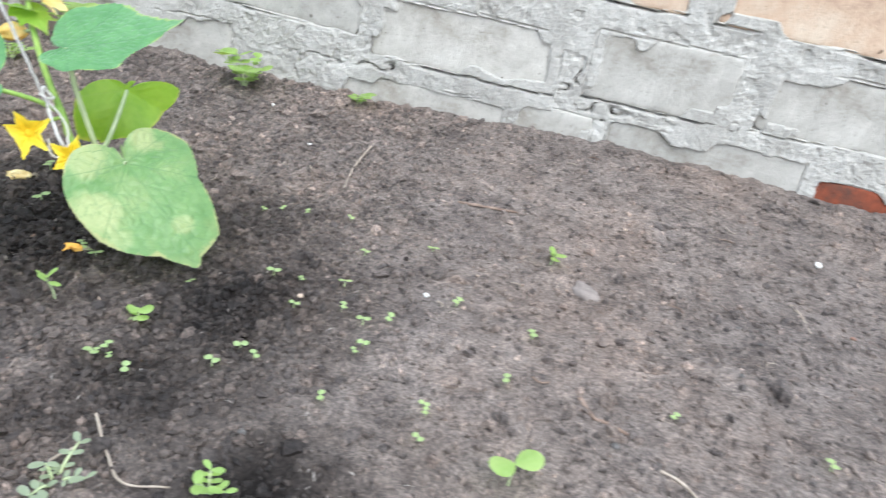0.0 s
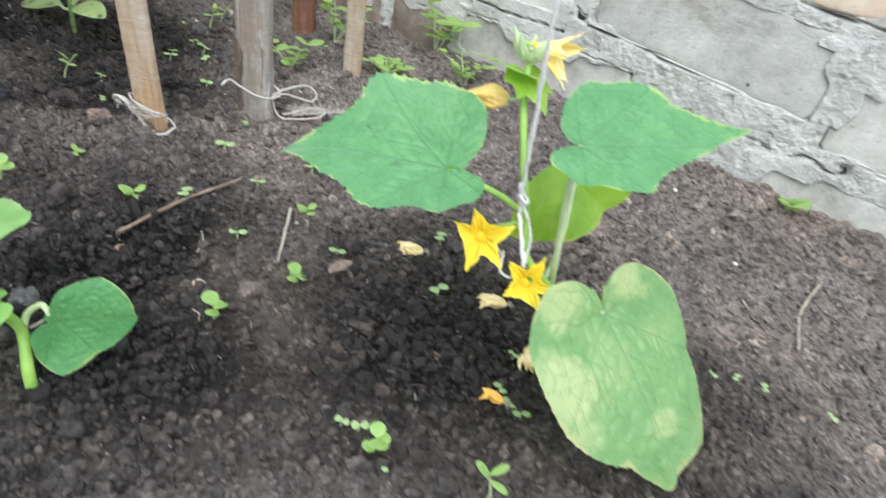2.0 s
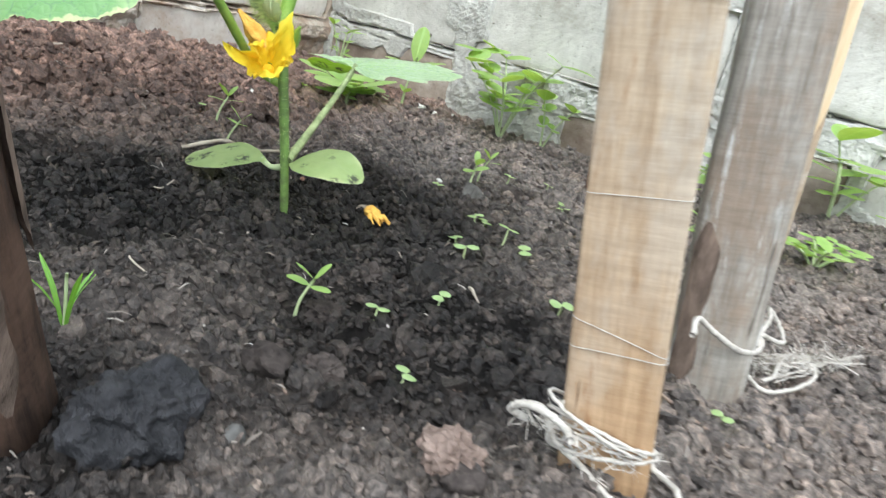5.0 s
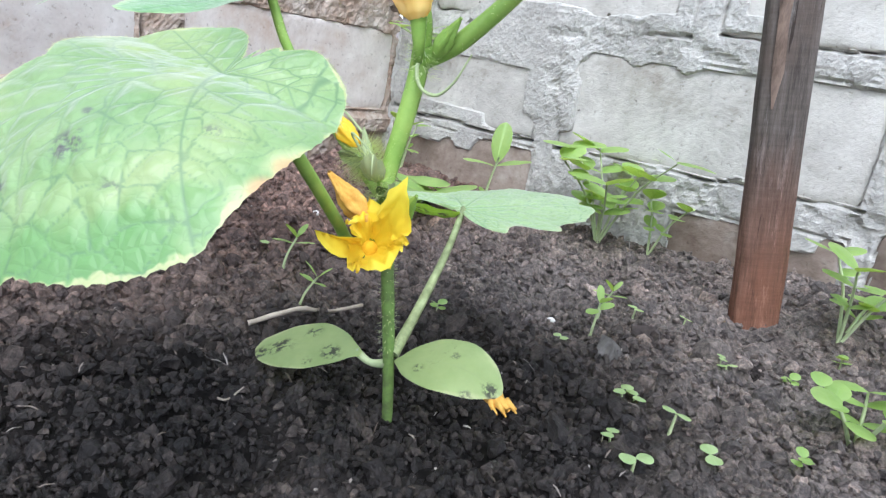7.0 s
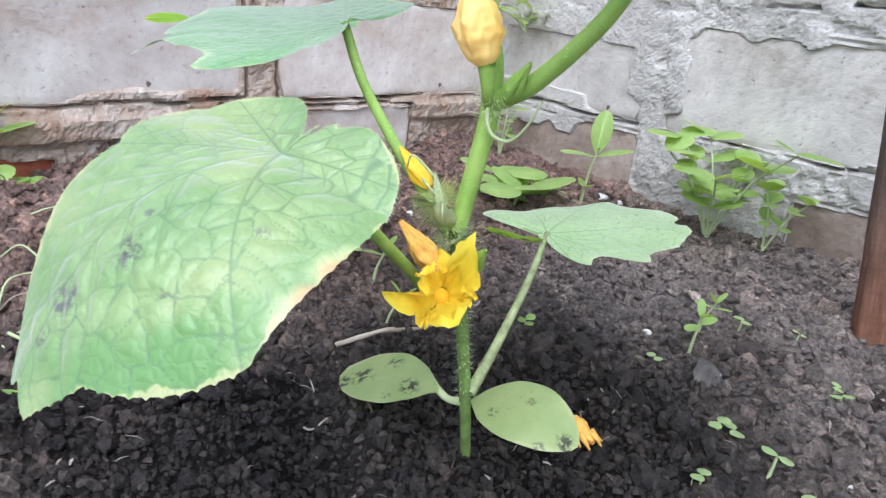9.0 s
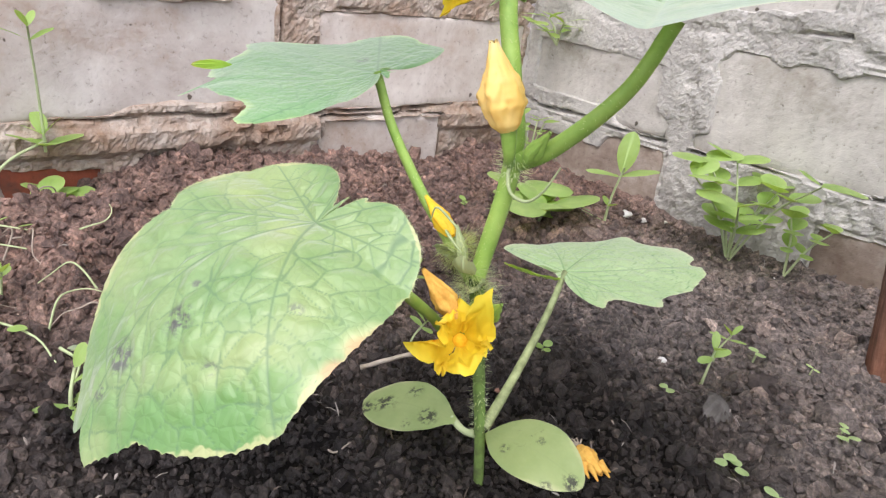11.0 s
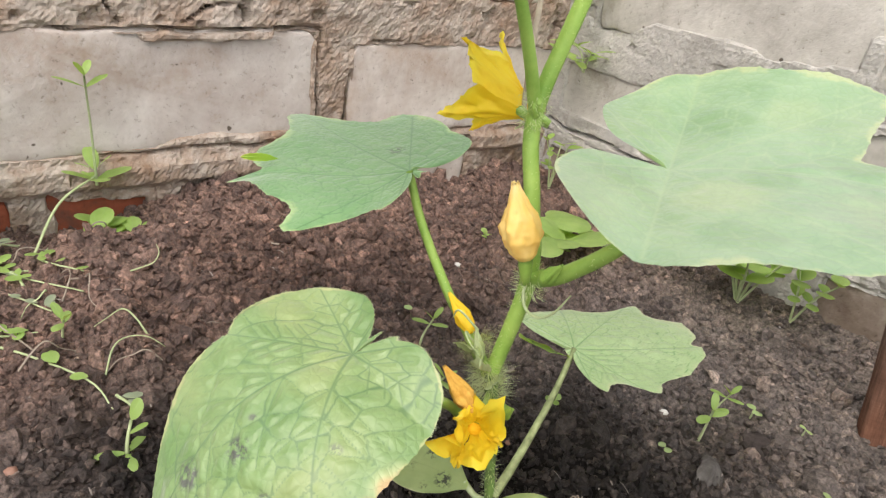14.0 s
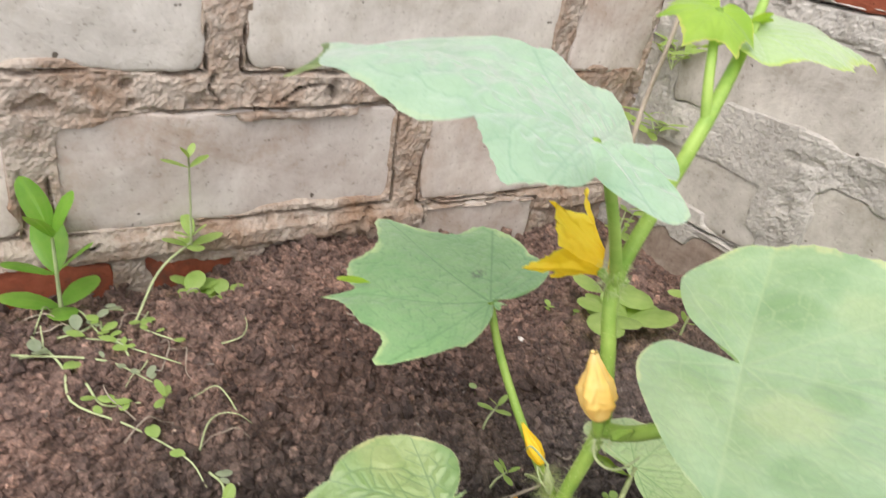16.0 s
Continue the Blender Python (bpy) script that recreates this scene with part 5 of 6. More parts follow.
bud(main, (-0.663, 0.645, 0.129), (-0.6545, 0.643, 0.142), 0.0026, STEM, "small green bud", 5)
bud(main, (-0.676, 0.638, 0.087), (-0.6785, 0.634, 0.103), 0.0021, STEM_PALE, "small hairy green bud", 6)
bud(main, (-0.688, 0.651, 0.181), (-0.6885, 0.648, 0.193), 0.0022, STEM, "small green bud", 7)
bristles(main, [(-0.669, 0.641, 0.074), (-0.674, 0.639, 0.088), (-0.683, 0.638, 0.095)], 0.0045, 1500, 0.0065, 8)
for k, (p, q, s) in enumerate([((-0.674, 0.638, 0.086), (-0.668, 0.629, 0.097), (-0.68, 0.63, 0.09)), ((-0.676, 0.638, 0.088), (-0.684, 0.629, 0.094), (-0.674, 0.63, 0.098)), ((-0.672, 0.639, 0.083), (-0.662, 0.632, 0.088), (-0.668, 0.63, 0.08))]):
    leaf(main, STEM_PALE, p, q, s, "tiny folded hairy leaf", "young_leaf", outline=OVAL, fall=1.0, bow=0.15, teeth=0, wave=0.05, seed=60 + k, rings=12, half=24)
bud(main, (-0.657, 0.633, 0.078), (-0.6475, 0.629, 0.0885), 0.0026, STEM, "small green bud", 8)
bristles(main, [(-0.668, 0.645, 0.122), (-0.666, 0.643, 0.132)], 0.0045, 180, 0.0036, 9)
bristles(main, [(-0.69, 0.652, 0.176), (-0.689, 0.65, 0.19)], 0.004, 200, 0.0036, 10)
tendril(main, [(-0.668, 0.644, 0.13), (-0.666, 0.641, 0.124), (-0.663, 0.641, 0.119), (-0.658, 0.643, 0.118), (-0.653, 0.644, 0.123), (-0.649, 0.645, 0.132)])
tendril(main, [(-0.677, 0.637, 0.092), (-0.681, 0.632, 0.1), (-0.675, 0.628, 0.101), (-0.67, 0.63, 0.097)], 0.0004)
tendril(main, [(-0.68, 0.637, 0.1), (-0.686, 0.631, 0.107), (-0.69, 0.632, 0.101)], 0.0004)
tube("dry_stalk", [(-0.738, 0.7, 0.284), (-0.732, 0.6917, 0.2641), (-0.7237, 0.6777, 0.2325), (-0.7068, 0.6619, 0.1954), (-0.697, 0.654, 0.178)], [0.0007, 0.001, 0.0011, 0.001], STRAW, main, "pale dry straight stalk", count=30)

# ---- the cucumber plant tied to a string ----
tied = thing("cucumber_plant", (-0.115, 0.578, 0.0), "young cucumber plant tied to a white string, in flower", "plant", "cucumber plants")
tied_stem = [(-0.085, 0.662, -0.014), (-0.093, 0.64, 0.022), (-0.108, 0.608, 0.055), (-0.133, 0.596, 0.074), (-0.144, 0.598, 0.096), (-0.158, 0.60, 0.125), (-0.176, 0.61, 0.158), (-0.182, 0.615, 0.178)]
tube("stem", tied_stem, [0.0026, 0.0026, 0.0026, 0.0026, 0.0025, 0.0023, 0.0021, 0.0017], STEM, tied, count=50, sides=10, ridges=0.06)
bristles(tied, tied_stem[1:], 0.003, 220, 0.002, 15)
tube("leaf_stalk", [(-0.144, 0.598, 0.097), (-0.158, 0.583, 0.108), (-0.1824, 0.5610, 0.1177)], [0.0022, 0.0019, 0.0017], STEM, tied, count=16)
leaf(tied, LEAF_FRESH, (-0.1824, 0.5610, 0.1177), (-0.2615, 0.5164, 0.1092), (-0.1951, 0.5102, 0.1027), "fresh green pointed leaf", outline=CUCUMBER, bow=0.012, fall=-0.008, fall_right=-0.721, curl=0.629, lift=0.224, sweep=0.062, left=(1.03, 0.96, 0.76, 0.66, 0.65, 0.90, 1.03), right=(1.00, 0.99, 0.98, 0.99, 0.88, 0.47, 0.89), teeth=0.019, quilt=0.017, net=0.11, seed=12, rings=72, half=144, dirt=[(0.3, 0.05, 0.03, 0.7), (0.5, -0.2, 0.03, 0.6)])
tube("leaf_stalk", [(-0.116, 0.604, 0.062), (-0.1185, 0.598, 0.085), (-0.124, 0.591, 0.12), (-0.1280, 0.5869, 0.1530)], [0.0023, 0.002, 0.0018, 0.0017], STEM_PALE, tied, count=20)
leaf(tied, LEAF_FRESH, (-0.1280, 0.5869, 0.1530), (-0.0725, 0.6257, 0.1692), (-0.1548, 0.6481, 0.1791), "fresh green pointed leaf", outline=CUCUMBER, bow=-0.021, fall=-0.121, fall_right=0.152, curl=-0.181, lift=0.178, sweep=0.092, left=(1.46, 1.32, 1.24, 1.24, 0.59, 0.36, 0.97), right=(1.03, 0.91, 0.85, 0.67, 0.69, 0.99, 0.97), teeth=0.019, quilt=0.017, net=0.11, seed=13, rings=72, half=144)
tube("leaf_stalk", [(-0.112, 0.606, 0.058), (-0.106, 0.594, 0.068), (-0.098, 0.584, 0.074), (-0.0785, 0.5845, 0.0767)], [0.0023, 0.002, 0.0018, 0.0018], STEM_PALE, tied, count=18)
leaf(tied, LEAF_BLOTCHED, (-0.0785, 0.5845, 0.0767), (-0.0050, 0.5695, 0.0237), (-0.0304, 0.6095, 0.0639), "large drooping leaf with pale yellow blotches", outline=ROUND, bow=0.058, fall=0.314, fall_right=-0.101, curl=0.081, lift=0.188, sweep=-0.076, left=(0.98, 1.02, 0.80, 1.04, 0.78, 0.43, 0.96), right=(1.17, 0.93, 1.03, 0.98, 0.95, 0.57, 0.98), teeth=0.006, quilt=0.016, net=0.11, wave=0.015, seed=14, rings=80, half=160, fade=[(0.28, -0.45, 0.26, 0.5), (-0.14, 0.24, 0.16, 0.5), (0.69, 0.04, 0.11, 0.35), (-0.16, -0.28, 0.2, 0.4), (0.24, -0.11, 0.2, 0.12), (0.56, -0.43, 0.12, 0.25)])
tube("leaf_stalk", [(-0.12, 0.602, 0.065), (-0.124, 0.62, 0.068), (-0.135, 0.65, 0.08), (-0.1498, 0.6843, 0.0942)], [0.0022, 0.002, 0.0018, 0.0016], STEM_PALE, tied, count=18)
# yellow-green tone stands in for light passing through this back-lit blade
leaf(tied, LEAF_YOUNG_OR_BACKLIT, (-0.1498, 0.6843, 0.0942), (-0.1512, 0.6490, 0.0539), (-0.1443, 0.6841, 0.0820), "yellow-green leaf hanging behind the stem", outline=ROUND, bow=0.157, fall=-0.065, fall_right=-0.099, curl=0.130, lift=0.544, sweep=-0.250, left=(0.97, 0.90, 1.03, 1.23, 1.54, 1.01, 1.01), right=(0.87, 1.23, 1.16, 0.62, 0.21, 0.70, 1.00), teeth=0.006, seed=16)
leaf(tied, LEAF_YOUNG_OR_BACKLIT, (-0.18, 0.612, 0.166), (-0.207, 0.592, 0.17), (-0.18, 0.59, 0.172), "small young leaf at the top", outline=LOBED, left=(0.9, 0.9), right=(0.9, 0.9), bow=0.02, fall=0.1, teeth=0.02, seed=17)
leaf(tied, LEAF_YOUNG_OR_BACKLIT, (-0.18, 0.612, 0.166), (-0.157, 0.605, 0.152), (-0.16, 0.625, 0.16), "small young leaf at the top", outline=LOBED, left=(0.9, 0.9), right=(0.9, 0.9), bow=0.05, fall=0.2, teeth=0.02, seed=18)
flower(tied, (-0.156, 0.5745, 0.083), (0.45, -0.8, 0.35), 0.0195, 0.6, 0.1, 0.05, seed=21, deep=0.4)
tube("flower_stalk", [(-0.143, 0.598, 0.094), (-0.154, 0.585, 0.088)], [0.0013, 0.0018], STEM, tied, count=8)
flower(tied, (-0.1225, 0.579, 0.0705), (0.4, -0.8, 0.42), 0.0175, 0.2, 0.08, 0.05, seed=22, deep=0.4)
tube("flower_stalk", [(-0.125, 0.599, 0.068), (-0.124, 0.59, 0.071), (-0.1235, 0.583, 0.0705)], [0.0013, 0.0018], STEM, tied, count=8)
bud(tied, (-0.186, 0.616, 0.147), (-0.2095, 0.606, 0.143), 0.0064, PETAL_PALE, "closed pale yellow flower bud", 8)
tube("flower_stalk", [(-0.176, 0.61, 0.157), (-0.18, 0.614, 0.15), (-0.188, 0.615, 0.1465)], [0.001, 0.001, 0.0018], STEM_PALE, tied, count=10)
flower(tied, (-0.176, 0.624, 0.178), (0.75, 0.1, 0.0), 0.0185, 0.3, 0.9, 0.1, label="half open pale yellow flower", seed=23, material=PETAL_PALE)
for k in range(7):
    a = 0.9 * k
    bud(tied, (-0.182 + 0.003 * math.cos(a), 0.614 + 0.003 * math.sin(a), 0.172), (-0.185 + 0.011 * math.cos(a), 0.616 + 0.011 * math.sin(a), 0.185 + 0.003 * math.sin(2 * a)), 0.0022, STEM_PALE, "", 30 + k, name="tip_bud")
bristles(tied, [(-0.182, 0.615, 0.17), (-0.186, 0.617, 0.186)], 0.006, 160, 0.004, 16)

# ---- the smallest cucumber plant ----
small = thing("cucumber_plant", (-0.29, 0.395, -0.02), "low young cucumber plant with rounded leaves", "plant", "cucumber plants")
tube("stem", [(-0.283, 0.397, -0.03), (-0.286, 0.396, -0.008), (-0.297, 0.4, 0.008), (-0.298, 0.394, 0.022), (-0.302, 0.388, 0.04), (-0.309, 0.392, 0.05)], [0.0032, 0.003, 0.0028, 0.0026, 0.002, 0.0015], STEM, small, count=40, sides=10)
tube("leaf_stalk", [(-0.297, 0.4, 0.006), (-0.299, 0.404, 0.016), (-0.293, 0.408, 0.024), (-0.287, 0.4085, 0.021)], [0.002, 0.0018, 0.0016, 0.0015], STEM_PALE, small, count=16)
leaf(small, LEAF_FRESH, (-0.2855, 0.4110, 0.0179), (-0.2698, 0.4431, 0.0163), (-0.2835, 0.4151, 0.0183), "rounded fresh green leaf", outline=ROUND, bow=0.039, fall=0.415, fall_right=-0.365, curl=-0.241, lift=0.171, sweep=0.048, left=(0.95, 1.01, 1.10, 0.81, 0.33, 0.63, 1.00), right=(1.04, 1.02, 1.03, 1.48, 1.05, 0.97, 1.00), teeth=0.003, quilt=0.016, net=0.14, rings=50, half=100, seed=31)
tube("leaf_stalk", [(-0.302, 0.388, 0.04), (-0.307, 0.389, 0.049), (-0.312, 0.389, 0.056)], [0.0018, 0.0016, 0.0015], STEM, small, count=12)
leaf(small, LEAF_LIGHT, (-0.3157, 0.3918, 0.0581), (-0.3622, 0.4038, 0.0505), (-0.3521, 0.3785, 0.0459), "light green toothed leaf", outline=CUCUMBER, bow=-0.022, fall=0.108, fall_right=0.173, curl=-0.078, lift=-0.041, sweep=-0.006, left=(1.01, 1.00, 1.00, 1.00, 1.02, 1.19, 1.00), right=(1.00, 1.13, 0.83, 0.95, 0.81, 0.92, 1.00), teeth=0.016, seed=32)
leaf(small, LEAF_YOUNG_OR_BACKLIT, (-0.303, 0.389, 0.038), (-0.309, 0.397, 0.053), (-0.299, 0.392, 0.045), "tiny folded leaf", outline=CUCUMBER, left=(0.5, 0.5), right=(0.5, 0.5), fall=0.5, teeth=0.01, seed=33)
leaf(small, LEAF_LIGHT, (-0.296, 0.383, 0.033), (-0.306, 0.349, 0.027), (-0.282, 0.365, 0.032), "pale green leaf", outline=ROUND, left=(0.8, 0.8), right=(0.8, 0.8), fall=0.15, teeth=0.01, seed=34)
tube("leaf_stalk", [(-0.299, 0.393, 0.024), (-0.297, 0.387, 0.03), (-0.296, 0.383, 0.033)], [0.0018, 0.0016, 0.0015], STEM_PALE, small, count=10)


# ---- strings ----
def cord(points, radius=0.001, label="off-white cotton string", ob=None, name="string", count=90, fuzz=0.00012, seed=0, material=None):
    line = smooth_line(points, count)
    r = np.random.default_rng(seed)
    line = line + r.normal(size=line.shape) * fuzz
    return tube(name, line, [radius] * 3, material or STRING, ob, count=count, sides=7, lumpy=0.5, seed=seed)


def on_soil(points, up=0.0015):
    return [(x, y, ground_at(x, y) + up) for x, y in points]


def laid(points):
    """Lifts what would lie under the soil onto it."""
    return [(x, y, max(z, ground_at(x, y) + 0.004)) for x, y, z in points]


tie = thing("string_tie", (-0.466, 0.583, 0.02), "off-white string loosely tied round the foot of the lath", "string", "string ties")
for k in range(4):
    z = 0.014 + 0.0022 * k
    ring = [(-0.4632 - 0.001 * k + 0.0142 * math.cos(a) - 0.002 * math.sin(a), 0.589 - 0.0006 * k + 0.006 * math.sin(a) + 0.004 * math.cos(a), z + 0.004 * math.cos(a + k)) for a in np.linspace(0, 2 * math.pi, 13)]
    cord(ring, 0.0006, "", tie, "coil", 60, seed=k)
cord(laid([(-0.484, 0.575, 0.022), (-0.479, 0.579, 0.021), (-0.474, 0.581, 0.013), (-0.467, 0.583, 0.005), (-0.451, 0.58, 0.0), (-0.438, 0.583, -0.002), (-0.441, 0.594, -0.002), (-0.448, 0.601, 0.0), (-0.456, 0.601, 0.005), (-0.463, 0.593, 0.011), (-0.469, 0.584, 0.016), (-0.468, 0.574, 0.02)]), 0.001, "", tie, "loop", seed=12)
cord([(-0.469, 0.575, 0.021), (-0.474, 0.572, 0.025), (-0.482, 0.572, 0.024), (-0.486, 0.574, 0.019), (-0.482, 0.577, 0.017)], 0.0011, "", tie, "tail", 50, seed=14)
cord(laid([(-0.472, 0.583, 0.014), (-0.466, 0.587, 0.008), (-0.461, 0.589, 0.003)]), 0.0007, "", tie, "tail", 30, seed=13)

tie2 = thing("string_tie", (-0.447, 0.704, 0.01), "off-white string knotted round the grey stake, frayed loops on soil", "string", "string ties")
cord([(-0.462, 0.657, 0.029), (-0.464, 0.667, 0.032), (-0.457, 0.676, 0.026), (-0.449, 0.687, 0.02), (-0.444, 0.7, 0.018), (-0.446, 0.712, 0.02), (-0.461, 0.714, 0.024)], 0.0011, "", tie2, "coil", seed=15)
cord([(-0.445, 0.701, 0.019), (-0.446, 0.71, 0.022), (-0.446, 0.727, 0.024), (-0.449, 0.75, 0.021), (-0.443, 0.759, 0.013), (-0.438, 0.747, 0.01), (-0.443, 0.735, 0.013), (-0.445, 0.721, 0.018), (-0.446, 0.71, 0.02)], 0.001, "", tie2, "loop", seed=16)
cord(laid([(-0.445, 0.702, 0.018), (-0.444, 0.706, 0.006), (-0.436, 0.708, 0.001), (-0.428, 0.719, 0.001), (-0.421, 0.742, 0.002), (-0.425, 0.753, 0.004), (-0.435, 0.746, 0.005), (-0.435, 0.72, 0.004), (-0.438, 0.711, 0.003)]), 0.0009, "", tie2, "loop", seed=17)
for k in range(16):
    s = 0.0011 * (k - 8)
    cord(laid([(-0.442 + s, 0.727 - s, 0.002), (-0.432 + s * 0.8, 0.738 - s * 0.6, 0.004 + 0.0006 * (k % 3)), (-0.424 + s * 0.4, 0.757 - s * 0.2, 0.004), (-0.409 + s * 0.3, 0.768 + 0.0006 * k, 0.003 + 0.0004 * (k % 4))]), 0.0003, "", tie2, "strand", 30, 0.0004, 40 + k)

def fray(ob, points, count, spread, seed, name="fuzz"):
    """Loose fibres standing off a cord."""
    r = np.random.default_rng(seed)
    base = np.array(ob.matrix_basis.translation)
    run = smooth_line(points, 60) - base
    verts, faces = [], []
    for n in range(count):
        k = r.integers(0, 56)
        a = run[k]
        d = run[k + 3] - run[k]
        b = a + d * r.uniform(-1, 2.5) + r.normal(size=3) * spread
        c = b + r.normal(size=3) * spread * 0.8
        w = r.normal(size=3) * 0.00016
        i = len(verts)
        verts += [a - w, a + w, b - w, b + w, c]
        faces += [[i, i + 1, i + 3], [i, i + 3, i + 2], [i + 2, i + 3, i + 4]]
    part(name, mesh(name, np.array(verts), faces, False), STRING, ob)


fray(tie, laid([(-0.484, 0.575, 0.022), (-0.474, 0.581, 0.014), (-0.467, 0.583, 0.008), (-0.451, 0.58, 0.003), (-0.438, 0.583, 0.003)]), 110, 0.0022, 1)
fray(tie, [(-0.476, 0.581, 0.02), (-0.466, 0.58, 0.018), (-0.455, 0.588, 0.016), (-0.45, 0.594, 0.014)], 120, 0.0026, 2)
fray(tie2, laid([(-0.445, 0.725, 0.003), (-0.432, 0.738, 0.005), (-0.424, 0.757, 0.005), (-0.409, 0.768, 0.004)]), 260, 0.004, 3)
fray(tie2, [(-0.446, 0.71, 0.021), (-0.446, 0.727, 0.024), (-0.449, 0.75, 0.021)], 40, 0.0012, 4)

line = thing("plant_string", (-0.145, 0.58, 0.11), "white support string running up from the tied stem", "string")
cord([(-0.128, 0.583, 0.072), (-0.13, 0.577, 0.085), (-0.14, 0.581, 0.1), (-0.145, 0.581, 0.115), (-0.146, 0.545, 0.2), (-0.149, 0.462, 0.4), (-0.153, 0.35, 0.66)], 0.0011, "", line, "string", 140, 0.0002, 60, WHITESTRING)
cord([(-0.146, 0.582, 0.113), (-0.15, 0.588, 0.118), (-0.149, 0.592, 0.112), (-0.144, 0.59, 0.11), (-0.142, 0.582, 0.112), (-0.146, 0.579, 0.116)], 0.001, "", line, "knot", 50, 0.0002, 61, WHITESTRING)
cord([(-0.144, 0.582, 0.113), (-0.134, 0.59, 0.09), (-0.131, 0.583, 0.07), (-0.139, 0.579, 0.068), (-0.143, 0.58, 0.08)], 0.0008, "", line, "loose_end", 50, 0.0002, 62, WHITESTRING)


# ---- seedlings and weeds ----
def small_leaf(long, wide, rise, droop, seed, outline=ELLIPSE):
    return leaf_mesh((0, 0, 0), (long * math.cos(rise), 0, long * math.sin(rise)), (0, long, 0), outline=outline, left=(wide, wide), right=(wide, wide), bow=droop, fall=0.25, teeth=0, quilt=0, wave=0.01, seed=seed, rings=6, half=10, veins=True)


def weed(place, tall, tiers, material, label, name="weed_seedling", lean=(0, 0), stem_material=None, group="weed seedlings", thick=0.0006, category="weed", spin=0.0, outline=ELLIPSE):
    """A small weed. tiers: (share of its height, leaves, leaf length, width factor, rise in radians)."""
    ob = thing(name, (place[0], place[1], place[2]), label, category, group)
    top = Vector((lean[0], lean[1], tall))
    path = [(0, 0, -0.004), (lean[0] * 0.2, lean[1] * 0.2, tall * 0.45), tuple(top)]
    verts, faces = tube_data(path, [thick * 1.3, thick, thick * 0.8], count=8, sides=5)
    part("stem", mesh("stem", verts, faces), stem_material or STEM_PALE, ob)
    n = 0
    for share, count, long, wide, rise in tiers:
        at = Vector(smooth_line(path, 21)[int(round(share * 20))])
        for k in range(count):
            lf = part("leaf", small_leaf(long * (1 - 0.12 * math.sin(3 * k + n)), wide, rise + 0.15 * math.sin(5 * k + n), 0.05, n + k, outline), material, ob)
            lf.matrix_basis = Matrix.Translation(at) @ Matrix.Rotation(spin + 2 * math.pi * k / count + 0.8 * n + 0.3 * math.sin(7 * k + n), 4, "Z")
        n += 1
    return ob


def scatter(kind, places, seed, low=0.8, high=1.2, up=0.0):
    r = random.Random(seed)
    for x, y in places:
        s = r.uniform(low, high)
        ob = copy_thing(kind, Matrix.Translation((x, y, ground_at(x, y) + up)) @ Matrix.Rotation(r.uniform(0, 6.28), 4, "Z") @ Matrix.Rotation(r.uniform(-0.25, 0.25), 4, "X"))
        ob.scale = (s, s, s)


two = weed((0.046, 0.591, ground_at(0.046, 0.591)), 0.006, [(1.0, 2, 0.0058, 1.7, 0.1)], WEED_PALE, "tiny pale green two-leaved seedling in the soil")
scatter(two, [(0.068, 0.597), (0.079, 0.557), (0.113, 0.567), (0.138, 0.526), (0.133, 0.557), (0.148, 0.571), (0.101, 0.605), (0.1, 0.656), (0.065, 0.716), (-0.012, 0.688), (0.003, 0.699), (0.023, 0.713), (0.153, 0.691)], 1, 0.65, 1.0)
scatter(two, [(-0.02, 0.463), (-0.008, 0.467), (0.009, 0.458), (0.063, 0.507), (0.076, 0.501), (0.054, 0.486), (0.133, 0.483), (0.197, 0.5), (0.201, 0.472), (0.245, 0.536), (0.361, 0.551), (0.192, 0.612), (0.256, 0.594), (0.467, 0.55), (0.142, 0.533), (0.2, 0.494)], 2, 0.65, 1.0)
scatter(two, [(-0.158, 0.484), (-0.15, 0.489), (-0.124, 0.477), (-0.066, 0.422), (-0.138, 0.378), (-0.021, 0.468), (-0.012, 0.47), (-0.019, 0.509), (-0.017, 0.503), (-0.008, 0.562), (-0.11, 0.57), (-0.1, 0.562), (-0.09, 0.56), (-0.118, 0.6)], 3, 0.65, 1.0)
scatter(two, [(-0.315, 0.551), (-0.262, 0.594), (-0.225, 0.673), (-0.264, 0.56), (-0.365, 0.615), (-0.371, 0.554), (-0.19, 0.62), (-0.35, 0.66), (-0.41, 0.62)], 4, 1.0, 1.4)
scatter(two, [(-0.596, 0.712), (-0.627, 0.77), (-0.616, 0.851), (-0.535, 0.595), (-0.553, 0.637), (-0.566, 0.614), (-0.443, 0.673), (-0.583, 0.802), (-0.578, 0.798), (-0.606, 0.744), (-0.602, 0.748), (-0.814, 0.712), (-0.65, 0.766), (-0.642, 0.841)], 5, 0.7, 1.05)
four = weed((-0.393, 0.527, ground_at(-0.393, 0.527)), 0.011, [(0.7, 2, 0.0085, 1.6, 0.2), (1.0, 2, 0.0095, 1.7, 0.35)], WEED, "small green four-leaved weed seedling", thick=0.0008)
scatter(four, [(-0.2655, 0.492), (-0.307, 0.61), (-0.264, 0.557), (-0.454, 0.471), (-0.014, 0.505), (-0.137, 0.486), (0.259, 0.73)], 6, 0.75, 1.1)
scatter(two, [(-0.561, 0.723), (-0.581, 0.697), (-0.524, 0.695), (-0.581, 0.737)], 77, 0.9, 1.2)
scatter(four, [(-0.535, 0.746), (-0.706, 0.735), (-0.554, 0.827), (-0.538, 0.87), (-0.871, 0.821), (-0.858, 0.84), (-0.461, 0.526)], 7, 0.5, 0.7)
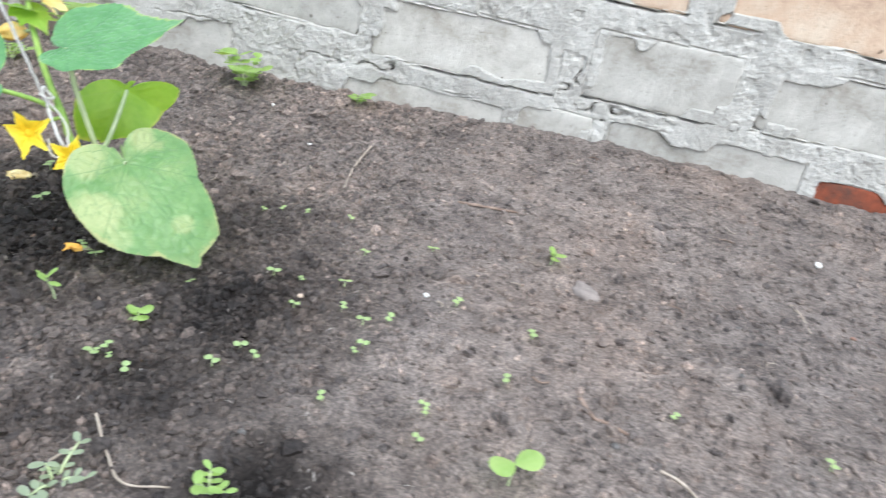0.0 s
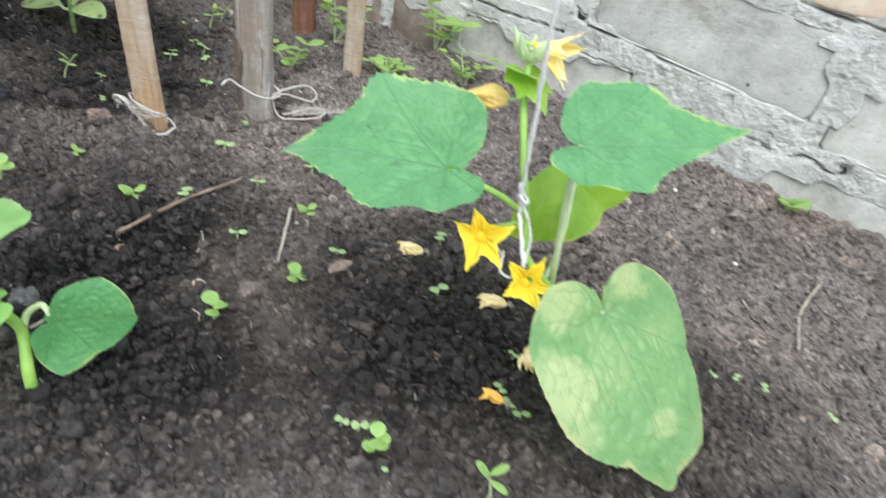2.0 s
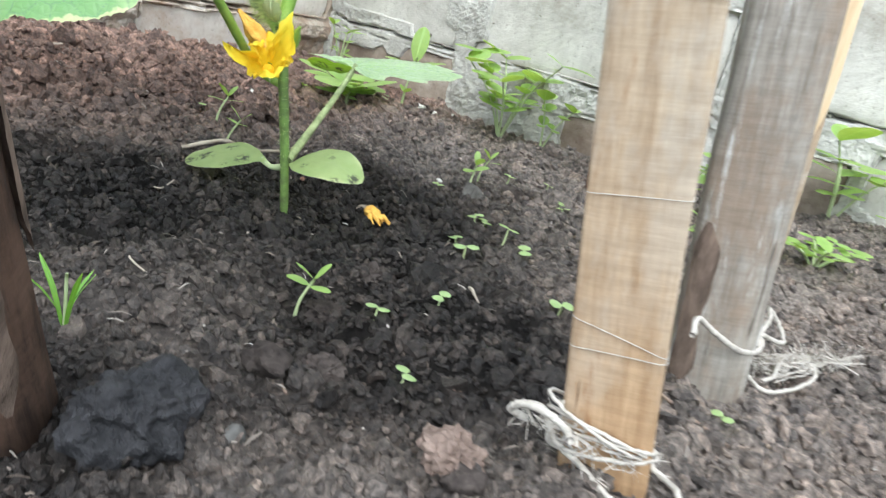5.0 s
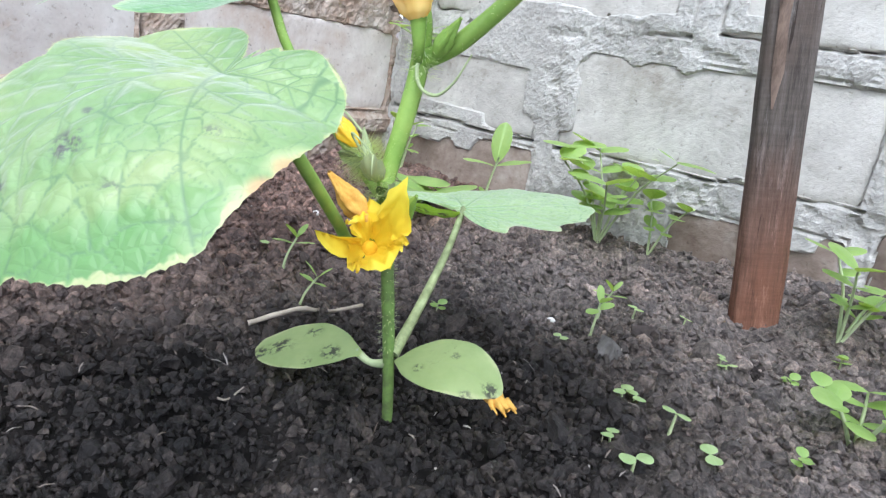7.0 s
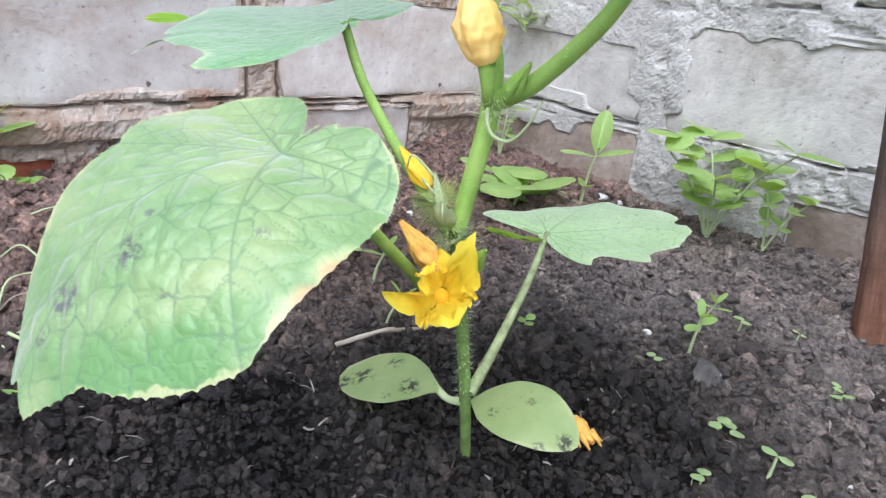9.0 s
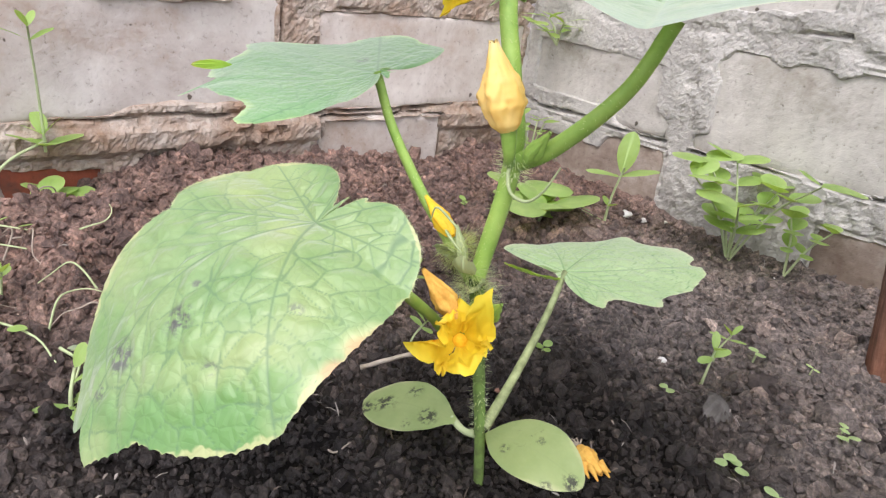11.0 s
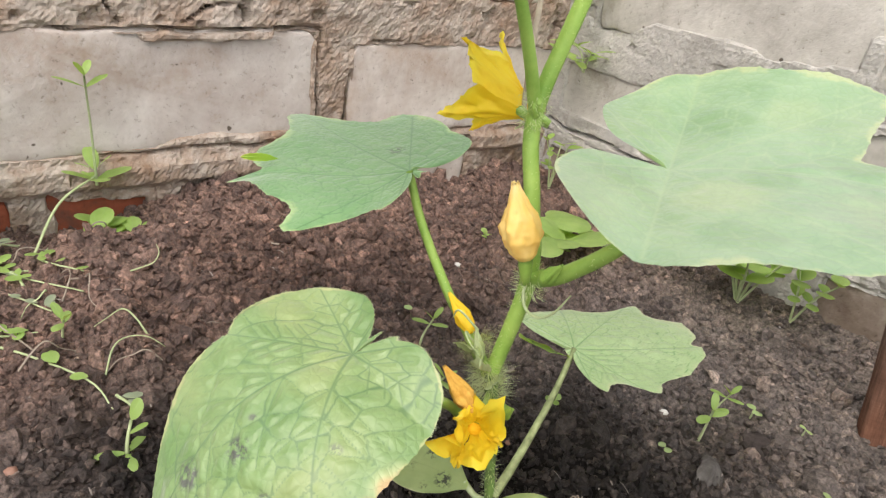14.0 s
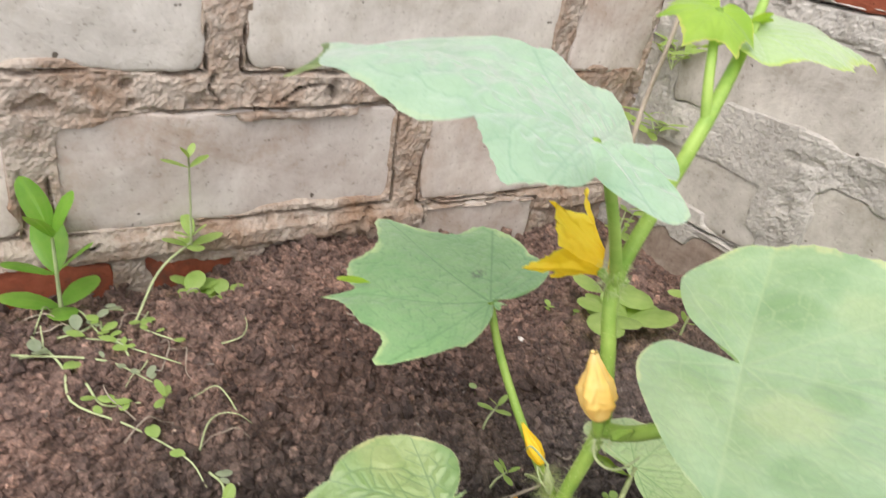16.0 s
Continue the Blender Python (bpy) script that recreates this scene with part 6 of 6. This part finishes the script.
slim = weed((-0.591, 0.596, ground_at(-0.591, 0.596)), 0.019, [(0.85, 2, 0.011, 0.75, 0.2), (1.0, 2, 0.01, 0.75, 0.75)], WEED, "slender weed seedling with four narrow leaves", thick=0.0007, lean=(0.004, 0.003))
scatter(slim, [(-0.741, 0.673), (-0.782, 0.696), (-0.649, 0.8), (-0.075, 0.499), (-0.105, 0.437), (-0.655, 0.82), (-0.86, 0.52)], 8, 0.85, 1.15)
weed((0.261, 0.463, ground_at(0.261, 0.463)), 0.018, [(1.0, 2, 0.018, 1.5, 0.25)], WEED, "weed with two broad oval leaves", spin=0.5)
weed((-0.608, 0.517, ground_at(-0.608, 0.517)), 0.02, [(0.1, 2, 0.027, 0.12, 1.25), (0.3, 2, 0.02, 0.11, 1.0), (0.4, 1, 0.017, 0.12, 0.7)], WEED_GLOSSY, "tuft of narrow grass blades beside the stake", "grass_tuft", category="grass")


def clump(place, seed, stems, tall, spread, long, wide, material, label, name="weed_clump", out=0.0):
    """Several leafy shoots from one root."""
    r = random.Random(seed)
    ob = thing(name, place, label, "weed", "weed clumps")
    for k in range(stems):
        a = 2 * math.pi * k / stems + r.uniform(-0.5, 0.5)
        reach = spread * r.uniform(0.3, 1.0)
        h = tall * r.uniform(0.55, 1.0)
        tip = np.array((reach * math.cos(a), reach * math.sin(a) + out * h, h))
        path = [(0, 0, -0.003), tuple(tip * (0.45, 0.45, 0.6)), tuple(tip)]
        verts, faces = tube_data(path, [0.0011, 0.0009, 0.0006], count=9, sides=5)
        part("stem", mesh("stem", verts, faces), STEM_PALE, ob)
        pts = smooth_line(path, 21)
        for t in (8, 14, 20):
            for side in (0, 1):
                lf = part("leaf", small_leaf(long * r.uniform(0.6, 1.1) * (1.1 if t == 20 else 0.85), wide, r.uniform(-0.1, 0.5), 0.07, r.randrange(90)), material, ob)
                lf.matrix_basis = Matrix.Translation(pts[t]) @ Matrix.Rotation(a + t + side * math.pi + r.uniform(-0.5, 0.5), 4, "Z")
    return ob


def G_(x, y):
    return (x, y, ground_at(x, y))


clump(G_(-0.722, 0.956), 1, 7, 0.085, 0.06, 0.026, 1.4, WEED, "leafy green weed clump at the foot of the plinth")
clump(G_(-0.685, 0.968), 2, 2, 0.066, 0.02, 0.02, 1.2, WEED, "thin weed shoot at the foot of the plinth")
weed(G_(-0.805, 0.912), 0.046, [(0.85, 2, 0.03, 0.75, 0.25), (0.9, 1, 0.036, 0.8, 1.25), (0.35, 2, 0.012, 0.8, 0.4)], WEED, "upright weed seedling with long narrow leaves by the plinth", thick=0.001, lean=(0.005, 0.002), spin=0.9)
clump(G_(-0.842, 0.876), 4, 4, 0.028, 0.03, 0.036, 1.4, WEED, "low weed with broad pale leaves")
clump(G_(-0.544, 0.896), 5, 4, 0.05, 0.03, 0.02, 1.3, WEED, "leafy weed beside the dark stake")
clump(G_(-0.444, 0.868), 6, 5, 0.018, 0.024, 0.012, 1.5, WEED, "low leafy weed beside the narrow stake")
clump(G_(-0.384, 0.935), 7, 5, 0.035, 0.05, 0.015, 1.1, WEED, "straggling weed clump near the plinth")
clump(G_(-0.452, 0.972), 8, 3, 0.075, 0.03, 0.03, 1.1, WEED, "tall weed with long leaves against the plinth")
clump(G_(-0.17, 0.945), 9, 6, 0.042, 0.035, 0.019, 1.6, WEED, "rounded weed clump at the foot of the plinth")
clump(G_(-0.022, 0.965), 10, 3, 0.016, 0.018, 0.013, 1.4, WEED, "small bright weed at the foot of the plinth")
clump(G_(-0.52, 0.8), 11, 3, 0.04, 0.03, 0.015, 1.3, WEED, "leafy weed behind the stakes")
shoot = weed((-0.988, 0.567, 0.043), 0.074, [(0.05, 4, 0.025, 0.75, 0.35), (0.15, 3, 0.018, 0.8, 0.7), (0.88, 2, 0.018, 0.7, 0.3), (1.0, 2, 0.011, 0.8, 0.8)], WEED, "thin upright weed shoot climbing against the side plinth", thick=0.0008, lean=(0.013, -0.004))
tube("runner", [(-0.988, 0.567, 0.046), (-0.963, 0.540, 0.04), (-0.937, 0.519, ground_at(-0.937, 0.519))], [0.0009, 0.0009, 0.0008], STEM_PALE, shoot, count=20, sides=6)
weed(G_(-0.774, 0.529), 0.016, [(0.25, 3, 0.014, 0.55, 0.1), (0.7, 1, 0.012, 0.7, 0.5), (1.0, 1, 0.012, 1.3, 0.9)], WEED, "small half-wilted weed sprig on the soil", thick=0.0009, lean=(-0.005, 0.004))
clump(G_(-0.965, 0.568), 13, 4, 0.014, 0.022, 0.017, 1.2, WEED, "small weed rosette against the side plinth")
weed(G_(-0.964, 0.48), 0.06, [(0.2, 3, 0.034, 0.85, 0.35), (0.6, 3, 0.04, 0.8, 0.7), (1.0, 3, 0.036, 0.75, 0.95)], WEED_GLOSSY, "weed with large glossy leaves by the side plinth", "weed_clump", group="weed clumps", thick=0.0013)
clump(G_(-0.94, 0.965), 15, 3, 0.05, 0.03, 0.018, 0.8, WEED, "narrow weed in the corner of the walls")
clump((-0.955, 0.992, 0.122), 16, 3, 0.026, 0.03, 0.03, 0.6, WEED, "narrow-leaved weed rooted in the mortar", out=-0.8)
clump((-0.962, 0.992, 0.19), 19, 3, 0.022, 0.028, 0.03, 0.6, WEED, "narrow-leaved weed rooted high in the mortar", out=-0.8)
clump(G_(0.03, 0.372), 17, 4, 0.012, 0.022, 0.008, 0.9, WILTED, "low weed among dry stalks")
clump(G_(0.105, 0.395), 18, 3, 0.012, 0.015, 0.009, 0.9, WEED, "low green weed in dark soil")


def trailing(points, seed, leaves, material, label):
    """A pulled-up weed lying on the soil."""
    r = random.Random(seed)
    pts = on_soil(points, 0.004)
    ob = thing("pulled_weed", pts[0], label, "weed", "pulled weeds")
    base = np.array(pts[0])
    verts, faces = tube_data(np.array(pts) - base, [0.0008, 0.0007, 0.0004], count=24, sides=6)
    part("stem", mesh("stem", verts, faces), STEM_PALE, ob)
    run = smooth_line(np.array(pts) - base, 40)
    for k in range(leaves):
        lf = part("leaf", small_leaf(r.uniform(0.005, 0.011), r.uniform(0.8, 1.4), r.uniform(-0.2, 0.5), 0.05, k), material, ob)
        lf.matrix_basis = Matrix.Translation(run[r.randrange(4, 40)] + np.array((0, 0, 0.002))) @ Matrix.Rotation(r.uniform(0, 6.28), 4, "Z")
    return ob


trailing([(-0.975, 0.48), (-0.95, 0.49), (-0.922, 0.501), (-0.883, 0.536)], 1, 4, WEED, "pulled weed with pale stem lying on the soil")
trailing([(-0.93, 0.462), (-0.905, 0.475), (-0.877, 0.477), (-0.853, 0.502), (-0.817, 0.524), (-0.8, 0.53)], 2, 4, WEED, "pulled weed with limp leaves on the soil")
trailing([(-0.917, 0.451), (-0.904, 0.496), (-0.879, 0.519)], 3, 6, WILTED, "wilted weed lying on the soil")
trailing([(-0.807, 0.533), (-0.798, 0.538), (-0.785, 0.533)], 4, 3, WILTED, "wilted weed with rounded grey-green leaves")
trailing([(-0.95, 0.53), (-0.925, 0.522), (-0.9, 0.54)], 5, 7, WEED, "pulled weed with limp leaves near the plinth")
for k, (x, y) in enumerate([(-0.94, 0.5), (-0.925, 0.475), (-0.9, 0.51), (-0.955, 0.515), (-0.885, 0.485), (-0.91, 0.455)]):
    a = 1.7 * k
    trailing([(x, y), (x + 0.014 * math.cos(a), y + 0.014 * math.sin(a)), (x + 0.03 * math.cos(a + 0.5), y + 0.03 * math.sin(a + 0.5))], 20 + k, 4, (WEED, WILTED)[k % 2], "limp pulled weed lying by the side plinth")
trailing([(-0.39, 0.92), (-0.375, 0.89), (-0.352, 0.9), (-0.35, 0.93)], 6, 4, WILTED, "wilted weed with grey leaves near the plinth")
trailing([(-0.87, 0.9), (-0.85, 0.91), (-0.83, 0.9), (-0.81, 0.915)], 7, 3, WILTED, "dry weed on the soil in the corner")


r_ = random.Random(31)
for k in range(16):
    x, y = r_.uniform(-0.95, -0.82), r_.uniform(0.44, 0.56)
    a, s = r_.uniform(0, 6.28), r_.uniform(0.02, 0.045)
    run = [(x, y)]
    for q in range(4):
        a += r_.uniform(-0.9, 0.9)
        run.append((run[-1][0] + s / 4 * math.cos(a), run[-1][1] + s / 4 * math.sin(a)))
    pts = np.array([(p, q, ground_at(p, q) + 0.002 + 0.006 * math.sin(math.pi * n / 4)) for n, (p, q) in enumerate(run)])
    root = thing("dry_root", pts[0], "thin pale root of a pulled weed on the soil", "root", "roots on the soil")
    verts, faces = tube_data(pts - pts[0], [0.0006, 0.0004, 0.0002], count=20, sides=5, seed=k)
    part("strand", mesh("strand", verts, faces), r_.choice([STRAW, STEM_PALE, STRAW]), root)


# ---- twigs, stalks, stones, fallen blossoms ----
def twig(points, radius, material, label, name="twig", seed=0, lift=0.001, on=True):
    pts = np.array(on_soil(points, lift) if on else points, float)
    ob = thing(name, pts[0], label, "twig", "twigs and stalks")
    verts, faces = tube_data(pts - pts[0], [radius, radius * 0.95, radius * 0.7], count=26, sides=7, lumpy=0.6, seed=seed)
    part("stick", mesh("stick", verts, faces), material, ob)


twig([(-0.361, 0.493, ground_at(-0.361, 0.493) + 0.008), (-0.3665, 0.545, 0.5 * (ground_at(-0.361, 0.493) + ground_at(-0.373, 0.605)) + 0.011), (-0.373, 0.605, ground_at(-0.373, 0.605) + 0.007)], 0.0015, TWIG, "dark thin twig lying on the soil", seed=1, on=False)
twig([(-0.324, 0.611), (-0.303, 0.585), (-0.283, 0.559)], 0.0013, STRAW, "pale dry stalk lying on the soil", "dry_stalk", 2, 0.005)
twig([(-0.737, 0.642), (-0.728, 0.661), (-0.731, 0.683), (-0.732, 0.707)], 0.0012, STRAW, "pale dry stalk lying on the soil", "dry_stalk", 3, 0.006)
twig([(0.018, 0.42), (0.04, 0.4), (0.059, 0.387), (0.085, 0.39)], 0.0009, STRAW, "forked pale dry stalk on the soil", "dry_stalk", 4, 0.004)
twig([(0.022, 0.396), (0.02, 0.38), (0.029, 0.362)], 0.0009, STRAW, "pale dry stalk on the soil", "dry_stalk", 5, 0.003)
twig([(0.296, 0.543), (0.307, 0.53), (0.319, 0.528), (0.338, 0.524)], 0.0017, TWIG, "dark bent twig on the soil", seed=6)
twig([(0.353, 0.507), (0.365, 0.503), (0.381, 0.495)], 0.0011, STRAW, "pale dry stalk on the soil", "dry_stalk", 7)
twig([(0.03, 0.875), (0.026, 0.83), (0.034, 0.777)], 0.0013, STRAW, "thin dry stalk on the soil", "dry_stalk", 8, 0.003)
twig([(0.489, 0.774), (0.495, 0.755), (0.497, 0.73)], 0.0012, STRAW, "thin dry stalk on the soil", "dry_stalk", 9)
twig([(0.152, 0.798), (0.185, 0.797), (0.223, 0.805)], 0.0016, TWIG, "dark twig half sunk in the soil", seed=10, lift=0.0)
twig([(-0.323, 0.417), (-0.322, 0.432), (-0.318, 0.445)], 0.0008, STRAW, "short pale dry stalk", "dry_stalk", 11, 0.005)
twig([(-0.192, 0.711), (-0.18, 0.695), (-0.172, 0.676)], 0.0011, STRAW, "short pale dry stalk", "dry_stalk", 12)
twig([(-0.492, 0.68), (-0.465, 0.668), (-0.437, 0.659)], 0.0009, TWIG, "thin dry stalk between the stakes", seed=13)
def litter(count, seed):
    """Bits of dry leaf and stalk lying all over the bed, as one joined mesh."""
    r = np.random.default_rng(seed)
    x, y = r.uniform(-0.98, 0.6, count), r.uniform(0.36, 0.98, count)
    z = relief(x, y) + r.uniform(0.0015, 0.0042, count)
    a, tilt, long, wide = r.uniform(0, 6.28, count), r.normal(0, 0.25, count), 0.0012 + 0.0065 * r.random(count) ** 2.5, r.uniform(0.0002, 0.00055, count)
    ex = np.stack([np.cos(a) * np.cos(tilt), np.sin(a) * np.cos(tilt), np.sin(tilt)], -1)
    ey = np.stack([-np.sin(a), np.cos(a), r.normal(0, 0.3, count)], -1)
    at = np.stack([x, y, z], -1)
    up = np.array((0, 0, 1.0))
    verts = []
    for s, bow, fat in ((-0.5, 0.0, 0.5), (0.1, 0.12, 1.0), (0.5, 0.0, 0.45)):
        mid = at + ex * (s * long)[:, None] + up * (bow * long)[:, None]
        verts += [mid + ey * (wide * fat)[:, None], mid - ey * (wide * fat)[:, None], mid + up * (0.35 * wide)[:, None]]
    v = np.stack(verts, 1)
    tri = np.array([[0, 3, 5], [0, 5, 2], [1, 2, 5], [1, 5, 4], [3, 6, 8], [3, 8, 5], [4, 5, 8], [4, 8, 7], [0, 1, 4], [0, 4, 3], [3, 4, 7], [3, 7, 6]])
    return mesh("plant_litter", v.reshape(-1, 3), (tri[None] + (np.arange(count) * 9)[:, None, None]).reshape(-1, 3), False)


LITTER, ln, ll, lb = matter("dry plant litter", 0.85, 0.2)
island = ln.new("ShaderNodeNewGeometry")
ll.new(ramp(ln, ll, island.outputs["Random Per Island"], (0.0, (0.06, 0.045, 0.035)), (0.45, (0.16, 0.13, 0.11)), (0.8, (0.24, 0.21, 0.185)), (1.0, (0.36, 0.33, 0.3))).outputs["Color"], lb.inputs["Base Color"])
tagged(part("plant_litter", litter(3600, 51), LITTER), "pale bits of dry stalk and leaf on the soil", "litter", kind="stuff")
r_ = random.Random(5)
for k in range(46):
    x, y, a, s = r_.uniform(-0.95, 0.5), r_.uniform(0.4, 0.95), r_.uniform(0, 6.28), r_.uniform(0.006, 0.016)
    twig([(x, y), (x + s * 0.5 * math.cos(a), y + s * 0.5 * math.sin(a)), (x + s * math.cos(a + 0.4), y + s * math.sin(a + 0.4))], r_.uniform(0.0004, 0.0008), r_.choice([STRAW, TWIG, STRAW]), "short bit of dry plant stalk on the soil", "stalk_bit", k, 0.002)


def pebble(place, size, flat, material, label, name="pebble", seed=0, level=3, sink=0.25, bumpy=0.35, group="stones on the soil", crumbly=0.0):
    v, fc = ico(level)
    d = 1 + bumpy * (rough(v[:, 0] * 1.5 + v[:, 2] + seed, v[:, 1] * 1.5 - v[:, 2], 1.2, seed) - 0.5) * 2 + 0.55 * bumpy * (grain(v[:, 0] * 6 + seed, v[:, 1] * 6 + v[:, 2] * 5, seed) - 0.5)
    d = d + 0.5 * bumpy * (rough(v[:, 0] * 4 + 2 * v[:, 2] + seed, v[:, 1] * 4 - v[:, 2], 1.0, seed + 9) - 0.5)
    if crumbly:
        for q, w in ((9, 1.0), (19, 0.6), (38, 0.4)):
            d = d + crumbly * w * (np.abs(grain(v[:, 0] * q + v[:, 2] * 0.6 * q + seed, v[:, 1] * q - v[:, 2] * 0.7 * q, seed + q) - 0.5) * 2 - 0.5)
    v = v * d[:, None] * size * np.array((1.0, 0.82, flat))
    x, y = place
    ob = part(name, mesh(name, v, fc, crumbly < 0.1), material)
    ob.matrix_basis = Matrix.Translation((x, y, ground_at(x, y) + size * flat * (1 - 2 * sink))) @ Matrix.Rotation(seed * 1.3, 4, "Z")
    return tagged(ob, label, "stone" if "soil" not in label and "earth" not in label else "clod", group)


PINKEARTH = plain_matter("pinkish dry earth", (0.1, 0.07, 0.058), (0.3, 0.225, 0.19), 150, 0.95, 0.1, 1.0, distance=0.003)
DRYCLOD = plain_matter("dry clod", (0.17, 0.145, 0.13), (0.32, 0.28, 0.255), 160, 0.95, 0.1, 0.8)
PALESTONE = plain_matter("pale pebble", (0.42, 0.33, 0.25), (0.62, 0.5, 0.4), 200, 0.8, 0.2, 0.4)
PINKSTONE = plain_matter("brick chip", (0.2, 0.1, 0.07), (0.36, 0.22, 0.165), 200, 0.9, 0.2, 0.5)
CHALK = plain_matter("white chip", (0.6, 0.58, 0.54), (0.75, 0.74, 0.7), 200, 0.9, 0.2, 0.3)
pebble((0.293, 0.693), 0.0135, 0.45, DRYCLOD, "flat pale earth clod on trodden soil", "clod", 2, 3, 0.3)
pebble((-0.293, 0.503), 0.0042, 0.75, PALESTONE, "small pale orange pebble", seed=3, level=2)
pebble((-0.354, 0.491), 0.0042, 0.4, PINKSTONE, "small chip of pink brick", "brick_chip", 4, 2)
pebble((-0.344, 0.426), 0.008, 0.8, STONE, "small grey stone with pale flecks", seed=5, level=4, bumpy=0.5)
pebble((-0.564, 0.514), 0.0165, 0.8, LUMP, "large black lump of earth", "clod", 6, 5, 0.22, 0.4, "clods of earth", 0.07)
pebble((-0.497, 0.569), 0.0105, 0.62, PINKEARTH, "crumbly brown clod of earth", "clod", 7, 4, 0.3, 0.4, "clods of earth", 0.22)
pebble((-0.487, 0.562), 0.0065, 0.7, EARTH, "crumbly brown clod of earth", "clod", 8, 3, 0.3, 0.6, "clods of earth")
pebble((-0.546, 0.533), 0.004, 0.7, STONE, "small pale yellowish stone", seed=9, level=2)
pebble((-0.564, 0.558), 0.0075, 0.55, EARTH, "rounded brown clod of earth", "clod", 10, 3, 0.3, 0.5, "clods of earth")
pebble((-0.627, 0.82), 0.011, 0.5, EARTH, "grey clod of earth", "clod", 11, 3, 0.35, 0.5, "clods of earth")
pebble((-0.352, 0.915), 0.011, 0.7, STONE, "dark rounded stone near the plinth", seed=12)
pebble((-0.674, 0.802), 0.003, 0.6, CHALK, "small white chip on the soil", "white_chip", 13, 2)
for k, (x, y) in enumerate([(-0.802, 0.962), (-0.791, 0.968), (-0.812, 0.95)]):
    pebble((x, y), 0.005 + 0.001 * k, 0.35, CHALK, "flat white scrap at the foot of the plinth", "white_chip", 200 + k, 2, 0.2, 0.6)
pebble((-0.325, 0.715), 0.0032, 0.4, CHALK, "small white chip on the soil", "white_chip", 14, 2)
pebble((0.525, 0.851), 0.006, 0.5, CHALK, "small white chip on the soil", "white_chip", 15, 2)
pebble((0.166, 0.62), 0.003, 0.5, CHALK, "small white chip on the soil", "white_chip", 16, 2)
pebble((-0.421, 0.8), 0.003, 0.4, CHALK, "small white chip on the soil", "white_chip", 17, 2)
r_ = random.Random(9)
for k in range(70):
    x, y = r_.uniform(-0.95, 0.6), r_.uniform(0.42, 0.97)
    m = r_.choice([CHALK, STONE, STONE, EARTH, PALESTONE, PINKSTONE])
    pebble((x, y), r_.uniform(0.0012, 0.0032), r_.uniform(0.5, 0.9), m, "tiny grit stone on the soil", "grit", k + 30, 1, 0.2, 0.3, "grit on the soil")
for k in range(20):
    x, y = r_.uniform(-0.6, -0.1), r_.uniform(0.4, 0.9)
    pebble((x, y), r_.uniform(0.005, 0.009), r_.uniform(0.45, 0.7), EARTH, "crumbly clod of garden earth", "clod", k + 130, 4, 0.4, 0.5, "clods of earth", 0.2)


def fallen(x, y, long, turn, label, seed, z=0.004, material=None):
    ob = thing("fallen_blossom", (x, y, ground_at(x, y) + z), label, "blossom", "fallen blossoms")
    a, d = radians(turn), long
    bud(ob, (x, y, ground_at(x, y) + z), (x + d * math.cos(a), y + d * math.sin(a), ground_at(x, y) + z + 0.002), long * 0.21, material or PETAL_CREAM, "", seed, name="petals")
    for k in range(5):
        b, s, g = a + 0.17 * (k - 2), d * (0.62, 0.7, 0.6, 0.72, 0.64)[k], ground_at(x, y) + z
        tip = d * (0.95, 1.06, 0.9, 1.04, 0.94)[(k + seed) % 5]
        tube("petal_tip", [(x + s * math.cos(b), y + s * math.sin(b), g + 0.001), (x + 0.5 * (s + tip) * math.cos(b), y + 0.5 * (s + tip) * math.sin(b), g + 0.0015 * (k % 2)), (x + tip * math.cos(b + 0.1), y + tip * math.sin(b + 0.1), g - 0.0015)], [d * 0.1, d * 0.075, d * 0.02], material or PETAL_CREAM, ob, count=8, sides=6)
    for k in range(4):
        b = a + math.pi + 0.5 * (k - 1.5)
        tube("sepal", [(x, y, ground_at(x, y) + z), (x + 0.004 * math.cos(b), y + 0.004 * math.sin(b), ground_at(x, y) + z + 0.0015), (x + 0.006 * math.cos(b), y + 0.006 * math.sin(b), ground_at(x, y) + z - 0.001)], [0.0005, 0.0004, 0.0003], STRAW, ob, count=8, sides=5)


fallen(-0.225, 0.648, 0.024, 225, "shrivelled pale yellow blossom fallen on the soil", 1)
fallen(-0.149, 0.645, 0.02, 215, "shrivelled cream blossom fallen on the soil", 2)
fallen(-0.113, 0.619, 0.025, -68, "shrivelled cream blossom fallen on the soil", 3)
fallen(-0.103, 0.562, 0.014, 190, "shrivelled orange blossom fallen on the soil", 4, material=WITHERED)
fallen(-0.652, 0.703, 0.018, -20, "withered orange blossom fallen on the soil", 5, material=WITHERED)
dead = thing("dead_leaf", (-0.63, 0.77, 0.0), "curled grey dead leaf on the soil", "leaf")
leaf(dead, DEADLEAF, (-0.632, 0.779, 0.009), (-0.622, 0.757, 0.004), (-0.616, 0.773, 0.001), outline=OVAL, left=(1.2, 1.2), right=(1.0, 1.0), bow=0.25, fall=1.2, teeth=0, wave=0.08, seed=40)
dead2 = thing("dead_leaf", (-0.25, 0.6, 0.0), "shrivelled brown dead leaf on the soil", "leaf")
leaf(dead2, TWIG, (-0.245, 0.59, 0.004), (-0.247, 0.568, 0.004), (-0.235, 0.58, 0.002), outline=OVAL, left=(0.7, 0.7), right=(0.7, 0.7), bow=0.1, fall=1.0, teeth=0, wave=0.08, seed=41)
